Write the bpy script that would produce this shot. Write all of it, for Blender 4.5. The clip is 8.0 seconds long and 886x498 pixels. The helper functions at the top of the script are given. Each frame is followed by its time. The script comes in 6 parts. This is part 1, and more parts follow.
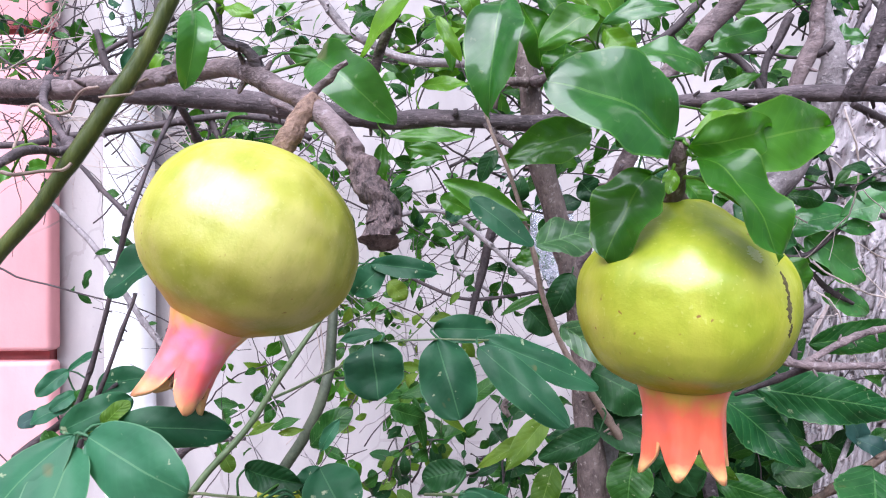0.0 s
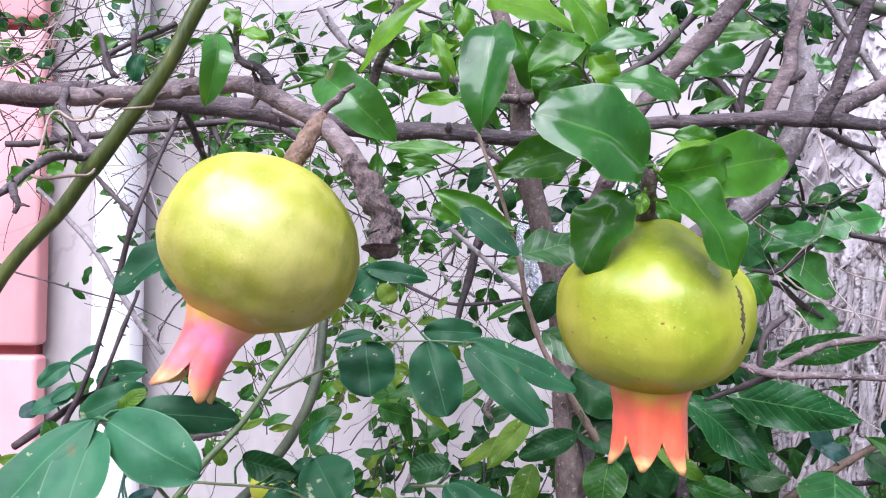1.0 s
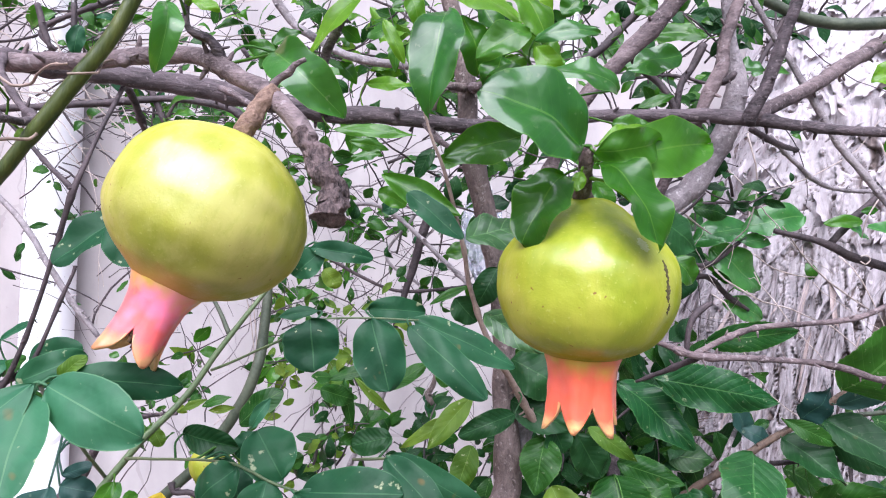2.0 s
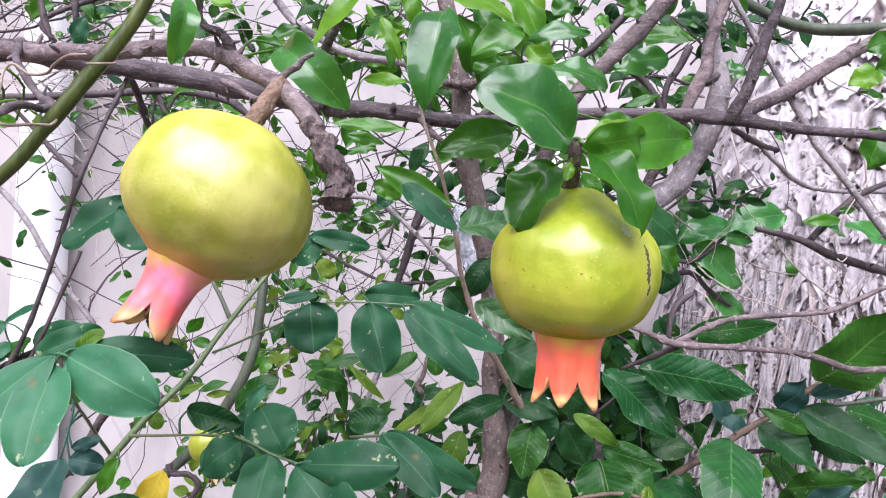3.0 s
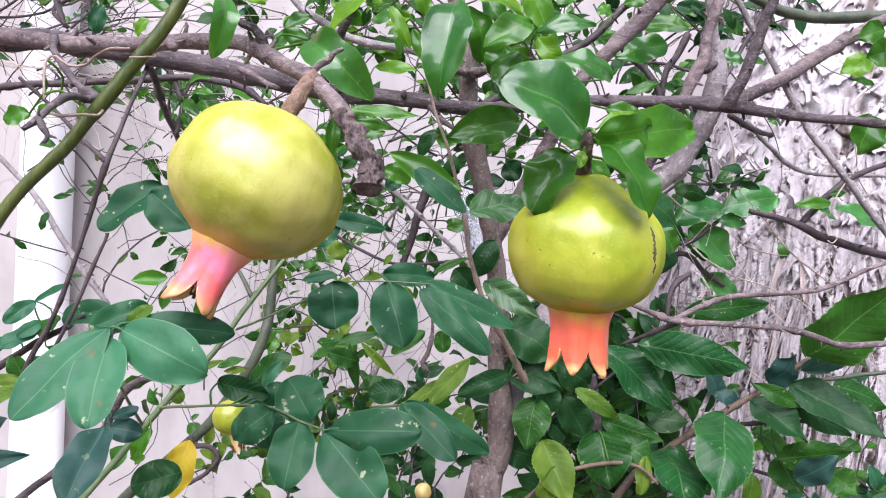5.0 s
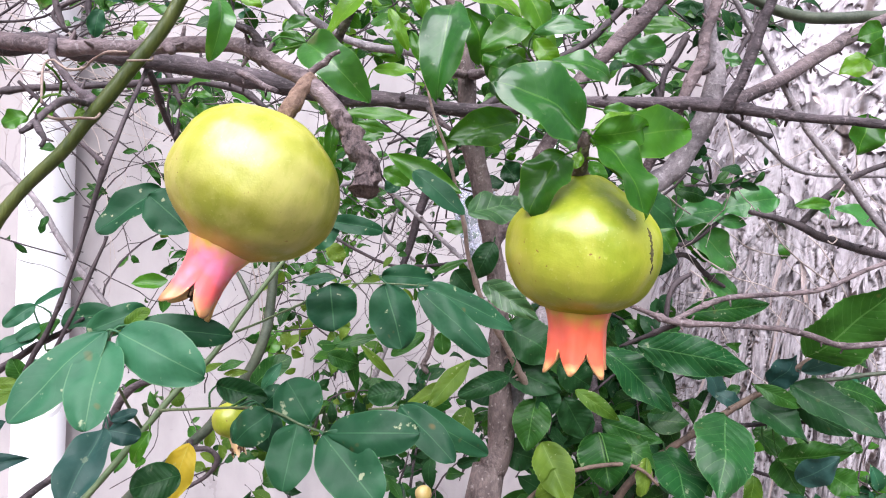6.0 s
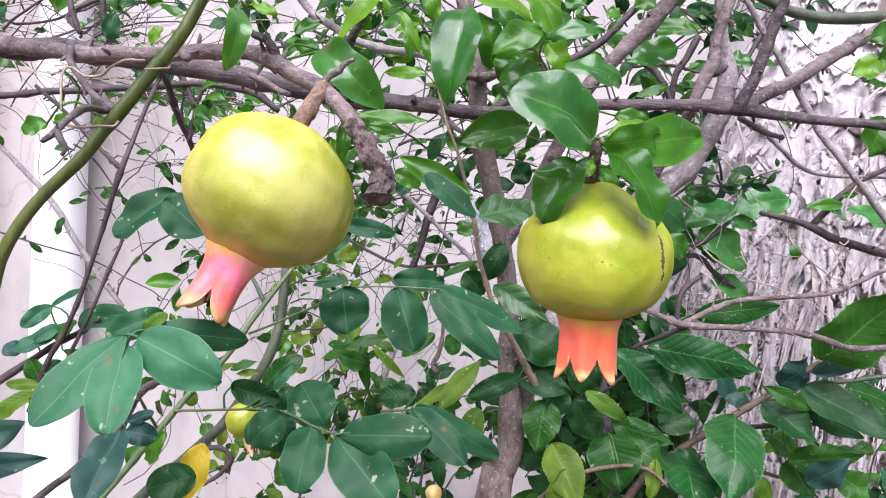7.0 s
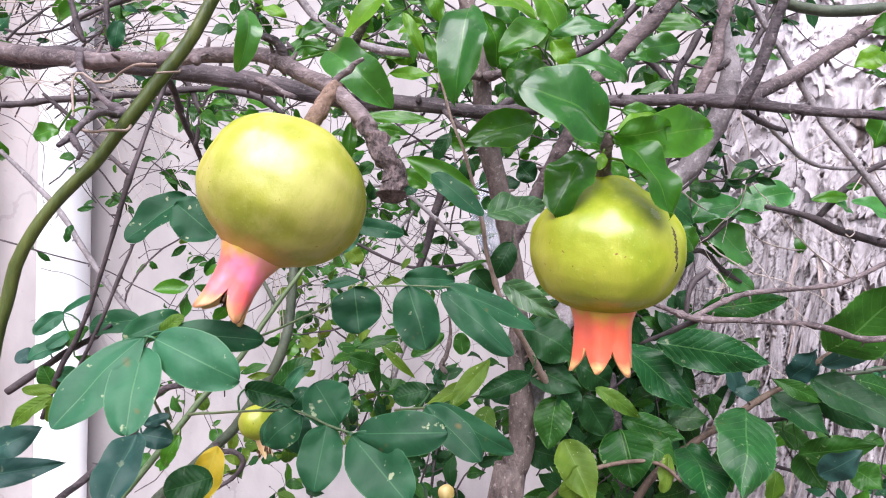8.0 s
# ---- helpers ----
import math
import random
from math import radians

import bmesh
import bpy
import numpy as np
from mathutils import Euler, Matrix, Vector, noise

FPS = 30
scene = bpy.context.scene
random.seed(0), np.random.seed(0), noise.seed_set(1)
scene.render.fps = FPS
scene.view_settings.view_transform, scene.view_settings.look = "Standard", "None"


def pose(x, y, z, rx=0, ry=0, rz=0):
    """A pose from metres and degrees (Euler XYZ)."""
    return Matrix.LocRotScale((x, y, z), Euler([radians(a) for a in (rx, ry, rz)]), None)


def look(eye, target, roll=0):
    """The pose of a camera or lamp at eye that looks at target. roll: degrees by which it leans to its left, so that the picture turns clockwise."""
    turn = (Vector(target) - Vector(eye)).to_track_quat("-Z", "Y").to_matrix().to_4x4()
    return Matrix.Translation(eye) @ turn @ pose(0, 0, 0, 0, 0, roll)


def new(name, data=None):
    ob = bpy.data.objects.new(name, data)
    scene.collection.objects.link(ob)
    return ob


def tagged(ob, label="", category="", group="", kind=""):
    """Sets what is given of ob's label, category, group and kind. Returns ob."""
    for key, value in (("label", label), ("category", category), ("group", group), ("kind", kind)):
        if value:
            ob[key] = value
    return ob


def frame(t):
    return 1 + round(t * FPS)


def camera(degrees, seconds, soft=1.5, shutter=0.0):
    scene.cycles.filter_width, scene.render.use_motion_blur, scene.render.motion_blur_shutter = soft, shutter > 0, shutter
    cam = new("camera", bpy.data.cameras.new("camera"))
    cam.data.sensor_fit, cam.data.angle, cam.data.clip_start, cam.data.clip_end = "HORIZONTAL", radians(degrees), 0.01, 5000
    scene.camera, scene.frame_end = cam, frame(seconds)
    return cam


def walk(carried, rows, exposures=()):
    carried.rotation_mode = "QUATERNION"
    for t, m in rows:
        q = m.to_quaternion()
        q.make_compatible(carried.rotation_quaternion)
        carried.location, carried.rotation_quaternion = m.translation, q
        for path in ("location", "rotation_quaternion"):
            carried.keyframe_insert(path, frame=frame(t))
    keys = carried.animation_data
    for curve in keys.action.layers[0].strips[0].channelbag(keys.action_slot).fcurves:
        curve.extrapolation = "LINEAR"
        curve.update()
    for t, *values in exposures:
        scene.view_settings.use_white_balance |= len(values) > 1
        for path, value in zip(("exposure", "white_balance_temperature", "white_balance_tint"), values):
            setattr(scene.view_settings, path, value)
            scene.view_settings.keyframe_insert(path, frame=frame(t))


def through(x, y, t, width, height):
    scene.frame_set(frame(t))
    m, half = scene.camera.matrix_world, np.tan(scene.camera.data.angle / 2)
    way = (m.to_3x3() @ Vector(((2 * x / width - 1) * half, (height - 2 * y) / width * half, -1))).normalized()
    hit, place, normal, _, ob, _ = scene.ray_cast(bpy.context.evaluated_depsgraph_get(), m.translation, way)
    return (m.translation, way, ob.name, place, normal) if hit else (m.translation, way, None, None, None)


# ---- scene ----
cam = camera(67.4, 8.0, soft=1.08)
PATH = [
    (0, (0.105, 0.131, 1.515), (0.021, 2.129, 1.541), -0.7),
    (0.5, (0.103, 0.121, 1.516), (0.049, 2.12, 1.546), 0.5),
    (1, (0.103, 0.109, 1.516), (0.061, 2.108, 1.557), 0.8),
    (1.5, (0.104, 0.103, 1.513), (0.15, 2.102, 1.537), 1.7),
    (2, (0.103, 0.101, 1.508), (0.226, 2.097, 1.538), 2.0),
    (3.3, (0.095, 0.079, 1.502), (0.255, 2.073, 1.522), 2.7),
    (3.5, (0.092, 0.076, 1.506), (0.25, 2.07, 1.512), 2.7),
    (4, (0.088, 0.071, 1.504), (0.244, 2.065, 1.49), 2.7),
    (5.5, (0.085, 0.063, 1.501), (0.274, 2.054, 1.474), 2.6),
    (6, (0.087, 0.064, 1.501), (0.263, 2.056, 1.482), 2.4),
    (6.5, (0.085, 0.064, 1.503), (0.251, 2.057, 1.475), 2.4),
    (7, (0.085, 0.061, 1.505), (0.235, 2.055, 1.475), 2.5),
    (7.5, (0.084, 0.057, 1.506), (0.239, 2.051, 1.484), 1.8),
    (8, (0.08, 0.06, 1.502), (0.225, 2.055, 1.481), 1.3),
]
walk(cam, [(t, look(eye, target, roll)) for t, eye, target, roll in PATH],
     exposures=[(0.0, 0.56, 5480, 17), (1.5, 0.56, 5500, 17), (2.2, 0.56, 5600, 17), (3.5, 0.56, 5700, 16), (8.0, 0.56, 5800, 15)])

# ---- daylight: bright overcast, brighter behind and above the camera ----
world = bpy.data.worlds.new("overcast_sky")
scene.world = world
world.use_nodes = True
wt = world.node_tree
sky = wt.nodes.new("ShaderNodeTexSky")
sky.sky_type = 'NISHITA'
sky.sun_disc = False
sky.sun_elevation, sky.sun_rotation = radians(52), radians(191.5)
sky.air_density, sky.dust_density, sky.ozone_density = 0.7, 7.0, 0.3
wt.links.new(sky.outputs[0], wt.nodes["Background"].inputs[0])
wt.nodes["Background"].inputs[1].default_value = 0.112

sun_data = bpy.data.lights.new("sun", 'SUN')
sun_data.energy, sun_data.angle, sun_data.color = 4.5, radians(64), (1.0, 0.98, 0.96)
sun = new("sun", sun_data)
sun.matrix_world = look((-0.45, -2.2, 2.85), (0, 0, 0))


# ---- materials ----
def material(name, rough=0.6, metal=0.0, coat=0.0):
    m = bpy.data.materials.new(name)
    m.use_nodes = True
    t = m.node_tree
    b = t.nodes["Principled BSDF"]
    b.inputs["Roughness"].default_value = rough
    b.inputs["Metallic"].default_value = metal
    b.inputs["Coat Weight"].default_value = coat
    b.inputs["Coat Roughness"].default_value = 0.15
    return m, t, b


def noise_node(t, scale, detail=4.0, stretch=(1, 1, 1), rough=0.55, coord="Object"):
    c = t.nodes.new("ShaderNodeTexCoord")
    mp = t.nodes.new("ShaderNodeMapping")
    mp.inputs["Scale"].default_value = stretch
    n = t.nodes.new("ShaderNodeTexNoise")
    n.inputs["Scale"].default_value, n.inputs["Detail"].default_value = scale, detail
    n.inputs["Roughness"].default_value = rough
    t.links.new(c.outputs[coord], mp.inputs[0])
    t.links.new(mp.outputs[0], n.inputs["Vector"])
    return n.outputs["Fac"]


def ramp(t, fac, stops):
    r = t.nodes.new("ShaderNodeValToRGB")
    e = r.color_ramp.elements
    while len(e) < len(stops):
        e.new(0.5)
    for el, (p, c) in zip(e, stops):
        el.position, el.color = p, (*c, 1)
    t.links.new(fac, r.inputs[0])
    return r.outputs[0]


def mix(t, fac, a, b, kind='MIX'):
    n = t.nodes.new("ShaderNodeMix")
    n.data_type, n.blend_type = 'RGBA', kind
    for s, v in ((n.inputs[0], fac), (n.inputs[6], a), (n.inputs[7], b)):
        if isinstance(v, (int, float)):
            s.default_value = v
        elif isinstance(v, tuple):
            s.default_value = (*v, 1)
        else:
            t.links.new(v, s)
    return n.outputs[2]


def bump(t, b, height, strength, distance, base=None):
    n = t.nodes.new("ShaderNodeBump")
    n.inputs["Strength"].default_value, n.inputs["Distance"].default_value = strength, distance
    t.links.new(height, n.inputs["Height"])
    if base:
        t.links.new(base, n.inputs["Normal"])
    t.links.new(n.outputs[0], b.inputs["Normal"])
    return n.outputs[0]


def calc(t, op, a, b=0.0):
    n = t.nodes.new("ShaderNodeMath")
    n.operation = op
    for s, v in zip(n.inputs, (a, b)):
        if isinstance(v, (int, float)):
            s.default_value = v
        else:
            t.links.new(v, s)
    return n.outputs[0]


def leaf_material(name, dark, light, rough, vein, through=0.3, veins=8, coat=0.0, blemish=0.0, ribs=0.06, rumple=1.0, gloss=0.22):
    """Leaf blade: u runs along the midrib, v from edge to edge."""
    m, t, b = material(name, rough, coat=coat)
    b.inputs["Coat Roughness"].default_value = 0.13
    b.inputs["Coat IOR"].default_value = 1.55
    b.inputs["Specular IOR Level"].default_value = gloss
    uv = t.nodes.new("ShaderNodeUVMap")
    sep = t.nodes.new("ShaderNodeSeparateXYZ")
    t.links.new(uv.outputs[0], sep.inputs[0])
    side = calc(t, 'ABSOLUTE', calc(t, 'SUBTRACT', sep.outputs[1], 0.5))
    along = calc(t, 'SUBTRACT', calc(t, 'MULTIPLY', sep.outputs[0], veins), calc(t, 'MULTIPLY', side, veins * 0.45))
    wave = calc(t, 'ABSOLUTE', calc(t, 'SUBTRACT', calc(t, 'FRACT', along), 0.5))
    lateral = calc(t, 'LESS_THAN', wave, 0.045)
    rib = calc(t, 'LESS_THAN', side, 0.014)
    edge = calc(t, 'MULTIPLY', calc(t, 'GREATER_THAN', side, 0.478), 0.4)
    veinfac = calc(t, 'MAXIMUM', edge, calc(t, 'MAXIMUM', calc(t, 'MULTIPLY', lateral, ribs), calc(t, 'MULTIPLY', rib, 0.45)))
    info = t.nodes.new("ShaderNodeObjectInfo")
    island = t.nodes.new("ShaderNodeNewGeometry")
    vary = calc(t, 'FRACT', calc(t, 'ADD', info.outputs["Random"], island.outputs["Random Per Island"]))
    n1 = noise_node(t, 60, 3)
    f = calc(t, 'ADD', calc(t, 'MULTIPLY', vary, 0.65), calc(t, 'MULTIPLY', n1, 0.35))
    col = ramp(t, f, [(0.1, dark), (0.9, light)])
    patchy = noise_node(t, 34, 4, (1, 1, 1), 0.6)
    col = mix(t, 1.0, col, ramp(t, patchy, [(0.36, (0.78, 0.80, 0.82)), (0.64, (1.24, 1.18, 1.16))]), 'MULTIPLY')
    col = mix(t, veinfac, col, vein)
    if blemish:
        spots = noise_node(t, 190, 3)
        sp = ramp(t, spots, [(0.66, (0, 0, 0)), (0.72, (1, 1, 1))])
        col = mix(t, calc(t, 'MULTIPLY', sp, blemish), col, (0.42, 0.45, 0.28))
        holes = noise_node(t, 75, 2)
        col = mix(t, calc(t, 'MULTIPLY', ramp(t, holes, [(0.72, (0, 0, 0)), (0.78, (1, 1, 1))]), blemish), col, (0.16, 0.10, 0.03))
    t.links.new(col, b.inputs["Base Color"])
    soft = bump(t, b, patchy, 0.35, 0.004)
    nrm = bump(t, b, calc(t, 'SUBTRACT', calc(t, 'MULTIPLY', wave, 4.0 * ribs), calc(t, 'MULTIPLY', rib, 0.2)), 0.45, 0.0012, soft)
    bump(t, b, noise_node(t, 95, 2), 0.3 * rumple, 0.0022, bump(t, b, n1, 0.25, 0.001, nrm))
    tr = t.nodes.new("ShaderNodeBsdfTranslucent")
    t.links.new(mix(t, 1.0, col, (1.3, 1.5, 0.55), 'MULTIPLY'), tr.inputs[0])
    sh = t.nodes.new("ShaderNodeMixShader")
    sh.inputs[0].default_value = through
    t.links.new(b.outputs[0], sh.inputs[1])
    t.links.new(tr.outputs[0], sh.inputs[2])
    t.links.new(sh.outputs[0], t.nodes["Material Output"].inputs[0])
    return m


def bark_material(name, dark, light, scale=90, stretch=(1, 1, 1), rough=0.75, depth=0.0012, spots=None):
    m, t, b = material(name, rough)
    n1, n2 = noise_node(t, scale, 6, stretch, 0.68), noise_node(t, scale * 0.17, 3)
    n3 = noise_node(t, scale * 4.5, 3, stretch, 0.7)
    f = calc(t, 'ADD', calc(t, 'MULTIPLY', n1, 0.45), calc(t, 'ADD', calc(t, 'MULTIPLY', n2, 0.3), calc(t, 'MULTIPLY', n3, 0.25)))
    col = ramp(t, f, [(0.40, dark), (0.60, light)])
    if spots:
        col = mix(t, ramp(t, noise_node(t, scale * 2.4, 3), [(0.60, (0, 0, 0)), (0.70, (0.8, 0.8, 0.8))]), col, spots)
    t.links.new(col, b.inputs["Base Color"])
    nrm = bump(t, b, n1, 0.9, depth * 2.0)
    bump(t, b, n3, 0.8, depth * 0.7, nrm)
    return m


POME = leaf_material("glossy_leaf", (0.014, 0.078, 0.003), (0.056, 0.182, 0.008), 0.45, (0.13, 0.26, 0.03), 0.36, 9, 0.46, 0.12, 0.07, 1.2)
# Yellower copy of the glossy leaf, its lit look painted into the base colour.
POME_LIT = leaf_material("lit_glossy_leaf", (0.052, 0.165, 0.004), (0.125, 0.28, 0.009), 0.42, (0.20, 0.33, 0.05), 0.42, 9, 0.4, 0.12, 0.08, 1.5)
POME_PALE = leaf_material("sheen_leaf", (0.014, 0.086, 0.007), (0.042, 0.152, 0.016), 0.45, (0.11, 0.25, 0.04), 0.33, 9, 0.85, 0.15, 0.06, 1.6)
VINE = leaf_material("vine_leaf", (0.011, 0.057, 0.023), (0.020, 0.087, 0.036), 0.5, (0.07, 0.18, 0.08), 0.15, 7, 0.0, 0.6, 0.03, 0.8, 0.22)
VINE_PALE = leaf_material("vine_leaf_pale", (0.020, 0.096, 0.046), (0.036, 0.132, 0.064), 0.5, (0.13, 0.26, 0.13), 0.25, 7, 0.0, 0.6, 0.03, 0.8, 0.26)
SHRUB = leaf_material("shrub_leaf", (0.008, 0.048, 0.007), (0.032, 0.110, 0.013), 0.46, (0.12, 0.25, 0.06), 0.24, 11, 0.10, 0.3, 0.17, 1.6, 0.16)
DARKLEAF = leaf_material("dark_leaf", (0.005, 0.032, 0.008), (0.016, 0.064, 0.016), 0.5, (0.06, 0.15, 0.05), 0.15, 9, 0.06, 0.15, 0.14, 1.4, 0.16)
BLUELEAF = leaf_material("blue_green_leaf", (0.012, 0.042, 0.036), (0.024, 0.066, 0.054), 0.48, (0.06, 0.14, 0.09), 0.15, 9, 0.0, 0.2, 0.04)
YELLOW = leaf_material("yellow_leaf", (0.36, 0.27, 0.012), (0.50, 0.40, 0.03), 0.45, (0.5, 0.45, 0.08), 0.35, 8, 0.0, 0.35, 0.1, 1.5)
QUILT = leaf_material("quilted_leaf", (0.007, 0.052, 0.012), (0.020, 0.088, 0.020), 0.44, (0.10, 0.23, 0.07), 0.17, 10, 0.16, 0.3, 0.24, 1.8, 0.16)
# Base green raised to stand for sky reflected on these glossy leaves.
SKYBRIGHT = leaf_material("sky_bright_leaf", (0.026, 0.145, 0.026), (0.068, 0.225, 0.050), 0.42, (0.16, 0.32, 0.10), 0.3, 9, 0.55, 0.2, 0.06, 1.4)
VEINED = leaf_material("veined_leaf", (0.030, 0.085, 0.028), (0.050, 0.120, 0.040), 0.42, (0.13, 0.24, 0.09), 0.22, 5, 0.3, 0.2, 0.55, 1.6)
LIME = leaf_material("lime_leaf", (0.040, 0.115, 0.008), (0.125, 0.195, 0.020), 0.5, (0.18, 0.28, 0.06), 0.35, 9, 0.0, 0.6, 0.15, 1.3)

BARK = bark_material("pomegranate_bark", (0.036, 0.024, 0.026), (0.215, 0.162, 0.162), 110, (0.5, 1, 1), 0.8, 0.0018, (0.29, 0.245, 0.25))
DARKBARK = bark_material("dark_bark", (0.022, 0.016, 0.018), (0.125, 0.096, 0.104), 110, (0.3, 1, 1), 0.8, 0.0018, (0.22, 0.18, 0.185))
REDBARK = bark_material("reddish_bark", (0.052, 0.037, 0.033), (0.205, 0.155, 0.142), 100, (1, 1, 0.5), 0.8, 0.0022, (0.36, 0.31, 0.29))
BROWNSTEM = bark_material("brown_stem", (0.055, 0.036, 0.026), (0.185, 0.124, 0.090), 100, (1, 1, 0.5), 0.7, 0.0012)
GREYBARK = bark_material("grey_bark", (0.13, 0.11, 0.115), (0.34, 0.30, 0.31), 90, (1, 1, 1), 0.75, 0.0015, (0.45, 0.41, 0.41))
TWIG = bark_material("twig_bark", (0.020, 0.014, 0.016), (0.085, 0.062, 0.066), 120, (1, 1, 1), 0.7, 0.0008)
PALETWIG = bark_material("pale_twig", (0.30, 0.24, 0.21), (0.52, 0.44, 0.40), 120, (1, 1, 1), 0.7, 0.0006)
GREENSTEM = bark_material("green_stem", (0.034, 0.052, 0.007), (0.112, 0.130, 0.030), 60, (1, 1, 0.25), 0.40, 0.0008)
LIGHTSTEM = bark_material("light_green_stem", (0.055, 0.092, 0.035), (0.125, 0.17, 0.075), 70, (1, 1, 1), 0.5, 0.0004)
OLIVESTEM = bark_material("olive_stem", (0.030, 0.042, 0.024), (0.082, 0.096, 0.060), 70, (1, 1, 1), 0.6, 0.0006)
TENDRIL = bark_material("tendril", (0.16, 0.11, 0.085), (0.33, 0.25, 0.205), 120, (1, 1, 1), 0.6, 0.0004)
FRUITSTALK = bark_material("fruit_stalk", (0.095, 0.052, 0.036), (0.35, 0.23, 0.165), 140, (1, 1, 1), 0.7, 0.0015)
STUBBARK = bark_material("stub_bark", (0.018, 0.011, 0.012), (0.31, 0.222, 0.214), 210, (1, 1, 0.45), 0.85, 0.004)


def fruit_material(name, low, middle, high, blush=0.2):
    m, t, b = material(name, 0.36, coat=0.22)
    b.inputs["Coat IOR"].default_value = 1.4
    b.inputs["Coat Roughness"].default_value = 0.24
    big, mid = noise_node(t, 38, 2), noise_node(t, 120, 4, (1, 1, 0.35), 0.6)
    col = ramp(t, big, [(0.36, low), (0.5, middle), (0.66, high)])
    col = mix(t, ramp(t, mid, [(0.44, (0, 0, 0)), (0.66, (0.7, 0.7, 0.7))]), col, high)
    col = mix(t, ramp(t, noise_node(t, 260, 4, (1, 1, 0.5), 0.65), [(0.50, (0, 0, 0)), (0.72, (0.5, 0.5, 0.5))]), col, low)
    specks = ramp(t, noise_node(t, 420, 1), [(0.72, (0, 0, 0)), (0.77, (1, 1, 1))])
    gate = ramp(t, noise_node(t, 55, 2), [(0.48, (0, 0, 0)), (0.62, (1, 1, 1))])
    col = mix(t, mix(t, 1.0, specks, gate, 'MULTIPLY'), col, (0.20, 0.10, 0.02))
    # pale dots all over the rind
    dots = ramp(t, noise_node(t, 700, 1), [(0.66, (0, 0, 0)), (0.74, (0.2, 0.2, 0.2))])
    col = mix(t, dots, col, (0.56, 0.54, 0.20))
    # orange blush round the root of the crown
    tc, sep = t.nodes.new("ShaderNodeTexCoord"), t.nodes.new("ShaderNodeSeparateXYZ")
    t.links.new(tc.outputs["Generated"], sep.inputs[0])
    col = mix(t, ramp(t, calc(t, 'ADD', sep.outputs[2], calc(t, 'MULTIPLY', big, 0.12)), [(0.90, (0, 0, 0)), (1.02, (blush, blush, blush))]), col, (0.56, 0.27, 0.06))
    t.links.new(col, b.inputs["Base Color"])
    # waxy gloss that dies away on the flanks
    facing = t.nodes.new("ShaderNodeLayerWeight")
    gloss = ramp(t, facing.outputs["Facing"], [(0.30, (1, 1, 1)), (0.72, (0.03, 0.03, 0.03))])
    t.links.new(calc(t, 'MULTIPLY', gloss, 0.9), b.inputs["Specular IOR Level"])
    t.links.new(calc(t, 'MULTIPLY', gloss, 0.32), b.inputs["Coat Weight"])
    b.inputs["IOR"].default_value = 1.38
    b.inputs["Subsurface Weight"].default_value = 0.04
    b.inputs["Subsurface Radius"].default_value = (0.006, 0.004, 0.001)
    nrm = bump(t, b, noise_node(t, 75, 1), 0.35, 0.004)
    bump(t, b, noise_node(t, 700, 2), 0.15, 0.0006, nrm)
    return m


def calyx_material(name, root, middle, tip, blush, turn=0.78):
    """Sepals: u runs from the fruit to the tips."""
    m, t, b = material(name, 0.42, coat=0.3)
    uv = t.nodes.new("ShaderNodeUVMap")
    sep = t.nodes.new("ShaderNodeSeparateXYZ")
    t.links.new(uv.outputs[0], sep.inputs[0])
    n = noise_node(t, 130, 4)
    f = calc(t, 'ADD', sep.outputs[0], calc(t, 'MULTIPLY', calc(t, 'SUBTRACT', n, 0.5), 0.45))
    col = ramp(t, f, [(0.02, root), (0.26, middle), (turn, middle), (turn + 0.16, tip), (1.02, (0.33, 0.14, 0.05))])
    col = mix(t, calc(t, 'MULTIPLY', noise_node(t, 420, 2, (1, 1, 0.2)), 0.22), col, (0.85, 0.42, 0.22))
    t.links.new(col, b.inputs["Base Color"])
    blotch = ramp(t, noise_node(t, 70, 2), [(0.47, (0, 0, 0)), (0.62, (0.75, 0.75, 0.75))])
    col = mix(t, mix(t, 1.0, blotch, ramp(t, sep.outputs[0], [(0.45, (1, 1, 1)), (0.75, (0, 0, 0))]), 'MULTIPLY'), col, blush)
    t.links.new(col, b.inputs["Base Color"])
    b.inputs["Subsurface Weight"].default_value = 0.15
    b.inputs["Subsurface Radius"].default_value = (0.006, 0.002, 0.001)
    # thin yellow margins along the lobes
    rim = calc(t, 'MULTIPLY', calc(t, 'LESS_THAN', sep.outputs[1], 0.13), calc(t, 'GREATER_THAN', f, 0.66))
    col = mix(t, calc(t, 'MULTIPLY', rim, 1.25 * (turn - 0.3)), col, (0.80, 0.55, 0.22))
    t.links.new(col, b.inputs["Base Color"])
    bump(t, b, noise_node(t, 300, 3), 0.3, 0.0006)
    return m


SKIN_YELLOW = fruit_material("yellow_green_rind", (0.268, 0.297, 0.024), (0.345, 0.350, 0.046), (0.435, 0.415, 0.100), 0.75)
SKIN_PEACH = fruit_material("peach_rind", (0.38, 0.27, 0.07), (0.46, 0.34, 0.11), (0.54, 0.42, 0.17))
SKIN_GREEN = fruit_material("green_rind", (0.238, 0.298, 0.011), (0.296, 0.338, 0.017), (0.365, 0.38, 0.036))
CALYX_PINK = calyx_material("calyx_pink", (0.60, 0.40, 0.05), (0.82, 0.105, 0.125), (0.50, 0.25, 0.10), (0.88, 0.25, 0.42), 0.66)
CALYX_RED = calyx_material("calyx_orange_red", (0.56, 0.36, 0.03), (0.80, 0.118, 0.056), (0.82, 0.42, 0.16), (0.82, 0.16, 0.12))
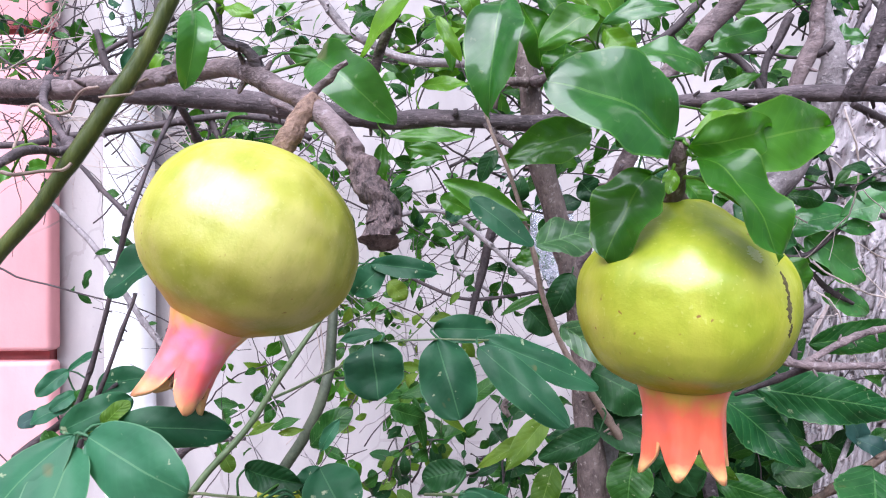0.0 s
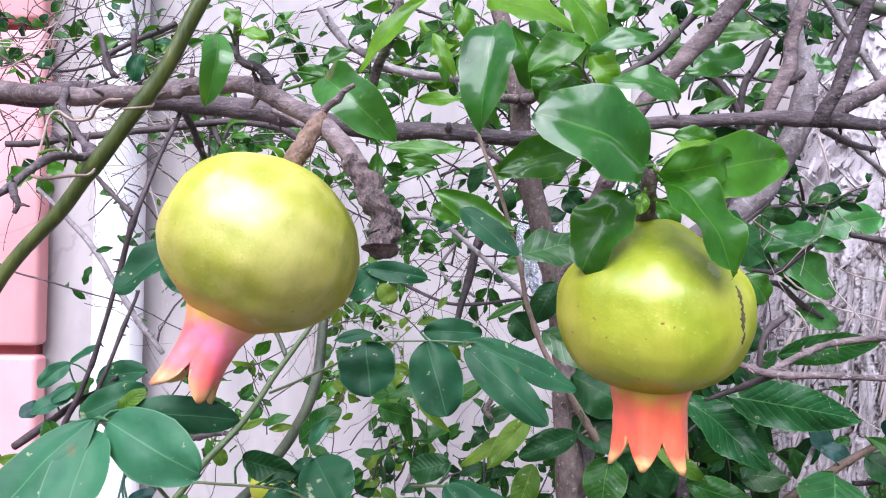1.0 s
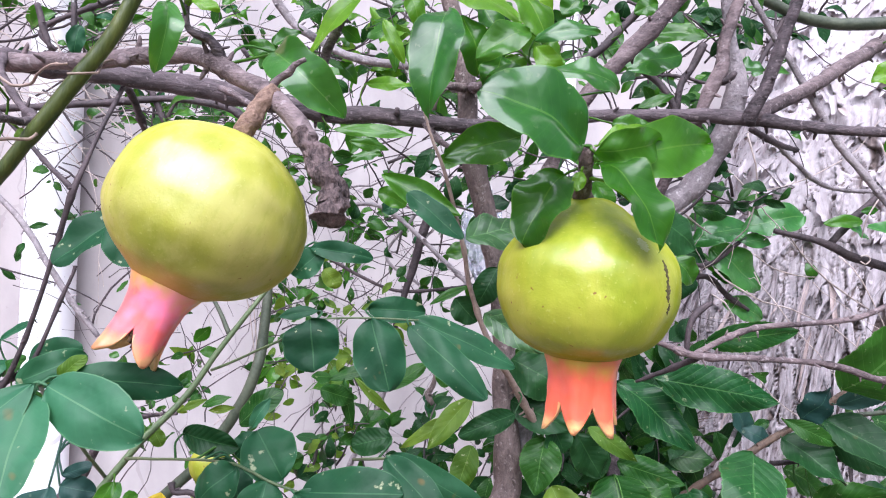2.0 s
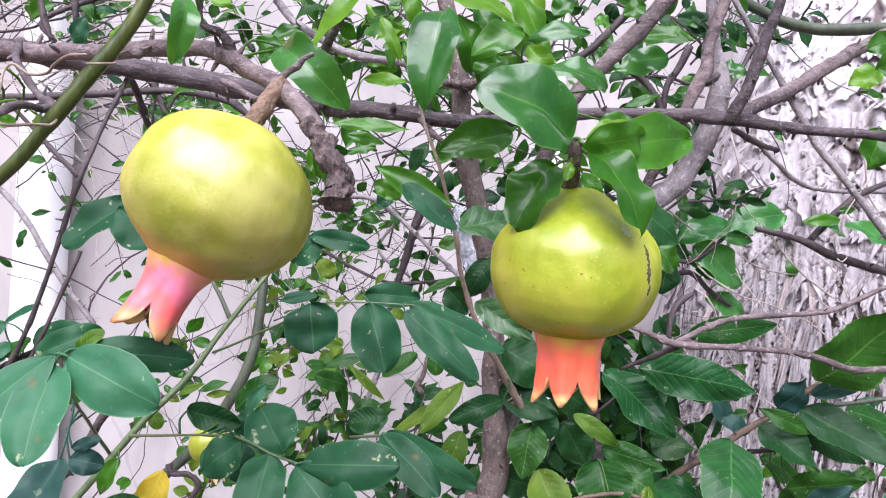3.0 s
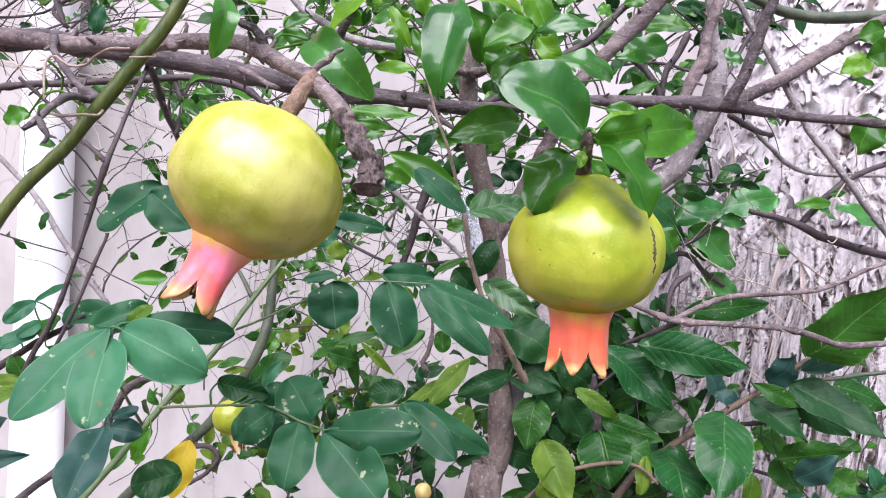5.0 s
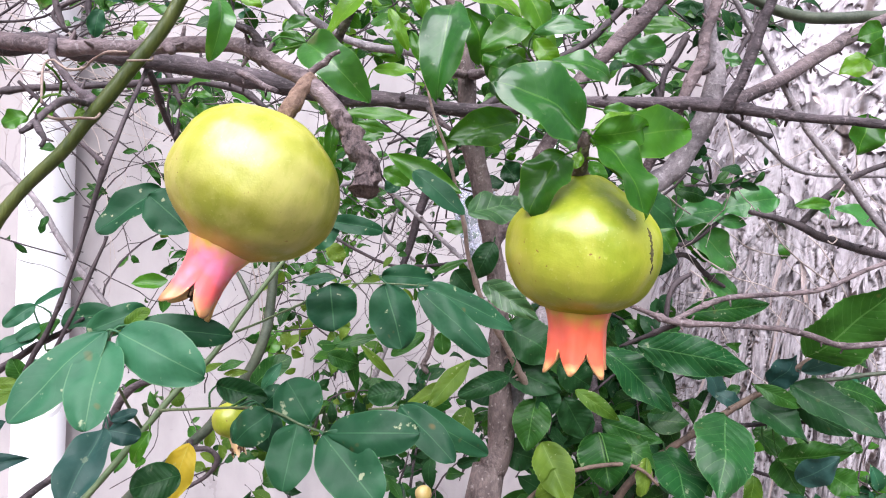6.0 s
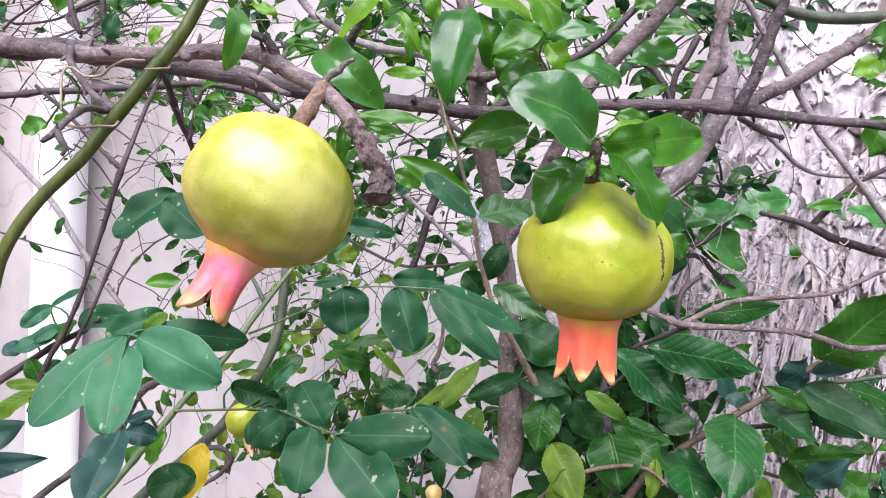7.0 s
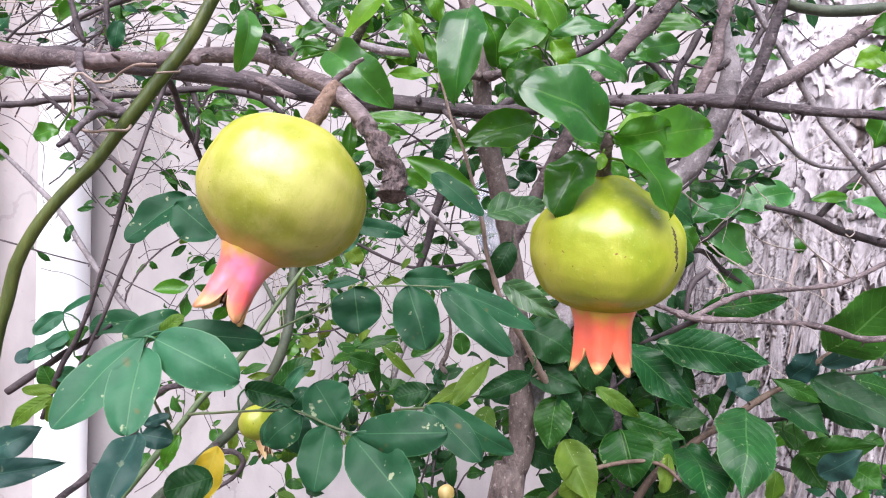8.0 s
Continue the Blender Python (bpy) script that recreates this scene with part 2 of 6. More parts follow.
CALYX_CREAM = calyx_material("calyx_cream", (0.45, 0.40, 0.06), (0.62, 0.44, 0.22), (0.68, 0.50, 0.34), (0.70, 0.42, 0.30))
STAMEN = bark_material("dried_stamens", (0.03, 0.015, 0.012), (0.22, 0.12, 0.06), 300, (1, 1, 1), 0.9, 0.001)
SCAR = bark_material("scar", (0.035, 0.028, 0.012), (0.12, 0.10, 0.03), 500, (1, 1, 1), 0.8, 0.0004)
SCUFF = bark_material("scuff", (0.40, 0.43, 0.16), (0.50, 0.51, 0.27), 300, (1, 1, 1), 0.75, 0.0004)


def plaster_material(name, base, stain, scale=7):
    m, t, b = material(name, 0.85)
    n1, n2 = noise_node(t, scale, 6, (1, 1, 0.45)), noise_node(t, 160, 3)
    col = mix(t, ramp(t, n1, [(0.42, (0, 0, 0)), (0.72, (1, 1, 1))]), base, stain)
    specks = ramp(t, noise_node(t, 90, 2), [(0.72, (0, 0, 0)), (0.76, (1, 1, 1))])
    col = mix(t, calc(t, 'MULTIPLY', specks, 0.35), col, (0.30, 0.27, 0.26))
    vor = t.nodes.new("ShaderNodeTexVoronoi")
    vor.feature = 'DISTANCE_TO_EDGE'
    vor.inputs["Scale"].default_value = 2.1
    tc = t.nodes.new("ShaderNodeTexCoord")
    t.links.new(mix(t, 0.12, tc.outputs["Object"], noise_node(t, 6, 5)), vor.inputs["Vector"])
    crack = calc(t, 'MULTIPLY', calc(t, 'LESS_THAN', vor.outputs["Distance"], 0.004), calc(t, 'MULTIPLY', n1, 0.7))
    col = mix(t, crack, col, (0.25, 0.22, 0.22))
    t.links.new(col, b.inputs["Base Color"])
    nrm = bump(t, b, n1, 0.2, 0.006)
    bump(t, b, n2, 0.25, 0.0015, nrm)
    return m


PLASTER = plaster_material("lilac_plaster", (0.435, 0.398, 0.396), (0.295, 0.268, 0.268))
PINK = plaster_material("pink_paint", (0.68, 0.33, 0.34), (0.58, 0.27, 0.28), 9)
REDJOINT = plaster_material("red_joint", (0.45, 0.13, 0.13), (0.35, 0.10, 0.10), 14)
PIPEWHITE = plaster_material("white_pvc", (0.84, 0.83, 0.85), (0.78, 0.77, 0.79), 5)
PIPEWHITE.node_tree.nodes["Principled BSDF"].inputs["Roughness"].default_value = 0.4
SOIL = bark_material("soil", (0.055, 0.042, 0.03), (0.15, 0.12, 0.09), 9, (1, 1, 1), 0.95, 0.02)


def paperbark_material():
    m, t, b = material("papery_bark", 0.9)
    n1 = noise_node(t, 30, 7, (1, 1, 0.3), 0.7)
    n2 = noise_node(t, 9, 3, (1, 1, 0.6))
    n3 = noise_node(t, 170, 5, (1, 1, 0.16), 0.7)
    island = t.nodes.new("ShaderNodeNewGeometry")
    col = ramp(t, n1, [(0.32, (0.31, 0.265, 0.272)), (0.44, (0.54, 0.495, 0.52)), (0.58, (0.69, 0.645, 0.678))])
    col = mix(t, calc(t, 'MULTIPLY', ramp(t, n2, [(0.48, (0, 0, 0)), (0.66, (1, 1, 1))]), 0.6), col, (0.75, 0.71, 0.74))
    col = mix(t, ramp(t, n3, [(0.36, (0.45, 0.45, 0.45)), (0.46, (0, 0, 0))]), col, (0.36, 0.30, 0.295))
    # weathered grey-brown fibres lower down, darkened further to paint in the trunk's shade
    tc, sep = t.nodes.new("ShaderNodeTexCoord"), t.nodes.new("ShaderNodeSeparateXYZ")
    t.links.new(tc.outputs["Object"], sep.inputs[0])
    worn_shade = ramp(t, calc(t, 'SUBTRACT', calc(t, 'ADD', sep.outputs[2], calc(t, 'MULTIPLY', noise_node(t, 12, 4, (1, 1, 0.4)), 0.42)), 1.2), [(0.58, (0.95, 0.95, 0.95)), (0.84, (0, 0, 0))])
    fibre = ramp(t, noise_node(t, 95, 6, (1, 1, 0.09), 0.72), [(0.36, (0.13, 0.105, 0.105)), (0.46, (0.31, 0.278, 0.29)), (0.62, (0.48, 0.44, 0.462))])
    col = mix(t, worn_shade, col, fibre)
    # brown inner bark and painted crevice shade, one dark colour where sheets split
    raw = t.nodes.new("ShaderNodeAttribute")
    raw.attribute_name = "inner_bark_shade"
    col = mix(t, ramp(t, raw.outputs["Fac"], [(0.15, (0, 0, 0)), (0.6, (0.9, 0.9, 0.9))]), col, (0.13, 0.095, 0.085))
    each = ramp(t, island.outputs["Random Per Island"], [(0.0, (0.78, 0.76, 0.76)), (1.0, (1.0, 1.0, 1.0))])
    col = mix(t, 1.0, col, each, 'MULTIPLY')
    tan = calc(t, 'GREATER_THAN', island.outputs["Random Per Island"], 0.92)
    col = mix(t, calc(t, 'MULTIPLY', tan, 0.4), col, (0.42, 0.29, 0.23))
    t.links.new(col, b.inputs["Base Color"])
    nrm = bump(t, b, n1, 0.3, 0.004)
    bump(t, b, n3, 0.5, 0.002, nrm)
    return m


PAPER = paperbark_material()


def plastic_material():
    m, t, b = material("clear_plastic", 0.12)
    b.inputs["Base Color"].default_value = (0.86, 0.88, 0.95, 1)
    b.inputs["Transmission Weight"].default_value = 0.75
    b.inputs["IOR"].default_value = 1.3
    bump(t, b, noise_node(t, 70, 3), 0.6, 0.004)
    return m


PLASTIC = plastic_material()


# ---- building helpers ----
def part(name, bm, mat, parent=None, label="", smooth=True):
    me = bpy.data.meshes.new(name)
    bm.to_mesh(me)
    bm.free()
    me.materials.append(mat)
    if smooth:
        me.polygons.foreach_set("use_smooth", [True] * len(me.polygons))
    ob = new(name, me)
    ob.parent = parent
    if label:
        ob["label"] = label
    return ob


def plant(name, at, label, category):
    e = new(name)
    e.location = at
    e.empty_display_size = 0.05
    tagged(e, label, category)
    SAMPLES[name] = []
    return e


SAMPLES = {}


def local(parent, ob):
    """Keeps ob where it is in the world while it hangs under parent."""
    ob.matrix_parent_inverse = Matrix.Translation(parent.location).inverted()
    return ob


def spline(points, step):
    """Catmull-Rom through points of (x, y, z, r)."""
    p = [np.array(q, float) for q in points]
    p = [2 * p[0] - p[1], *p, 2 * p[-1] - p[-2]]
    out = []
    for a, b, c, d in zip(p, p[1:], p[2:], p[3:]):
        n = max(2, int(np.linalg.norm((c - b)[:3]) / step))
        for k in range(n):
            s = k / n
            out.append(0.5 * (2 * b + (c - a) * s + (2 * a - 5 * b + 4 * c - d) * s * s + (3 * b - a - 3 * c + d) * s ** 3))
    out.append(p[-2])
    return [tuple(float(c) for c in q) for q in out]


def tube(bm, pts, sides=10, rough=0.0, seed=0.0, wander=0.0, grain=1.0):
    """A closed tube along pts of (x, y, z, r), with knobbly rings."""
    rings = []
    pos = [Vector(q[:3]) for q in pts]
    up = Vector((0.13, 0.31, 0.94))
    for i, q in enumerate(pts):
        d = (pos[min(i + 1, len(pos) - 1)] - pos[max(i - 1, 0)]).normalized()
        side = d.cross(up)
        side = side.normalized() if side.length > 1e-4 else Vector((1, 0, 0))
        up = side.cross(d).normalized()
        c = pos[i]
        if wander:
            c = c + wander * q[3] * Vector(noise.noise_vector(pos[i] * 45 + Vector((seed, 0, 0))))
        ring = []
        for k in range(sides):
            a = 2 * math.pi * k / sides
            r = max(q[3], 0.0002)
            if rough:
                w = c + (side * math.cos(a) + up * math.sin(a)) * r
                r *= 1 + rough * (noise.noise(w * 60 * grain + Vector((seed, 3, 1))) + 0.6 * noise.noise(w * 170 * grain))
            ring.append(bm.verts.new(c + (side * math.cos(a) + up * math.sin(a)) * r))
        rings.append(ring)
    for a, b in zip(rings, rings[1:]):
        for k in range(sides):
            bm.faces.new((a[k], a[(k + 1) % sides], b[(k + 1) % sides], b[k]))
    bm.faces.new(rings[0][::-1])
    bm.faces.new(rings[-1])


def branch(owner, name, mat, points, rough=0.14, step=0.004, label="", grain=1.0):
    bm = bmesh.new()
    pts = spline(points, step)
    if rough >= 0.1 and grain == 1:
        rnd = random.Random(len(SAMPLES[owner.name]) + 7)
        knots = [rnd.uniform(0, len(pts)) for _ in range(int(len(pts) * step / 0.028) + 1)]
        pts = [(*q[:3], q[3] * (1 + sum((0.30 if q[3] < 0.003 else 0.09) * math.exp(-((i - k) * step / (0.0012 + 0.35 * q[3])) ** 2) for k in knots))) for i, q in enumerate(pts)]
    big = max(q[3] for q in points)
    tube(bm, pts, 28 if grain > 1.5 else 16 if big > 0.004 else 8 if big > 0.0015 else 6, rough, len(SAMPLES[owner.name]) * 0.37, 0.25 if big > 0.0015 else 0.6, grain)
    if rough >= 0.1 and grain == 1 and big > 0.0012:
        # short dead spurs and buds along the wood
        for k in knots:
            i = min(max(int(k), 2), len(pts) - 3)
            c, r = Vector(pts[i][:3]), pts[i][3]
            along = (Vector(pts[i + 1][:3]) - Vector(pts[i - 1][:3])).normalized()
            out = along.cross(Vector((rnd.gauss(0, 1), rnd.gauss(0, 1), rnd.gauss(0, 1)))).normalized()
            size = min(0.0035, r * rnd.uniform(0.4, 1.3) + 0.0008)
            e = c + out * (r + size) + along * size * rnd.uniform(-0.3, 0.7)
            m = c + out * (r * 0.7 + size * 0.45)
            w = max(0.0005, min(0.3 * r, 0.0013))
            tube(bm, [(*(c + out * r * 0.3), w * 1.7), (*m, w), (*e, w * 0.75), (*(e + out * w), w * 0.3)], 6, 0.2, k)
    SAMPLES[owner.name] += [Vector(q[:3]) for q in pts]
    return local(owner, part(name, bm, mat, owner, label))


def outline(kind, s):
    """Half width of a blade at s from 0 (base) to 1 (tip)."""
    if kind == "oval":
        return max(0, 1 - (2 * s - 1) ** 2) ** 0.5
    if kind == "obovate":
        return max(0, 1 - abs(2 * s ** 1.2 - 1) ** 2.1) ** 0.6
    if kind == "round":
        return max(0, 1 - abs(2 * s ** 0.92 - 1) ** 2.6) ** 0.6
    if kind == "lance":
        return max(0, math.sin(math.pi * s ** 0.95)) ** 0.85
    if kind == "ovate":
        return max(0, 1 - abs(2 * s ** 0.9 - 1) ** 2) ** 0.7
    return max(0, math.sin(math.pi * s ** 0.75)) ** 0.8     # toothed, pointed


def blade(bm, kind, base, tip, width, normal, bend=0.12, fold=0.15, wavy=0.0, teeth=0, n=14, m=3, seed=0.0, twist=0.0, curl=0.0, nick=0.0, swell=0.0):
    """One leaf blade, creased along its midrib, bent along its length."""
    base, tip = Vector(base), Vector(tip)
    axis = tip - base
    length = axis.length
    d = axis / length
    nrm = Vector(normal)
    nrm = (nrm - d * nrm.dot(d)).normalized()
    side = d.cross(nrm)
    uv = bm.loops.layers.uv.verify()
    rows = []
    for i in range(n + 1):
        s = i / n if teeth else 0.5 - 0.5 * math.cos(math.pi * i / n)
        w = width / 2 * outline(kind, s)
        if teeth:
            w *= 1 + 0.022 * ((i % 2) * 2 - 1)
        w = max(w, width * 0.012)
        w *= 1 + 0.09 * noise.noise(Vector((seed, s * 3.5, 0.5)))
        mid = base + d * (s * length) + nrm * (bend * length * (4 * s * (1 - s)) - bend * 0.5 * length * s * s)
        turn = Matrix.Rotation(twist * (s - 0.35), 3, d)
        side_s, nrm_s = turn @ side, turn @ nrm
        row = []
        for j in range(-m, m + 1):
            v = j / m
            lift = fold * abs(v) * w - curl * v * v * w + swell * width * noise.noise(Vector((seed * 1.7, s * 2.6, v * 1.1))) + wavy * width * abs(v) ** 1.5 * math.sin(s * 13 + seed + (2 if j > 0 else 0))
            row.append((bm.verts.new(mid + side_s * (v * w * (1 + nick * noise.noise(Vector((seed + (7 if v > 0 else 0), s * 11, 1.5))))) + nrm_s * lift), s, 0.5 + 0.5 * v))
        rows.append(row)
    for a, b in zip(rows, rows[1:]):
        for j in range(2 * m):
            q = (a[j], a[j + 1], b[j + 1], b[j])
            f = bm.faces.new([x[0] for x in q])
            for lp, x in zip(f.loops, q):
                lp[uv].uv = (x[1], x[2])


COUNT = {"leaf": 0}


def leaf(owner, mat, kind, base, tip, width, tilt=0, bend=0.1, fold=0.18, wavy=0.07, label="", stalk=True, swell=0.12, twist=None):
    """A leaf that faces the open side (south) and the sky, turned by tilt degrees about its own midrib."""
    COUNT["leaf"] += 1
    seed = COUNT["leaf"] * 1.37
    b, t = Vector(base), Vector(tip)
    axis = (t - b).normalized()
    ref = Vector((0, -1, 0.35))
    nrm = (ref - axis * ref.dot(axis)).normalized()
    nrm = Matrix.Rotation(radians(tilt), 3, axis) @ nrm
    bm = bmesh.new()
    blade(bm, kind, b, t, width, nrm, bend, fold, wavy, 1 if kind == "toothed" else 0, 30 if kind == "toothed" else 20, 5, seed,
          radians(38) * noise.noise(Vector((seed * 3.1, 1, 2))) * 1.6 if twist is None else twist, 0.1 + 0.55 * noise.noise(Vector((seed * 2.3, 5, 1))), 0.08 if mat in (POME, POME_PALE, POME_LIT) else 0.03, swell)
    if stalk and SAMPLES[owner.name]:
        near = min(SAMPLES[owner.name], key=lambda p: (p - b).length_squared)
        gap = (near - b).length
        if 0.0015 < gap < 0.035:
            mid = (near + b) / 2 - axis * gap * 0.2 + Vector((0, 0, gap * 0.1))
            tube(bm, spline([(*near, 0.0007), (*mid, 0.0006), (*b, 0.0005)], max(gap / 6, 0.002)), 5)
    return local(owner, part("leaf", bm, mat, owner, label))


# ---- setting ----
def box(bm, lo, hi, bevel=0.0):
    made = bmesh.ops.create_cube(bm, size=1)["verts"]
    for v in made:
        v.co = Vector([l + (h - l) * (c + 0.5) for l, h, c in zip(lo, hi, v.co)])
    if bevel:
        es = list({e for v in made for e in v.link_edges})
        bmesh.ops.bevel(bm, geom=es, offset=bevel, segments=3, affect='EDGES', profile=0.5)


def ground():
    bm = bmesh.new()
    bmesh.ops.create_grid(bm, x_segments=80, y_segments=80, size=1)
    for v in bm.verts:
        far = max(abs(v.co.x), abs(v.co.y))
        k = 3 + 900 * max(0, far - 0.6) ** 2
        v.co = Vector((v.co.x * k, v.co.y * k, 0))
        v.co.z = 0.015 * noise.noise(v.co * 3) if far < 0.6 else 0
    tagged(part("ground", bm, SOIL), "bare brown soil under the shrubs", "ground", kind="structure")


ground()

WALL_Y = 1.46
bm = bmesh.new()
box(bm, (-0.745, WALL_Y, -0.1), (4.0, WALL_Y + 0.2, 3.2))
tagged(part("wall_north", bm, PLASTER, smooth=False), "pale lilac-grey plastered wall behind the trees", "wall", kind="structure")

# pink rusticated wall: large blocks with sunk dark red joints
bm = bmesh.new()
box(bm, (-4.0, WALL_Y - 0.015, -0.1), (-0.75, WALL_Y + 0.2, 3.2))
pink_wall = tagged(part("wall_pink", bm, REDJOINT, smooth=False), "pink painted block wall with dark red joints", "wall", kind="structure")
bm = bmesh.new()
box(bm, (-0.60, -0.021, -0.315), (0.60, 0.021, 0.315), 0.010)
course = part("block", bm, PINK, pink_wall)
course.location = (-1.325, WALL_Y - 0.035, 1.005 + 0.0)
for i in range(-1, 3):
    for j in range(2):
        if i == 0 and j == 0:
            continue
        o = course.copy()
        scene.collection.objects.link(o)
        o.location = (-1.325 - 1.22 * j, WALL_Y - 0.035, 1.005 + 0.65 * i)


def downpipe(name, x, y, r, label):
    bm = bmesh.new()
    prof = [(r, 0.0)]
    for z in (0.6, 2.3):
        prof += [(r, z - 0.05), (r * 1.12, z - 0.045), (r * 1.12, z + 0.045), (r, z + 0.05)]
    prof.append((r, 3.1))
    rings = []
    for rr, z in prof:
        rings.append([bm.verts.new((x + rr * math.cos(2 * math.pi * k / 40), y + rr * math.sin(2 * math.pi * k / 40), z)) for k in range(40)])
    for a, b in zip(rings, rings[1:]):
        for k in range(40):
            bm.faces.new((a[k], a[(k + 1) % 40], b[(k + 1) % 40], b[k]))
    bm.faces.new(rings[-1])
    return tagged(part(name, bm, PIPEWHITE), label, "pipe", kind="structure")


downpipe("downpipe_1", -0.564, 1.408, 0.0460, "white plastic downpipe fixed to the wall")
downpipe("downpipe_2", 0.433, 1.441, 0.0145, "thin bluish white conduit on the wall")

# ---- paper-barked tree ----
def paperbark(foot, top, r0, r1):
    tree = plant("paperbark_tree", (foot[0], foot[1], 0), "thick old tree trunk with pale grey peeling papery bark", "tree")
    bm = bmesh.new()
    a0, a1 = math.radians(172), math.radians(322)

    def low(z):
        """1 in the fibrous lower trunk, 0 in the plated upper trunk."""
        k = min(1, max(0, (1.60 - z) / 0.16))
        return k * k * (3 - 2 * k)

    def centre(z):
        s = (z - foot[2]) / (top[2] - foot[2])
        return foot[0] + (top[0] - foot[0]) * s, foot[1] + (top[1] - foot[1]) * s, r0 + (r1 - r0) * s + 0.10 * math.exp(-z / 0.25)

    def plates(p, size):
        """A torn sheet at p: its height, with a raised lip towards its edge, and how far open the crack beside it is."""
        dist, cells = noise.voronoi(p)
        gap = dist[1] - dist[0]
        level = noise.cell(cells[0] * 7.3)
        lip, split = max(0, 1 - gap / 0.22), max(0, 1 - gap / 0.055)
        split *= min(1, max(0, 0.5 + 2.2 * noise.noise(p * 0.8 + Vector((5, 0, 0)))))
        return size * (level + 0.5 * lip * (level - 0.2)) - size * 1.2 * split, split

    CRACK_SHADE = []

    def skin(a, z, fine=True):
        cx, cy, r = centre(z)
        r *= 1 + 0.05 * math.sin(a * 3 + z * 1.3) + 0.03 * math.sin(a * 5 - z * 2.1)
        u = a * 0.29 + 0.25 * (z - 1.5)
        if fine:
            warp = noise.noise_vector(Vector((u * 26, z * 17, 0.3)))
            warp2 = noise.noise_vector(Vector((u * 95, z * 60, 4.3)))
            k = low(z)
            h = open_to = 0
            if k < 1:
                p = Vector((u * 15, z * 10, 2.7)) + warp * 0.55 + warp2 * 0.30
                (h1, c1), (h2, c2) = plates(p, 0.0042), plates(p * 2.6 + Vector((3, 1, 5)), 0.0009)
                h, open_to = (1 - k) * (h1 + h2), (1 - k) * max(c1, c2)
            if k > 0:
                p = Vector((u * 66, z * 4.2, 8.1)) + warp * 0.40 + warp2 * 0.16
                (h1, c1), (h2, c2) = plates(p, 0.0075), plates(p * 2.3 + Vector((1, 4, 2)), 0.0026)
                h, open_to = h + k * (h1 + h2), max(open_to, k * max(c1, c2))
            h += (0.0005 + 0.0010 * k) * noise.noise(Vector((u * 230, z * 20, 1))) + 0.0006 * k * warp2.x
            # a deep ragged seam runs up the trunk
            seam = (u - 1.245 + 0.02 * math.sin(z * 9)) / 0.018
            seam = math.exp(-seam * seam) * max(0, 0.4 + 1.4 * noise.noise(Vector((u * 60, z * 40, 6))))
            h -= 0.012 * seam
            # open cracks and the seam are coloured dark: brown bark plus painted shade
            CRACK_SHADE.append(min(1, max(open_to, seam)))
            r += h
        return Vector((cx + r * math.cos(a), cy + r * math.sin(a), z)), Vector((math.cos(a), math.sin(a), 0))

    zs = [1.08 * k / 24 for k in range(24)] + [1.08 + 0.92 * k / 560 for k in range(560)] + [2.0 + 1.2 * k / 30 for k in range(31)]
    na = 460
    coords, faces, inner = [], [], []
    for z in zs:
        fine = 1.0 < z < 2.1
        CRACK_SHADE.clear()
        coords += [skin(a0 + (a1 - a0) * k / na, z, fine)[0] for k in range(na + 1)]
        inner += (CRACK_SHADE or [0.0] * (na + 1)) + [0.0] * 15
        coords += [skin(a1 + (2 * math.pi - (a1 - a0)) * k / 16, z, False)[0] for k in range(1, 16)]
    n = na + 16
    for i in range(len(zs) - 1):
        for k in range(n):
            faces.append((i * n + k, i * n + (k + 1) % n, (i + 1) * n + (k + 1) % n, (i + 1) * n + k))
    me = bpy.data.meshes.new("trunk")
    me.from_pydata(coords, [], faces)
    me.attributes.new("inner_bark_shade", 'FLOAT', 'POINT').data.foreach_set("value", inner)
    bm.from_mesh(me)
    bpy.data.meshes.remove(me)
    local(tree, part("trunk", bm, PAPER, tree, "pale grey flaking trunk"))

    # loose curled sheets of bark
    rnd = random.Random(5)

    def flake(bm, a, z, w, h, curl, lift, lean, n=5):
        """A torn sheet held along its upper edge, its free edges curling off the trunk."""
        grid = []
        ragged = rnd.uniform(0, 50)
        for i in range(n + 1):
            row = []
            for j in range(n + 1):
                u, v = i / n - 0.5, j / n
                ww = w * (1 - 0.5 * abs(v - 0.4) + 0.5 * noise.noise(Vector((ragged, v * 5, u))))
                vv = v * (1 + 0.45 * noise.noise(Vector((u * 5, ragged, 2))))
                p, nn = skin(a + (u * ww + lean * vv * h) / 0.27, z - vv * h, False)
                out = 0.005 + lift * v * v + curl * w * (abs(u) * 2) ** 2 * (0.3 + v) + 0.002 * noise.noise(Vector((u * 4 + ragged, v * 4, 1)))
                row.append(bm.verts.new(p + nn * out))
            grid.append(row)
        for i in range(n):
            for j in range(n):
                bm.faces.new((grid[i][j], grid[i + 1][j], grid[i + 1][j + 1], grid[i][j + 1]))

    for k in range(260):
        bm = bmesh.new()
        a, z = math.radians(rnd.uniform(176, 300)), 1.1 + 0.9 * rnd.random() ** 1.8
        f = low(z)
        w = rnd.uniform(0.010, 0.040) * (1 - f) + rnd.uniform(0.004, 0.012) * f
        h = rnd.uniform(0.012, 0.040) * (1 - f) + rnd.uniform(0.04, 0.13) * f
        flake(bm, a, z, w, h, rnd.uniform(-0.05, 0.2), rnd.uniform(0.001, 0.006) * (1 + f), rnd.uniform(-0.5, 0.5) * (1 - f) + rnd.uniform(-0.12, 0.12) * f, 6)
        local(tree, part("bark_flake", bm, PAPER, tree))
    bm = bmesh.new()
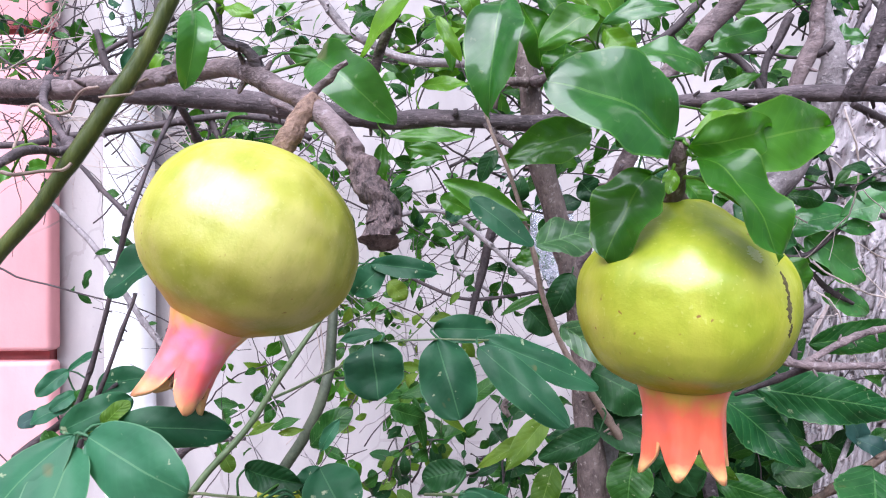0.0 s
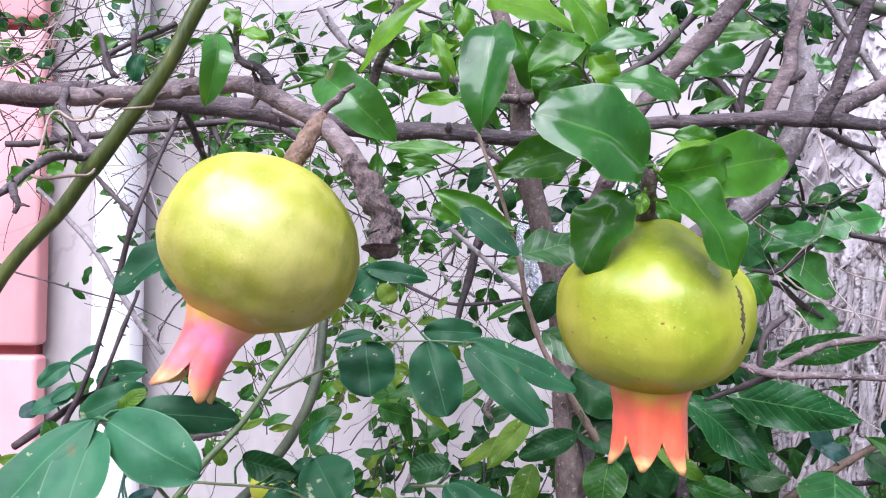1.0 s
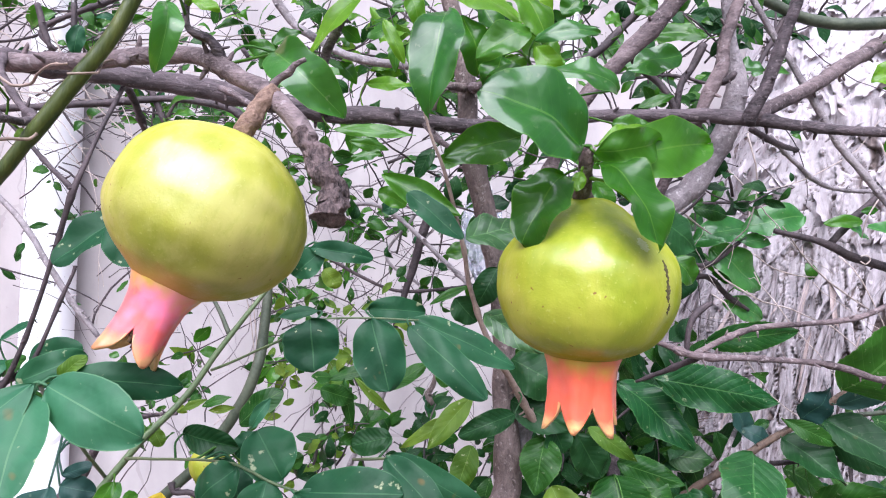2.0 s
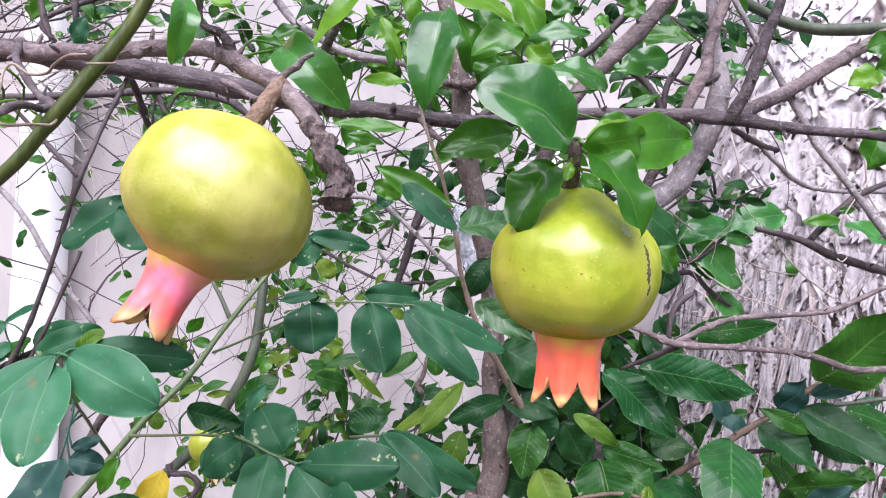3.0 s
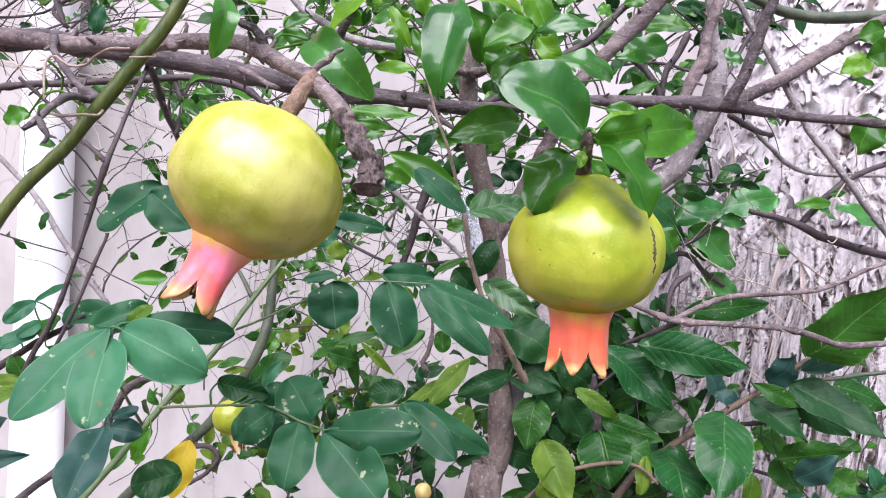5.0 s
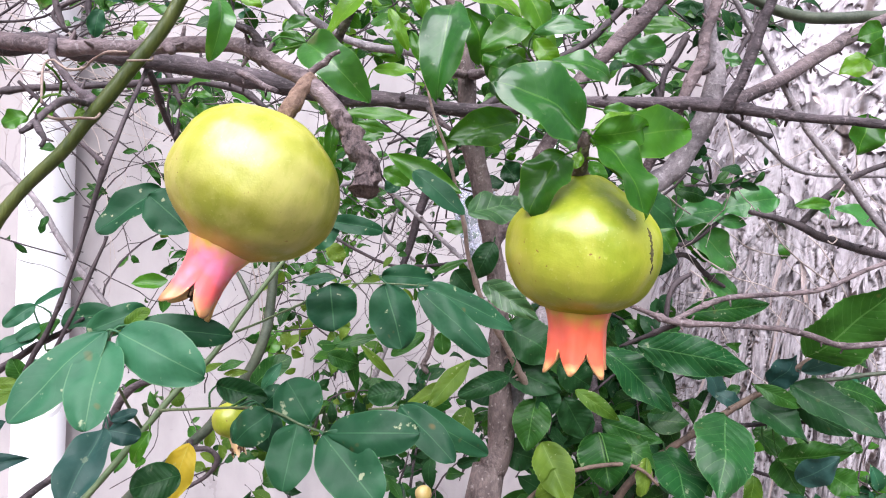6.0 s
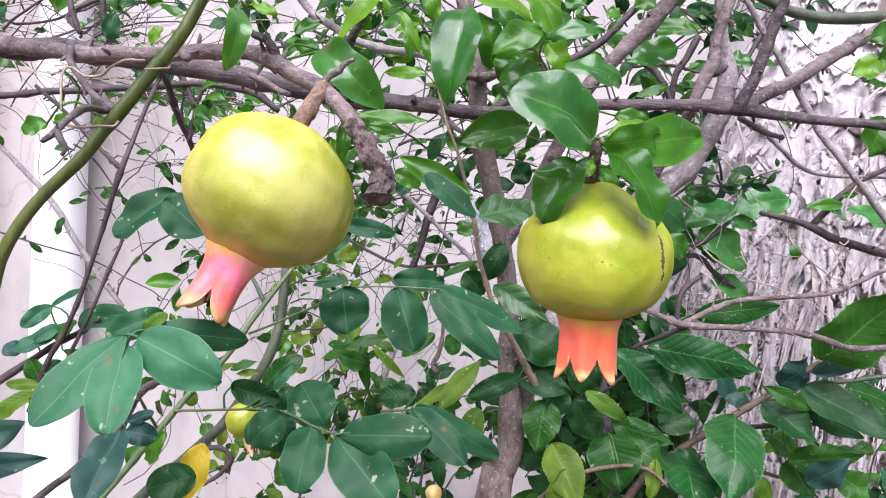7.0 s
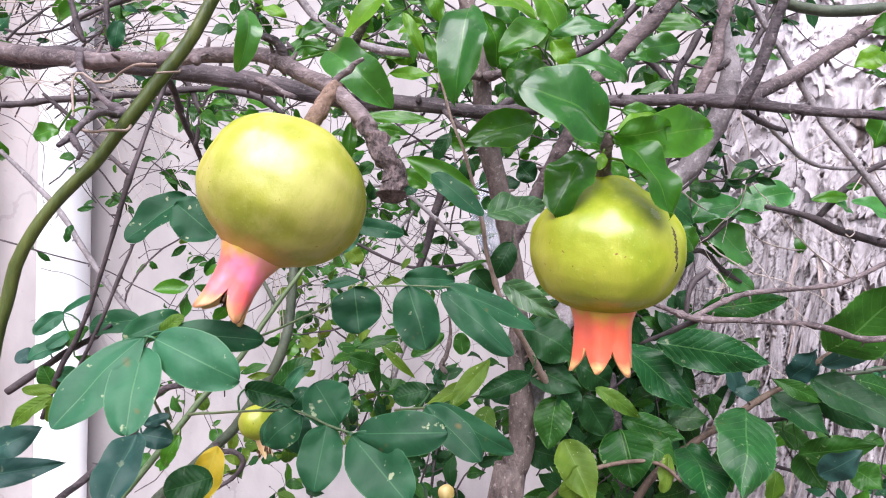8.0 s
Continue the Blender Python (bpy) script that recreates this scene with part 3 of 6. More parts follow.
    for k in range(900):
        a, z = math.radians(rnd.uniform(172, 315)), 1.05 + 0.75 * rnd.random() ** 1.5
        f = low(z)
        flake(bm, a, z, rnd.uniform(0.0012, 0.005) * (1 + 1.2 * (1 - f)), rnd.uniform(0.012, 0.07) * (0.45 + 0.9 * f), rnd.uniform(-0.1, 0.5), rnd.uniform(0.002, 0.009), rnd.gauss(0, 0.10 + 0.5 * (1 - f)), 3)
    sh = local(tree, part("loose_bark", bm, PAPER, tree))
    sh["kind"] = "stuff"
    return tree


paperbark((0.749, 1.15, 1.178), (0.937, 1.15, 1.933), 0.26, 0.25)


# ---- plants ----
vine = plant("climbing_vine", (-0.065, 0.470, 0), "green climbing vine with dull blue-green oval leaflets", "vine")
tree = plant("pomegranate_tree", (0.170, 0.610, 0), "slender pomegranate tree with grey-brown bark and glossy leaves", "tree")
branch(tree, "trunk", REDBARK, [(0.120, 0.620, -0.020, 0.0300), (0.130, 0.615, 0.500, 0.0240), (0.150, 0.610, 1.000, 0.0180), (0.179, 0.610, 1.287, 0.0141), (0.184, 0.610, 1.308, 0.0127), (0.191, 0.610, 1.334, 0.0109), (0.189, 0.610, 1.373, 0.0098), (0.186, 0.610, 1.406, 0.0087), (0.183, 0.610, 1.447, 0.0080), (0.179, 0.610, 1.484, 0.0076), (0.170, 0.608, 1.526, 0.0077), (0.161, 0.606, 1.562, 0.0082), (0.152, 0.604, 1.598, 0.0078), (0.148, 0.600, 1.633, 0.0074), (0.142, 0.600, 1.664, 0.0070), (0.134, 0.600, 1.699, 0.0063), (0.125, 0.600, 1.739, 0.0060), (0.113, 0.600, 1.814, 0.0052)], 0.14, 0.008, "reddish-brown mottled trunk")
branch(tree, "branch", DARKBARK, [(-0.206, 0.500, 1.615, 0.0075), (-0.165, 0.515, 1.617, 0.0072), (-0.138, 0.530, 1.622, 0.0069), (-0.091, 0.550, 1.621, 0.0069), (-0.064, 0.560, 1.622, 0.0071), (-0.026, 0.570, 1.619, 0.0073), (0.010, 0.575, 1.615, 0.0071), (0.044, 0.577, 1.609, 0.0064), (0.095, 0.577, 1.609, 0.0059), (0.138, 0.577, 1.604, 0.0056), (0.173, 0.575, 1.606, 0.0054), (0.242, 0.570, 1.615, 0.0045), (0.295, 0.570, 1.618, 0.0046), (0.352, 0.570, 1.618, 0.0052), (0.389, 0.560, 1.612, 0.0040), (0.434, 0.540, 1.606, 0.0035), (0.484, 0.530, 1.601, 0.0030)])
branch(tree, "branch", BARK, [(-0.196, 0.485, 1.614, 0.0056), (-0.146, 0.470, 1.608, 0.0051), (-0.109, 0.447, 1.600, 0.0044), (-0.081, 0.430, 1.595, 0.0043), (-0.048, 0.412, 1.592, 0.0039), (-0.013, 0.395, 1.591, 0.0037), (0.008, 0.385, 1.590, 0.0037), (0.023, 0.375, 1.585, 0.0036), (0.037, 0.365, 1.576, 0.0037), (0.050, 0.355, 1.569, 0.0038), (0.062, 0.345, 1.557, 0.0035), (0.069, 0.338, 1.548, 0.0036)], 0.13, 0.004)
branch(tree, "branch_stub", STUBBARK, [(0.066, 0.340, 1.552, 0.0034), (0.069, 0.338, 1.546, 0.0037), (0.071, 0.337, 1.545, 0.0045), (0.073, 0.335, 1.540, 0.0039), (0.076, 0.331, 1.534, 0.0041), (0.078, 0.329, 1.530, 0.0046), (0.078, 0.327, 1.527, 0.0043), (0.079, 0.326, 1.524, 0.0053), (0.078, 0.325, 1.5225, 0.0043), (0.078, 0.325, 1.5205, 0.0057), (0.078, 0.3245, 1.5190, 0.0053), (0.078, 0.324, 1.5182, 0.0022)], 0.6, 0.0012, "broken rough dark branch end", 3.5)
branch(tree, "fruit_stalk", FRUITSTALK, [(0.053, 0.352, 1.569, 0.0033), (0.051, 0.349, 1.565, 0.0031), (0.049, 0.347, 1.561, 0.0030), (0.046, 0.346, 1.556, 0.0037), (0.042, 0.346, 1.549, 0.0037)], 0.35, 0.0015, "scaly tan fruit stalk", 2.5)
branch(tree, "spur", BARK, [(0.051, 0.354, 1.570, 0.0018), (0.055, 0.352, 1.5735, 0.0013), (0.059, 0.350, 1.5755, 0.0014), (0.061, 0.349, 1.578, 0.0010), (0.065, 0.348, 1.580, 0.0008)], 0.35, 0.002)
branch(tree, "twig", DARKBARK, [(0.029, 0.372, 1.583, 0.0023), (0.027, 0.370, 1.588, 0.0020), (0.024, 0.368, 1.592, 0.0019), (0.019, 0.366, 1.593, 0.0015), (0.016, 0.365, 1.596, 0.0013), (0.016, 0.364, 1.603, 0.0012), (0.017, 0.363, 1.614, 0.0010)])
branch(tree, "spur", DARKBARK, [(0.020, 0.450, 1.609, 0.0011), (0.017, 0.450, 1.613, 0.0012), (0.015, 0.450, 1.616, 0.0004)])
branch(tree, "twig", DARKBARK, [(-0.092, 0.435, 1.601, 0.0030), (-0.086, 0.420, 1.589, 0.0021), (-0.076, 0.410, 1.579, 0.0016), (-0.064, 0.400, 1.568, 0.0017), (-0.048, 0.380, 1.559, 0.0018), (-0.047, 0.370, 1.556, 0.0017), (-0.046, 0.350, 1.553, 0.0014), (-0.046, 0.338, 1.547, 0.0016), (-0.046, 0.328, 1.540, 0.0013), (-0.047, 0.320, 1.535, 0.0008)], 0.45, 0.003)
branch(tree, "spur", DARKBARK, [(-0.046, 0.328, 1.540, 0.0012), (-0.041, 0.322, 1.536, 0.0013), (-0.039, 0.321, 1.533, 0.0010), (-0.040, 0.320, 1.530, 0.0009)], 0.45, 0.003)
branch(tree, "spur", BARK, [(-0.021, 0.395, 1.590, 0.0020), (-0.018, 0.390, 1.588, 0.0024), (-0.017, 0.388, 1.585, 0.0013)], 0.25, 0.003)
branch(tree, "twig", BARK, [(-0.024, 0.560, 1.619, 0.0024), (-0.014, 0.550, 1.614, 0.0023), (-0.003, 0.545, 1.607, 0.0020), (0.008, 0.540, 1.602, 0.0016)])
branch(tree, "limb", GREYBARK, [(0.196, 0.620, 1.352, 0.0088), (0.212, 0.630, 1.398, 0.0093), (0.246, 0.640, 1.466, 0.0104), (0.280, 0.630, 1.527, 0.0098), (0.301, 0.610, 1.550, 0.0099), (0.322, 0.605, 1.567, 0.0090), (0.340, 0.600, 1.593, 0.0090), (0.354, 0.600, 1.628, 0.0090), (0.358, 0.600, 1.656, 0.0070), (0.351, 0.600, 1.688, 0.0051), (0.347, 0.600, 1.743, 0.0043)])
branch(tree, "branch", BARK, [(0.296, 0.600, 1.559, 0.0043), (0.314, 0.585, 1.606, 0.0042), (0.324, 0.580, 1.633, 0.0045), (0.331, 0.578, 1.649, 0.0052), (0.335, 0.578, 1.660, 0.0049), (0.338, 0.580, 1.681, 0.0045), (0.349, 0.580, 1.713, 0.0041), (0.357, 0.580, 1.745, 0.0038)])
branch(tree, "spur", TWIG, [(0.334, 0.577, 1.646, 0.0026), (0.337, 0.572, 1.647, 0.0022), (0.341, 0.570, 1.652, 0.0017)])
branch(tree, "branch", DARKBARK, [(0.349, 0.565, 1.614, 0.0055), (0.349, 0.560, 1.621, 0.0047), (0.355, 0.555, 1.636, 0.0045), (0.363, 0.550, 1.665, 0.0043), (0.371, 0.545, 1.693, 0.0039), (0.377, 0.540, 1.725, 0.0035)])
branch(tree, "branch", BARK, [(0.352, 0.565, 1.618, 0.0048), (0.375, 0.580, 1.630, 0.0053), (0.413, 0.600, 1.650, 0.0055), (0.471, 0.630, 1.685, 0.0059), (0.529, 0.660, 1.718, 0.0060), (0.618, 0.680, 1.765, 0.0055)])
branch(tree, "branch", BARK, [(0.329, 0.570, 1.743, 0.0063), (0.291, 0.570, 1.696, 0.0062), (0.266, 0.570, 1.667, 0.0062), (0.249, 0.570, 1.650, 0.0058), (0.229, 0.575, 1.624, 0.0055), (0.210, 0.585, 1.576, 0.0056), (0.196, 0.600, 1.545, 0.0054), (0.179, 0.610, 1.503, 0.0047)])
branch(tree, "branch", TWIG, [(0.305, 0.630, 1.733, 0.0031), (0.282, 0.630, 1.708, 0.0031), (0.257, 0.630, 1.682, 0.0033), (0.229, 0.630, 1.663, 0.0034), (0.204, 0.625, 1.642, 0.0034), (0.161, 0.615, 1.614, 0.0035)])
branch(tree, "branch", BARK, [(0.062, 0.550, 1.696, 0.0034), (0.059, 0.550, 1.676, 0.0034), (0.052, 0.552, 1.656, 0.0034), (0.046, 0.555, 1.642, 0.0034), (0.040, 0.565, 1.626, 0.0031), (0.036, 0.573, 1.613, 0.0028)])
branch(tree, "branch", GREYBARK, [(-0.028, 0.720, 1.752, 0.0036), (-0.005, 0.720, 1.722, 0.0039), (0.029, 0.710, 1.699, 0.0036), (0.062, 0.700, 1.684, 0.0040), (0.105, 0.680, 1.675, 0.0035), (0.144, 0.650, 1.649, 0.0029)])
branch(tree, "spur", BARK, [(0.150, 0.595, 1.637, 0.0038), (0.153, 0.575, 1.632, 0.0040), (0.160, 0.570, 1.634, 0.0029)], 0.3, 0.003)
branch(tree, "spur", REDBARK, [(0.145, 0.590, 1.635, 0.0037), (0.130, 0.575, 1.632, 0.0029), (0.124, 0.570, 1.624, 0.0021), (0.122, 0.570, 1.613, 0.0014)])
branch(tree, "spur", BARK, [(0.116, 0.572, 1.603, 0.0021), (0.125, 0.560, 1.591, 0.0021), (0.134, 0.550, 1.583, 0.0015)])
branch(tree, "spur", DARKBARK, [(0.044, 0.570, 1.606, 0.0025), (0.049, 0.565, 1.614, 0.0024), (0.050, 0.563, 1.619, 0.0014)])
branch(tree, "spur", DARKBARK, [(0.096, 0.570, 1.609, 0.0018), (0.096, 0.568, 1.613, 0.0016)])
branch(tree, "branch", BARK, [(0.146, 0.560, 1.702, 0.0028), (0.153, 0.555, 1.680, 0.0031), (0.159, 0.550, 1.671, 0.0029), (0.170, 0.530, 1.653, 0.0023), (0.173, 0.500, 1.633, 0.0019), (0.179, 0.440, 1.591, 0.0013), (0.170, 0.360, 1.558, 0.0011), (0.165, 0.325, 1.546, 0.0010)])
branch(tree, "fruit_stalk", REDBARK, [(0.1645, 0.318, 1.547, 0.0020), (0.1640, 0.322, 1.543, 0.0026), (0.1650, 0.327, 1.538, 0.0024), (0.1665, 0.333, 1.533, 0.0032), (0.1680, 0.336, 1.530, 0.0040)], 0.4, 0.0015, "rough brown fruit stalk", 2.5)
branch(vine, "stem", OLIVESTEM, [(0.391, 0.720, 1.796, 0.0048), (0.446, 0.720, 1.769, 0.0050), (0.482, 0.720, 1.755, 0.0053), (0.519, 0.720, 1.750, 0.0058), (0.577, 0.710, 1.752, 0.0063), (0.648, 0.700, 1.759, 0.0062)], 0.06, 0.006, "thick grey-green stem")
branch(tree, "twig", TWIG, [(0.481, 0.720, 1.786, 0.0024), (0.454, 0.720, 1.733, 0.0024), (0.416, 0.700, 1.674, 0.0021), (0.375, 0.660, 1.631, 0.0017)])
branch(tree, "twig", TWIG, [(0.377, 0.700, 1.716, 0.0037), (0.365, 0.700, 1.693, 0.0035), (0.350, 0.690, 1.670, 0.0032), (0.348, 0.690, 1.629, 0.0027)])
branch(tree, "twig", TWIG, [(0.318, 0.700, 1.689, 0.0032), (0.336, 0.700, 1.677, 0.0032), (0.344, 0.690, 1.656, 0.0032), (0.347, 0.680, 1.625, 0.0031)])
branch(tree, "twig", TWIG, [(0.319, 0.750, 1.694, 0.0012), (0.367, 0.750, 1.700, 0.0015), (0.405, 0.750, 1.694, 0.0015)])
branch(tree, "twig", TWIG, [(0.370, 0.600, 1.617, 0.0024), (0.402, 0.620, 1.611, 0.0024), (0.444, 0.660, 1.614, 0.0022)])
branch(tree, "twig", GREYBARK, [(0.441, 0.700, 1.634, 0.0021), (0.478, 0.720, 1.614, 0.0022), (0.522, 0.740, 1.595, 0.0023), (0.581, 0.760, 1.593, 0.0021), (0.662, 0.780, 1.599, 0.0019)])
branch(tree, "twig", BARK, [(0.254, 0.500, 1.464, 0.0014), (0.269, 0.505, 1.459, 0.0018), (0.288, 0.510, 1.453, 0.0024), (0.329, 0.515, 1.451, 0.0020), (0.373, 0.520, 1.449, 0.0020), (0.402, 0.525, 1.444, 0.0024), (0.427, 0.530, 1.437, 0.0023), (0.453, 0.530, 1.438, 0.0023), (0.502, 0.530, 1.443, 0.0021)])
branch(tree, "twig", BARK, [(0.289, 0.510, 1.453, 0.0018), (0.314, 0.520, 1.463, 0.0020), (0.344, 0.530, 1.470, 0.0019), (0.397, 0.540, 1.474, 0.0019), (0.424, 0.540, 1.480, 0.0019), (0.465, 0.550, 1.495, 0.0018), (0.525, 0.560, 1.513, 0.0015)])
branch(tree, "twig", TWIG, [(0.285, 0.512, 1.451, 0.0015), (0.286, 0.512, 1.468, 0.0016), (0.291, 0.513, 1.479, 0.0021), (0.302, 0.515, 1.486, 0.0015)])
branch(tree, "twig", TWIG, [(0.294, 0.515, 1.451, 0.0023), (0.282, 0.523, 1.443, 0.0021), (0.271, 0.532, 1.436, 0.0016), (0.263, 0.540, 1.430, 0.0010)])
branch(tree, "twig", TWIG, [(0.483, 0.760, 1.549, 0.0023), (0.525, 0.750, 1.539, 0.0038), (0.564, 0.750, 1.524, 0.0046), (0.622, 0.750, 1.510, 0.0046), (0.709, 0.750, 1.495, 0.0044)])
branch(tree, "twig", TWIG, [(0.538, 0.750, 1.539, 0.0036), (0.568, 0.750, 1.571, 0.0038), (0.593, 0.750, 1.591, 0.0033), (0.637, 0.750, 1.609, 0.0031)])
branch(tree, "twig", GREYBARK, [(0.370, 0.620, 1.744, 0.0024), (0.383, 0.620, 1.721, 0.0026), (0.400, 0.620, 1.695, 0.0026), (0.422, 0.615, 1.657, 0.0028), (0.446, 0.610, 1.614, 0.0032), (0.469, 0.605, 1.583, 0.0030), (0.502, 0.600, 1.542, 0.0032), (0.554, 0.590, 1.473, 0.0030)])
branch(vine, "stem", GREENSTEM, [(0.009, 0.370, 1.639, 0.0031), (-0.006, 0.370, 1.607, 0.0031), (-0.017, 0.370, 1.588, 0.0032), (-0.033, 0.370, 1.566, 0.0033), (-0.043, 0.370, 1.551, 0.0034), (-0.046, 0.370, 1.547, 0.0030), (-0.057, 0.370, 1.532, 0.0030), (-0.069, 0.370, 1.520, 0.0029), (-0.081, 0.370, 1.503, 0.0029), (-0.089, 0.370, 1.487, 0.0029), (-0.093, 0.370, 1.469, 0.0029), (-0.097, 0.370, 1.452, 0.0028), (-0.100, 0.370, 1.424, 0.0028), (-0.104, 0.370, 1.378, 0.0028)], 0.04, 0.006, "thick olive-green stem")
branch(vine, "tendril", TENDRIL, [(-0.036, 0.360, 1.550, 0.0007), (-0.036, 0.355, 1.547, 0.0006), (-0.040, 0.350, 1.546, 0.0006), (-0.046, 0.345, 1.544, 0.0006), (-0.050, 0.345, 1.545, 0.0006), (-0.056, 0.350, 1.546, 0.0004)], 0.1, 0.004, "curly dry tan tendril")
branch(vine, "tendril", TENDRIL, [(-0.018, 0.380, 1.585, 0.0006), (-0.020, 0.375, 1.582, 0.0005), (-0.019, 0.370, 1.577, 0.0005), (-0.019, 0.365, 1.575, 0.0005), (-0.026, 0.360, 1.573, 0.0005)], 0.1, 0.003)
branch(vine, "tendril", TENDRIL, [(-0.026, 0.360, 1.577, 0.0005), (-0.040, 0.375, 1.580, 0.0006), (-0.053, 0.390, 1.580, 0.0006), (-0.061, 0.400, 1.578, 0.0007), (-0.069, 0.400, 1.577, 0.0007), (-0.075, 0.400, 1.581, 0.0007), (-0.079, 0.400, 1.579, 0.0006), (-0.075, 0.390, 1.569, 0.0006), (-0.065, 0.370, 1.555, 0.0005)], 0.1, 0.004)
branch(vine, "stem", LIGHTSTEM, [(0.037, 0.530, 1.513, 0.0011), (0.022, 0.510, 1.486, 0.0014), (0.002, 0.500, 1.456, 0.0017), (-0.017, 0.490, 1.425, 0.0019), (-0.040, 0.480, 1.398, 0.0021), (-0.064, 0.470, 1.365, 0.0021), (-0.087, 0.460, 1.335, 0.0020)], 0.05, 0.006, "light green twining stem")
branch(vine, "stem", OLIVESTEM, [(0.002, 0.505, 1.458, 0.0015), (-0.009, 0.520, 1.473, 0.0013), (-0.017, 0.530, 1.483, 0.0011), (-0.028, 0.550, 1.498, 0.0012)], 0.05)
branch(vine, "petiole", LIGHTSTEM, [(-0.005, 0.495, 1.439, 0.0009), (0.018, 0.480, 1.450, 0.0007), (0.046, 0.460, 1.465, 0.0007), (0.060, 0.450, 1.474, 0.0005), (0.089, 0.448, 1.476, 0.0005), (0.113, 0.445, 1.476, 0.0005)], 0.05, 0.006)
branch(vine, "petiole", LIGHTSTEM, [(-0.043, 0.475, 1.393, 0.0010), (-0.018, 0.450, 1.401, 0.0008), (0.013, 0.420, 1.410, 0.0007), (0.034, 0.400, 1.414, 0.0007), (0.048, 0.395, 1.409, 0.0007), (0.065, 0.390, 1.405, 0.0006)], 0.05, 0.006)
branch(vine, "petiole", LIGHTSTEM, [(-0.054, 0.475, 1.383, 0.0010), (-0.050, 0.420, 1.425, 0.0008), (-0.029, 0.360, 1.452, 0.0008), (-0.018, 0.335, 1.461, 0.0008)], 0.05, 0.006)
branch(vine, "petiole", LIGHTSTEM, [(0.082, 0.440, 1.405, 0.0008), (0.095, 0.430, 1.409, 0.0008), (0.102, 0.420, 1.412, 0.0007)], 0.05, 0.006)
branch(vine, "stem", OLIVESTEM, [(-0.026, 0.740, 1.526, 0.0033), (-0.019, 0.720, 1.476, 0.0041), (-0.019, 0.710, 1.428, 0.0047), (-0.024, 0.700, 1.398, 0.0049), (-0.043, 0.700, 1.358, 0.0049), (-0.072, 0.700, 1.317, 0.0048), (-0.106, 0.700, 1.284, 0.0050), (-0.155, 0.700, 1.237, 0.0052)], 0.06, 0.008, "grey-green woody stem")
branch(vine, "stem", TENDRIL, [(0.209, 0.600, 1.383, 0.0031), (0.190, 0.580, 1.414, 0.0025), (0.171, 0.565, 1.443, 0.0022), (0.161, 0.560, 1.461, 0.0019), (0.150, 0.555, 1.490, 0.0016), (0.145, 0.550, 1.514, 0.0016), (0.137, 0.545, 1.542, 0.0014), (0.128, 0.540, 1.569, 0.0012), (0.119, 0.540, 1.591, 0.0010), (0.109, 0.540, 1.624, 0.0008)], 0.1, 0.006)
branch(vine, "stem", TWIG, [(-0.088, 0.560, 1.617, 0.0017), (-0.088, 0.535, 1.589, 0.0014), (-0.090, 0.520, 1.565, 0.0014), (-0.094, 0.510, 1.542, 0.0018), (-0.105, 0.515, 1.508, 0.0015), (-0.118, 0.520, 1.468, 0.0015), (-0.132, 0.525, 1.433, 0.0016), (-0.146, 0.530, 1.410, 0.0019), (-0.162, 0.540, 1.373, 0.0019)], 0.15, 0.006)
branch(vine, "stem", TWIG, [(-0.096, 0.520, 1.496, 0.0015), (-0.097, 0.520, 1.491, 0.0011), (-0.106, 0.520, 1.468, 0.0012), (-0.114, 0.520, 1.446, 0.0014), (-0.129, 0.525, 1.415, 0.0014), (-0.143, 0.530, 1.384, 0.0014)], 0.15, 0.006)
branch(vine, "stem", TWIG, [(-0.095, 0.510, 1.542, 0.0017), (-0.117, 0.520, 1.560, 0.0014), (-0.137, 0.530, 1.577, 0.0013), (-0.170, 0.550, 1.600, 0.0013)], 0.15)
branch(vine, "stem", TWIG, [(-0.191, 0.550, 1.389, 0.0029), (-0.169, 0.550, 1.405, 0.0028), (-0.152, 0.545, 1.417, 0.0024), (-0.131, 0.540, 1.428, 0.0019), (-0.113, 0.530, 1.440, 0.0013)], 0.15)
branch(vine, "stem", TWIG, [(-0.095, 0.580, 1.623, 0.0025), (-0.094, 0.600, 1.610, 0.0024), (-0.094, 0.620, 1.594, 0.0023), (-0.088, 0.640, 1.573, 0.0020), (-0.085, 0.660, 1.544, 0.0016)], 0.15)
branch(vine, "stem", TWIG, [(-0.081, 0.620, 1.604, 0.0023), (-0.095, 0.620, 1.631, 0.0025), (-0.116, 0.620, 1.647, 0.0019)], 0.15)
branch(vine, "stem", GREYBARK, [(-0.341, 0.800, 1.589, 0.0022), (-0.312, 0.800, 1.561, 0.0025), (-0.282, 0.800, 1.530, 0.0030), (-0.258, 0.800, 1.493, 0.0030), (-0.233, 0.800, 1.455, 0.0030), (-0.203, 0.800, 1.417, 0.0025)], 0.12)
branch(vine, "stem", DARKBARK, [(-0.232, 0.660, 1.248, 0.0032), (-0.205, 0.660, 1.273, 0.0034), (-0.183, 0.660, 1.290, 0.0034), (-0.147, 0.650, 1.323, 0.0034), (-0.124, 0.630, 1.359, 0.0033), (-0.108, 0.620, 1.375, 0.0029), (-0.078, 0.600, 1.386, 0.0018), (-0.051, 0.580, 1.393, 0.0012)], 0.15)
branch(vine, "stem", TWIG, [(-0.059, 0.600, 1.338, 0.0030), (-0.057, 0.600, 1.331, 0.0022), (-0.045, 0.600, 1.330, 0.0020), (-0.037, 0.600, 1.323, 0.0022), (-0.043, 0.600, 1.312, 0.0019), (-0.057, 0.600, 1.302, 0.0017), (-0.074, 0.600, 1.296, 0.0015)], 0.5, 0.003)
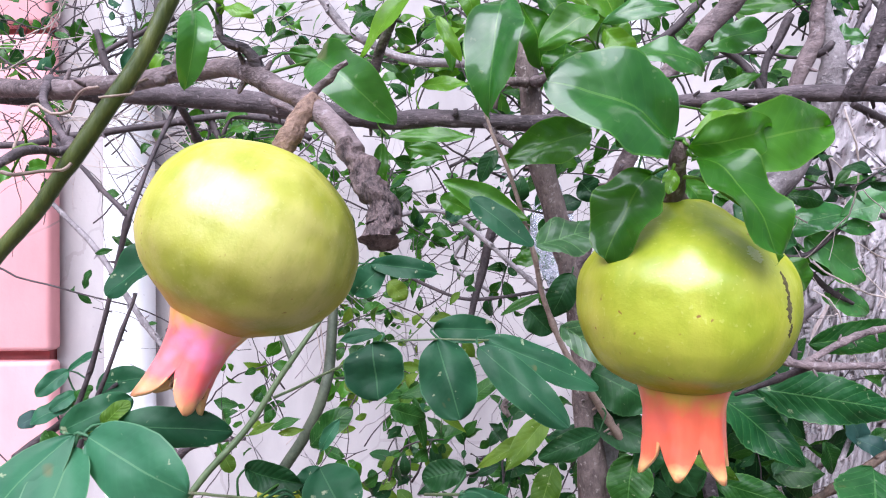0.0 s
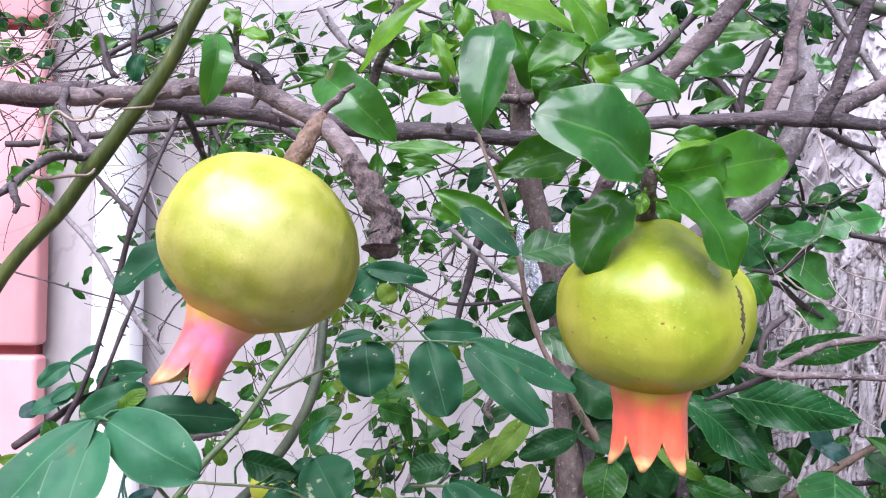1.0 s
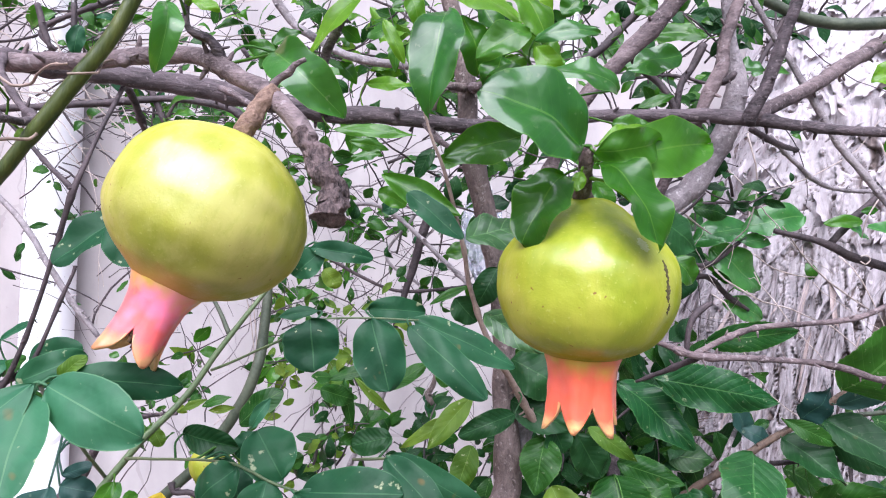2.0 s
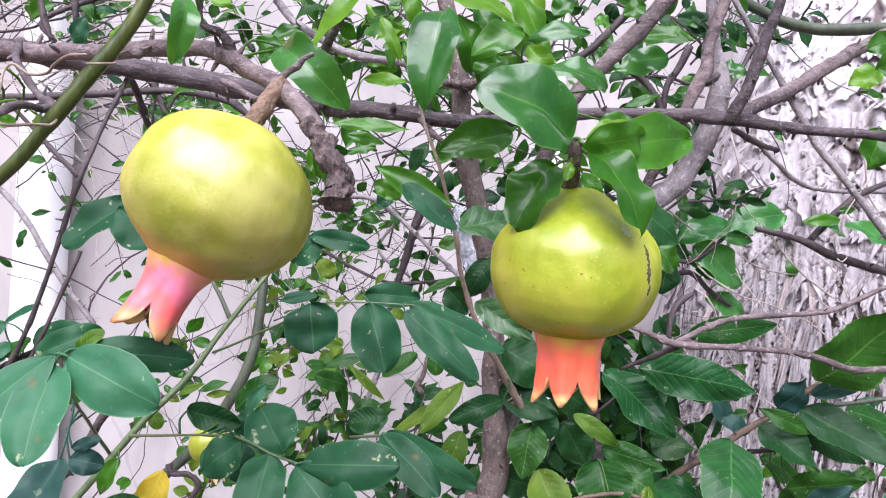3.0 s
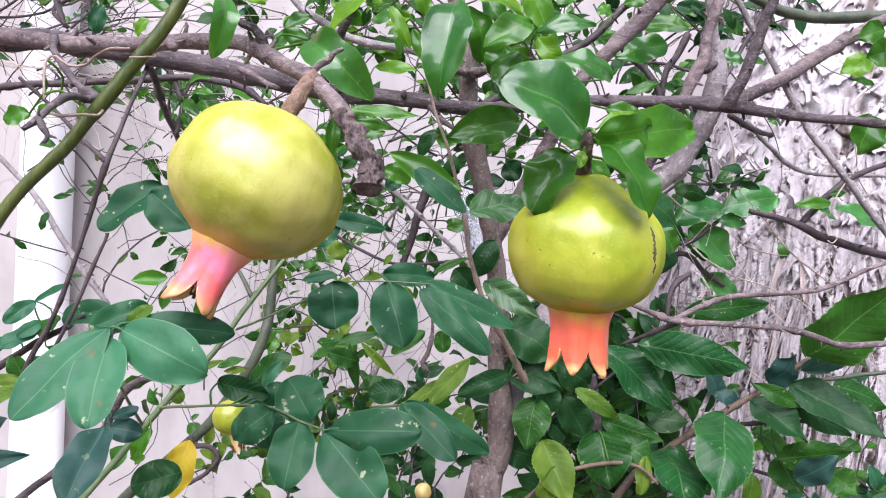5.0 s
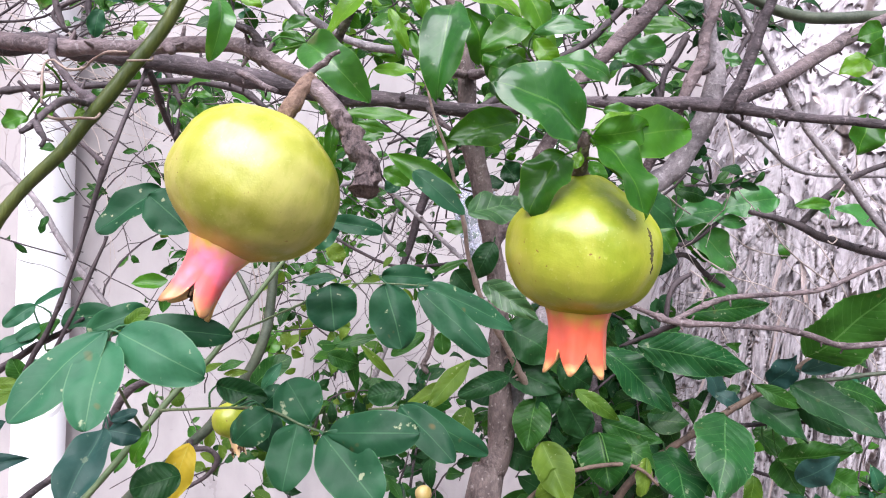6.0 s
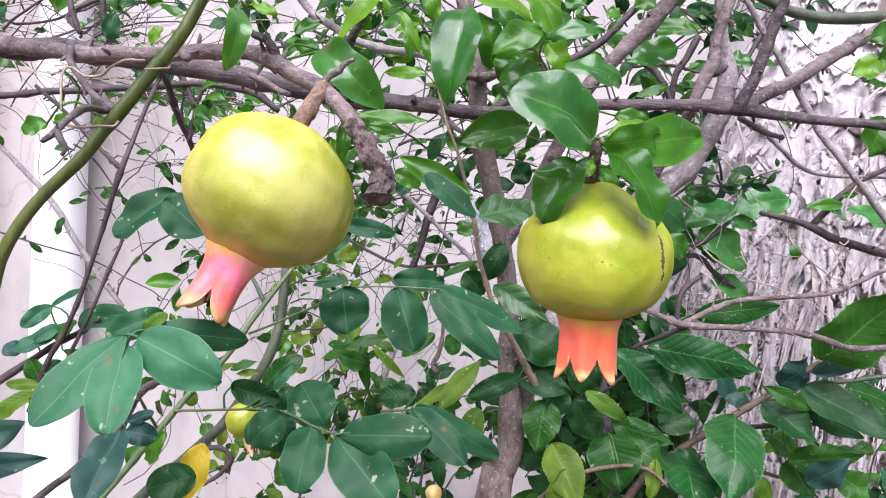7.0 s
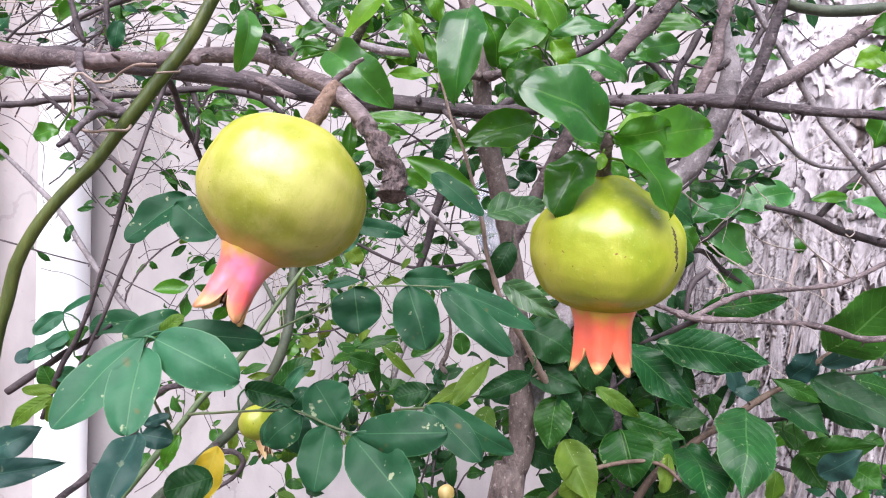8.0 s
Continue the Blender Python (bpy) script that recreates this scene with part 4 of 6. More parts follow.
branch(vine, "stem", TWIG, [(-0.237, 0.600, 1.601, 0.0025), (-0.212, 0.600, 1.602, 0.0025), (-0.188, 0.600, 1.606, 0.0025), (-0.159, 0.600, 1.609, 0.0025), (-0.122, 0.600, 1.613, 0.0026), (-0.082, 0.620, 1.623, 0.0027), (-0.039, 0.630, 1.621, 0.0031), (-0.016, 0.630, 1.606, 0.0024)], 0.2)
branch(vine, "stem", TWIG, [(-0.175, 0.750, 1.747, 0.0028), (-0.243, 0.750, 1.714, 0.0023), (-0.232, 0.750, 1.693, 0.0021)], 0.2)
branch(vine, "stem", TWIG, [(-0.234, 0.720, 1.726, 0.0031), (-0.226, 0.720, 1.700, 0.0027), (-0.220, 0.720, 1.685, 0.0020)], 0.2)
branch(vine, "stem", TWIG, [(-0.192, 0.700, 1.721, 0.0024), (-0.190, 0.700, 1.696, 0.0022), (-0.185, 0.700, 1.673, 0.0019)], 0.2)
branch(vine, "stem", TWIG, [(0.136, 0.800, 1.567, 0.0057), (0.125, 0.800, 1.536, 0.0047), (0.115, 0.800, 1.498, 0.0042), (0.107, 0.800, 1.467, 0.0034), (0.096, 0.800, 1.423, 0.0026)], 0.12)
branch(vine, "stem", GREYBARK, [(0.007, 0.780, 1.547, 0.0020), (0.054, 0.780, 1.561, 0.0023), (0.090, 0.780, 1.554, 0.0025), (0.140, 0.780, 1.512, 0.0025), (0.189, 0.760, 1.466, 0.0020)], 0.12)
branch(vine, "stem", GREYBARK, [(0.124, 0.850, 1.478, 0.0019), (0.086, 0.850, 1.509, 0.0019), (0.117, 0.850, 1.557, 0.0017)], 0.12)
branch(vine, "stem", TWIG, [(0.025, 0.800, 1.506, 0.0018), (0.056, 0.800, 1.489, 0.0018), (0.094, 0.800, 1.474, 0.0018), (0.131, 0.800, 1.474, 0.0018), (0.186, 0.790, 1.483, 0.0016)], 0.12)
branch(vine, "hanging_twig", REDBARK, [(0.144, 0.820, 1.422, 0.0011), (0.146, 0.820, 1.394, 0.0021), (0.141, 0.820, 1.371, 0.0030), (0.136, 0.820, 1.361, 0.0038), (0.142, 0.815, 1.352, 0.0021)], 0.35, 0.004)
branch(vine, "stem", GREYBARK, [(0.099, 0.900, 1.384, 0.0036), (0.080, 0.900, 1.326, 0.0035), (0.061, 0.900, 1.284, 0.0035), (0.042, 0.900, 1.241, 0.0029)], 0.1)
branch(vine, "tendril", PALETWIG, [(0.516, 0.800, 1.556, 0.0008), (0.558, 0.820, 1.519, 0.0010), (0.601, 0.830, 1.490, 0.0011), (0.645, 0.840, 1.467, 0.0006)], 0.05)
branch(vine, "tendril", PALETWIG, [(0.484, 0.800, 1.525, 0.0006), (0.514, 0.810, 1.510, 0.0008), (0.548, 0.820, 1.503, 0.0008), (0.576, 0.830, 1.502, 0.0004)], 0.05)
branch(vine, "tendril", PALETWIG, [(0.376, 0.740, 1.564, 0.0009), (0.397, 0.750, 1.552, 0.0009), (0.417, 0.760, 1.543, 0.0006)], 0.05)
branch(vine, "tendril", PALETWIG, [(0.564, 0.700, 1.599, 0.0007), (0.550, 0.700, 1.579, 0.0007), (0.539, 0.700, 1.561, 0.0007), (0.541, 0.710, 1.542, 0.0005)], 0.05)
branch(vine, "tendril", PALETWIG, [(0.548, 0.720, 1.525, 0.0007), (0.554, 0.720, 1.526, 0.0007), (0.558, 0.720, 1.522, 0.0007), (0.553, 0.720, 1.517, 0.0007), (0.548, 0.720, 1.520, 0.0007)], 0.05, 0.002)
branch(vine, "tendril", PALETWIG, [(-0.045, 0.740, 1.477, 0.0005), (-0.038, 0.740, 1.447, 0.0005), (-0.033, 0.740, 1.408, 0.0005), (-0.039, 0.740, 1.374, 0.0005), (-0.065, 0.730, 1.347, 0.0005)], 0.05)
branch(vine, "tendril", PALETWIG, [(-0.039, 0.740, 1.478, 0.0005), (-0.033, 0.740, 1.441, 0.0005), (-0.029, 0.740, 1.402, 0.0005)], 0.05)
shrub = plant("leafy_shrub", (0.311, 0.660, 0), "shrub with large dark green finely toothed leaves", "shrub")
branch(shrub, "stem", BROWNSTEM, [(0.285, 0.660, 1.219, 0.0043), (0.319, 0.660, 1.282, 0.0035), (0.349, 0.660, 1.310, 0.0030), (0.388, 0.655, 1.339, 0.0030), (0.422, 0.650, 1.364, 0.0030), (0.452, 0.640, 1.387, 0.0028), (0.465, 0.630, 1.404, 0.0027), (0.489, 0.620, 1.423, 0.0023), (0.539, 0.620, 1.455, 0.0017)], 0.1)
branch(shrub, "stem", OLIVESTEM, [(0.447, 0.645, 1.383, 0.0021), (0.494, 0.640, 1.389, 0.0019), (0.534, 0.630, 1.398, 0.0019), (0.574, 0.620, 1.405, 0.0015)], 0.1)
branch(shrub, "stem", BROWNSTEM, [(0.198, 0.560, 1.303, 0.0016), (0.220, 0.560, 1.322, 0.0016), (0.244, 0.560, 1.332, 0.0016), (0.274, 0.560, 1.336, 0.0016), (0.292, 0.560, 1.332, 0.0014), (0.306, 0.560, 1.320, 0.0011)], 0.1)
branch(shrub, "stem", GREYBARK, [(0.380, 0.660, 1.330, 0.0022), (0.400, 0.670, 1.364, 0.0020), (0.415, 0.680, 1.378, 0.0014)], 0.1)
branch(shrub, "stem", TWIG, [(0.428, 0.660, 1.341, 0.0022), (0.483, 0.660, 1.345, 0.0020), (0.539, 0.660, 1.341, 0.0018)], 0.1)
branch(shrub, "stem", LIGHTSTEM, [(0.212, 0.620, 1.352, 0.0020), (0.220, 0.610, 1.337, 0.0020), (0.227, 0.600, 1.308, 0.0019), (0.233, 0.600, 1.280, 0.0019)], 0.1)
branch(shrub, "stem", DARKBARK, [(0.314, 0.720, 1.230, 0.0067), (0.312, 0.720, 1.293, 0.0062), (0.307, 0.720, 1.338, 0.0057), (0.301, 0.720, 1.372, 0.0043)], 0.1)
branch(shrub, "stem", TWIG, [(0.460, 0.700, 1.286, 0.0019), (0.507, 0.700, 1.275, 0.0019), (0.554, 0.700, 1.282, 0.0017)], 0.1)
branch(shrub, "stem", TWIG, [(0.421, 0.800, 1.578, 0.0016), (0.468, 0.800, 1.581, 0.0016), (0.508, 0.800, 1.587, 0.0014)], 0.1)
branch(shrub, "stem", TWIG, [(0.426, 0.840, 1.512, 0.0025), (0.457, 0.840, 1.514, 0.0026), (0.498, 0.840, 1.546, 0.0023), (0.533, 0.840, 1.558, 0.0017)], 0.1)
branch(shrub, "stem", TWIG, [(0.432, 0.860, 1.491, 0.0035), (0.460, 0.860, 1.498, 0.0035), (0.491, 0.860, 1.473, 0.0029), (0.513, 0.860, 1.460, 0.0021)], 0.1)
leaf(tree, POME_PALE, "oval", (0.0150, 0.345, 1.597), (0.0155, 0.338, 1.571), 0.0102, -32, 0.26, 0.50, wavy=0.05, twist=0.3)
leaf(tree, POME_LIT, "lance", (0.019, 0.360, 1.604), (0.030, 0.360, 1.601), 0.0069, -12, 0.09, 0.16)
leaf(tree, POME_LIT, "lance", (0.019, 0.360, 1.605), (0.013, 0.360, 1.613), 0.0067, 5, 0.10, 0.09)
leaf(tree, POME_PALE, "round", (0.046, 0.385, 1.593), (0.076, 0.372, 1.566), 0.0200, 14, 0.24, 0.35, wavy=0.10, twist=-0.2)
leaf(tree, POME, "ovate", (0.044, 0.400, 1.597), (0.031, 0.400, 1.600), 0.0089, -21, 0.12, 0.14)
leaf(tree, POME_PALE, "ovate", (0.125, 0.485, 1.653), (0.114, 0.462, 1.588), 0.0290, 10, 0.16, 0.34, wavy=0.09, twist=0.4)
leaf(tree, POME, "ovate", (0.133, 0.490, 1.652), (0.145, 0.490, 1.618), 0.0226, -12, 0.14, 0.18)
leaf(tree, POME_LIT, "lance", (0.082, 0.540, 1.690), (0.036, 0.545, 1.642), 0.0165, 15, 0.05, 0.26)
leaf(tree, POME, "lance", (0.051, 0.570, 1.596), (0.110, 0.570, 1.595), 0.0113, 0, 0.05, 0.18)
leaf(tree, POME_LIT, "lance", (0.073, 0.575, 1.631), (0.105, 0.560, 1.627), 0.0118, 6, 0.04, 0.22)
leaf(tree, POME, "lance", (0.059, 0.620, 1.597), (0.090, 0.620, 1.592), 0.0106, 16, 0.08, 0.24)
leaf(tree, POME, "ovate", (0.179, 0.535, 1.591), (0.128, 0.525, 1.573), 0.0287, -8, 0.04, 0.23)
leaf(tree, POME, "lance", (0.087, 0.560, 1.565), (0.141, 0.540, 1.537), 0.0190, 20, 0.03, 0.25)
leaf(tree, VINE, "oval", (0.105, 0.530, 1.550), (0.141, 0.520, 1.521), 0.0170, 4, 0.06, 0.09)
leaf(tree, POME, "oval", (0.084, 0.600, 1.558), (0.105, 0.600, 1.547), 0.0140, 16, 0.08, 0.24)
leaf(tree, VEINED, "toothed", (0.141, 0.500, 1.521), (0.184, 0.515, 1.530), 0.0270, -15, 0.05, 0.27)
leaf(tree, VEINED, "toothed", (0.158, 0.530, 1.474), (0.194, 0.510, 1.451), 0.0184, 15, 0.11, 0.28)
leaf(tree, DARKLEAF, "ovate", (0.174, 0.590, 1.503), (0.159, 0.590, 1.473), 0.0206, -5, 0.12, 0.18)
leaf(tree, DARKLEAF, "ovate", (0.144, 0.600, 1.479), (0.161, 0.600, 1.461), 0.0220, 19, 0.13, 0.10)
leaf(tree, POME, "lance", (0.126, 0.620, 1.472), (0.158, 0.620, 1.488), 0.0078, -16, 0.05, 0.29)
leaf(tree, POME, "oval", (0.136, 0.600, 1.512), (0.153, 0.600, 1.515), 0.0127, -3, 0.10, 0.15)
leaf(tree, POME_PALE, "round", (0.1610, 0.3160, 1.5470), (0.1260, 0.3020, 1.5610), 0.0305, 4, 0.10, 0.44, wavy=0.05, swell=0.10, twist=0.1, label="large glossy leaf with a nicked edge")
leaf(tree, POME, "oval", (0.1680, 0.3180, 1.5420), (0.2120, 0.3300, 1.5530), 0.0197, 16, 0.10, 0.22, wavy=0.05, swell=0.12)
leaf(tree, POME, "ovate", (0.1650, 0.3160, 1.5450), (0.1890, 0.3180, 1.5500), 0.0144, 34, 0.26, 0.30, wavy=0.14, swell=0.14)
leaf(tree, POME_LIT, "lance", (0.1690, 0.3260, 1.5490), (0.1900, 0.3340, 1.5580), 0.0055, -25, 0.14, 0.25, wavy=0.10, swell=0.10)
leaf(tree, POME, "oval", (0.1665, 0.3170, 1.5420), (0.1835, 0.3000, 1.5150), 0.0185, -14, 0.14, 0.30, wavy=0.14, swell=0.14, twist=-0.3)
leaf(tree, POME, "oval", (0.1580, 0.3270, 1.5385), (0.1425, 0.3200, 1.5145), 0.0190, 22, 0.14, 0.30, wavy=0.09, swell=0.10, twist=0.25)
leaf(tree, POME_LIT, "lance", (0.1830, 0.3120, 1.5240), (0.1890, 0.3120, 1.5200), 0.0047, 20, 0.20, 0.40, wavy=0.15, swell=0.10)
leaf(tree, POME_LIT, "ovate", (0.1620, 0.3200, 1.5390), (0.1600, 0.3180, 1.5320), 0.0048, 0, 0.06, 0.20, wavy=0.05, swell=0.10)
leaf(tree, POME, "oval", (0.228, 0.400, 1.512), (0.238, 0.400, 1.501), 0.0133, 4, 0.13, 0.23)
leaf(tree, POME_PALE, "oval", (0.213, 0.440, 1.599), (0.177, 0.430, 1.606), 0.0185, 8, 0.13, 0.27)
leaf(tree, POME, "ovate", (0.167, 0.450, 1.631), (0.138, 0.445, 1.614), 0.0188, 0, 0.14, 0.23)
leaf(tree, POME_PALE, "lance", (0.169, 0.450, 1.626), (0.204, 0.445, 1.632), 0.0130, 0, 0.14, 0.12)
leaf(tree, POME, "ovate", (0.147, 0.470, 1.611), (0.175, 0.460, 1.596), 0.0246, 16, 0.14, 0.28)
leaf(tree, POME, "ovate", (0.156, 0.475, 1.625), (0.150, 0.475, 1.603), 0.0215, 3, 0.11, 0.13)
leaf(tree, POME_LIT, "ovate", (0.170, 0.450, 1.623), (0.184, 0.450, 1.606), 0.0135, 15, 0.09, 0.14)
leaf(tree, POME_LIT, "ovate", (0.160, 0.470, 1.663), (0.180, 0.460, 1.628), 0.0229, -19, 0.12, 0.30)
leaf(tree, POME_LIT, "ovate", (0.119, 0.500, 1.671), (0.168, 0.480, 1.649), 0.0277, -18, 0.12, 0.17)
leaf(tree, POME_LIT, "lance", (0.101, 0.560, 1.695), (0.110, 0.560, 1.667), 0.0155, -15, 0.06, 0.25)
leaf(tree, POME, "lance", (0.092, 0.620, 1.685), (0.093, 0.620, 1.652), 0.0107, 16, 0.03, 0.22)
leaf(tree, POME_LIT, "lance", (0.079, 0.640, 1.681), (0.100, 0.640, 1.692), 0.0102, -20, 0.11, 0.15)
leaf(tree, POME, "oval", (0.265, 0.600, 1.692), (0.252, 0.600, 1.698), 0.0163, 17, 0.14, 0.19)
leaf(tree, POME, "lance", (0.333, 0.600, 1.686), (0.293, 0.620, 1.694), 0.0198, 0, 0.10, 0.30)
leaf(tree, POME_PALE, "oval", (0.280, 0.630, 1.669), (0.331, 0.640, 1.686), 0.0265, 0, 0.04, 0.08, label="pale leaf with torn white edge")
leaf(tree, POME, "lance", (0.279, 0.600, 1.629), (0.309, 0.600, 1.641), 0.0093, -8, 0.03, 0.21)
leaf(tree, DARKLEAF, "ovate", (0.347, 0.620, 1.706), (0.358, 0.620, 1.716), 0.0237, -21, 0.04, 0.17)
leaf(tree, DARKLEAF, "ovate", (0.308, 0.600, 1.604), (0.289, 0.600, 1.605), 0.0158, 5, 0.04, 0.09)
leaf(tree, DARKLEAF, "ovate", (0.346, 0.660, 1.729), (0.379, 0.660, 1.714), 0.0215, 16, 0.06, 0.29)
leaf(tree, POME_PALE, "oval", (0.390, 0.620, 1.669), (0.368, 0.620, 1.670), 0.0234, 17, 0.07, 0.18)
leaf(tree, POME_PALE, "lance", (0.390, 0.620, 1.669), (0.414, 0.620, 1.669), 0.0087, 1, 0.10, 0.21)
leaf(tree, DARKLEAF, "oval", (0.428, 0.720, 1.748), (0.442, 0.720, 1.731), 0.0172, 3, 0.09, 0.29)
leaf(tree, POME_LIT, "ovate", (0.495, 0.600, 1.674), (0.468, 0.600, 1.659), 0.0209, 0, 0.07, 0.24)
leaf(tree, POME, "ovate", (0.520, 0.620, 1.706), (0.497, 0.620, 1.697), 0.0231, -12, 0.06, 0.30)
leaf(tree, POME, "lance", (0.505, 0.610, 1.654), (0.484, 0.610, 1.658), 0.0087, 1, 0.09, 0.08)
leaf(tree, POME, "ovate", (0.497, 0.600, 1.625), (0.485, 0.600, 1.591), 0.0314, 0, 0.07, 0.21)
leaf(tree, POME, "ovate", (0.495, 0.580, 1.674), (0.476, 0.580, 1.668), 0.0245, -21, 0.09, 0.22)
leaf(tree, POME, "ovate", (0.143, 0.500, 1.645), (0.161, 0.500, 1.613), 0.0225, -19, 0.10, 0.18)
leaf(tree, POME_LIT, "ovate", (0.158, 0.490, 1.627), (0.181, 0.490, 1.609), 0.0203, 8, 0.06, 0.24)
leaf(tree, POME_LIT, "ovate", (0.167, 0.480, 1.641), (0.193, 0.480, 1.623), 0.0186, 10, 0.02, 0.09)
leaf(tree, POME, "ovate", (0.155, 0.520, 1.614), (0.177, 0.520, 1.598), 0.0179, 8, 0.14, 0.14)
leaf(tree, POME_LIT, "ovate", (0.189, 0.500, 1.660), (0.167, 0.500, 1.677), 0.0177, -2, 0.09, 0.15)
leaf(tree, POME, "ovate", (0.148, 0.520, 1.671), (0.161, 0.520, 1.649), 0.0193, -6, 0.06, 0.16)
leaf(tree, POME_LIT, "ovate", (0.083, 0.600, 1.687), (0.100, 0.600, 1.654), 0.0108, 4, 0.06, 0.16)
leaf(tree, POME, "ovate", (0.102, 0.620, 1.676), (0.113, 0.620, 1.649), 0.0105, 12, 0.02, 0.21)
leaf(tree, POME, "ovate", (0.190, 0.460, 1.596), (0.174, 0.460, 1.580), 0.0137, 10, 0.06, 0.13)
leaf(tree, POME, "ovate", (0.197, 0.400, 1.573), (0.216, 0.400, 1.571), 0.0100, 13, 0.05, 0.12)
leaf(tree, DARKLEAF, "ovate", (0.202, 0.400, 1.549), (0.218, 0.400, 1.538), 0.0126, -3, 0.10, 0.10)
leaf(tree, POME, "ovate", (0.178, 0.360, 1.541), (0.185, 0.360, 1.528), 0.0101, -8, 0.06, 0.26)
leaf(tree, DARKLEAF, "ovate", (0.176, 0.420, 1.547), (0.167, 0.420, 1.537), 0.0103, -3, 0.12, 0.12)
leaf(tree, POME, "ovate", (0.043, 0.600, 1.597), (0.040, 0.600, 1.563), 0.0117, -7, 0.10, 0.27)
leaf(tree, POME_LIT, "ovate", (0.030, 0.620, 1.584), (0.043, 0.620, 1.561), 0.0138, -2, 0.05, 0.11)
leaf(tree, SHRUB, "ovate", (0.060, 0.640, 1.569), (0.048, 0.640, 1.559), 0.0125, 1, 0.04, 0.26)
leaf(tree, POME, "ovate", (0.083, 0.640, 1.592), (0.059, 0.640, 1.586), 0.0120, 15, 0.04, 0.14)
leaf(tree, DARKLEAF, "ovate", (0.125, 0.620, 1.594), (0.112, 0.620, 1.570), 0.0135, 14, 0.10, 0.26)
leaf(tree, VINE, "ovate", (0.099, 0.660, 1.554), (0.085, 0.660, 1.546), 0.0151, -7, 0.04, 0.14)
leaf(tree, DARKLEAF, "ovate", (0.119, 0.660, 1.555), (0.140, 0.660, 1.546), 0.0134, 13, 0.05, 0.16)
leaf(tree, DARKLEAF, "ovate", (0.165, 0.660, 1.550), (0.193, 0.660, 1.559), 0.0182, -4, 0.07, 0.17)
leaf(tree, DARKLEAF, "ovate", (0.192, 0.660, 1.574), (0.206, 0.660, 1.560), 0.0213, 19, 0.04, 0.08)
leaf(tree, DARKLEAF, "ovate", (0.365, 0.660, 1.633), (0.384, 0.660, 1.616), 0.0187, 20, 0.13, 0.30)
leaf(tree, DARKLEAF, "ovate", (0.221, 0.660, 1.560), (0.206, 0.660, 1.544), 0.0203, -3, 0.13, 0.28)
leaf(tree, POME, "ovate", (0.301, 0.620, 1.719), (0.282, 0.620, 1.711), 0.0166, -12, 0.11, 0.26)
leaf(tree, POME, "ovate", (0.232, 0.600, 1.711), (0.219, 0.600, 1.697), 0.0184, 7, 0.08, 0.14)
leaf(tree, POME, "ovate", (-0.003, 0.620, 1.669), (0.019, 0.620, 1.680), 0.0139, -7, 0.05, 0.09)
leaf(tree, SHRUB, "ovate", (-0.011, 0.620, 1.650), (0.001, 0.620, 1.669), 0.0119, 4, 0.05, 0.26)
leaf(tree, SHRUB, "ovate", (0.003, 0.700, 1.715), (0.029, 0.700, 1.728), 0.0134, -20, 0.13, 0.23)
leaf(shrub, SKYBRIGHT, "obovate", (0.4920, 0.8450, 1.5520), (0.5640, 0.8350, 1.5740), 0.0400, -8, 0.10, 0.25, wavy=0.08)
leaf(shrub, SKYBRIGHT, "ovate", (0.5020, 0.8500, 1.5560), (0.4340, 0.8450, 1.5390), 0.0380, 14, 0.12, 0.30, wavy=0.08)
leaf(shrub, SKYBRIGHT, "ovate", (0.458, 0.850, 1.531), (0.525, 0.860, 1.484), 0.0498, -5, 0.10, 0.20, wavy=0.06)
leaf(shrub, SKYBRIGHT, "ovate", (0.487, 0.870, 1.469), (0.537, 0.870, 1.450), 0.0296, 0, 0.13, 0.28)
leaf(shrub, SKYBRIGHT, "lance", (0.484, 0.840, 1.543), (0.528, 0.840, 1.539), 0.0171, 18, 0.09, 0.08)
leaf(shrub, DARKLEAF, "ovate", (0.272, 0.560, 1.546), (0.312, 0.560, 1.522), 0.0358, 0, 0.11, 0.12)
leaf(shrub, DARKLEAF, "ovate", (0.362, 0.700, 1.511), (0.358, 0.700, 1.477), 0.0279, -9, 0.10, 0.20)
leaf(shrub, SHRUB, "lance", (0.435, 0.800, 1.578), (0.448, 0.800, 1.604), 0.0116, -4, 0.13, 0.21)
leaf(shrub, SHRUB, "lance", (0.464, 0.800, 1.581), (0.481, 0.800, 1.602), 0.0091, -7, 0.05, 0.27)
leaf(shrub, SHRUB, "lance", (0.468, 0.800, 1.583), (0.509, 0.800, 1.588), 0.0090, -1, 0.11, 0.16)
leaf(shrub, SHRUB, "lance", (0.465, 0.800, 1.579), (0.493, 0.800, 1.563), 0.0099, -13, 0.08, 0.26)
leaf(shrub, SHRUB, "lance", (0.428, 0.800, 1.577), (0.411, 0.800, 1.582), 0.0106, -14, 0.12, 0.28)
leaf(shrub, SHRUB, "ovate", (0.424, 0.820, 1.575), (0.465, 0.820, 1.567), 0.0216, 13, 0.12, 0.08)
leaf(shrub, DARKLEAF, "ovate", (0.459, 0.860, 1.520), (0.423, 0.860, 1.526), 0.0279, 6, 0.12, 0.09)
leaf(shrub, SHRUB, "lance", (0.497, 0.860, 1.494), (0.467, 0.860, 1.503), 0.0156, -10, 0.05, 0.20)
leaf(shrub, POME, "ovate", (0.563, 0.740, 1.560), (0.523, 0.740, 1.557), 0.0132, -3, 0.08, 0.25)
leaf(shrub, SKYBRIGHT, "ovate", (0.549, 0.740, 1.557), (0.570, 0.740, 1.543), 0.0167, -22, 0.03, 0.11)
leaf(shrub, SKYBRIGHT, "ovate", (0.554, 0.720, 1.554), (0.610, 0.720, 1.537), 0.0230, -17, 0.03, 0.29)
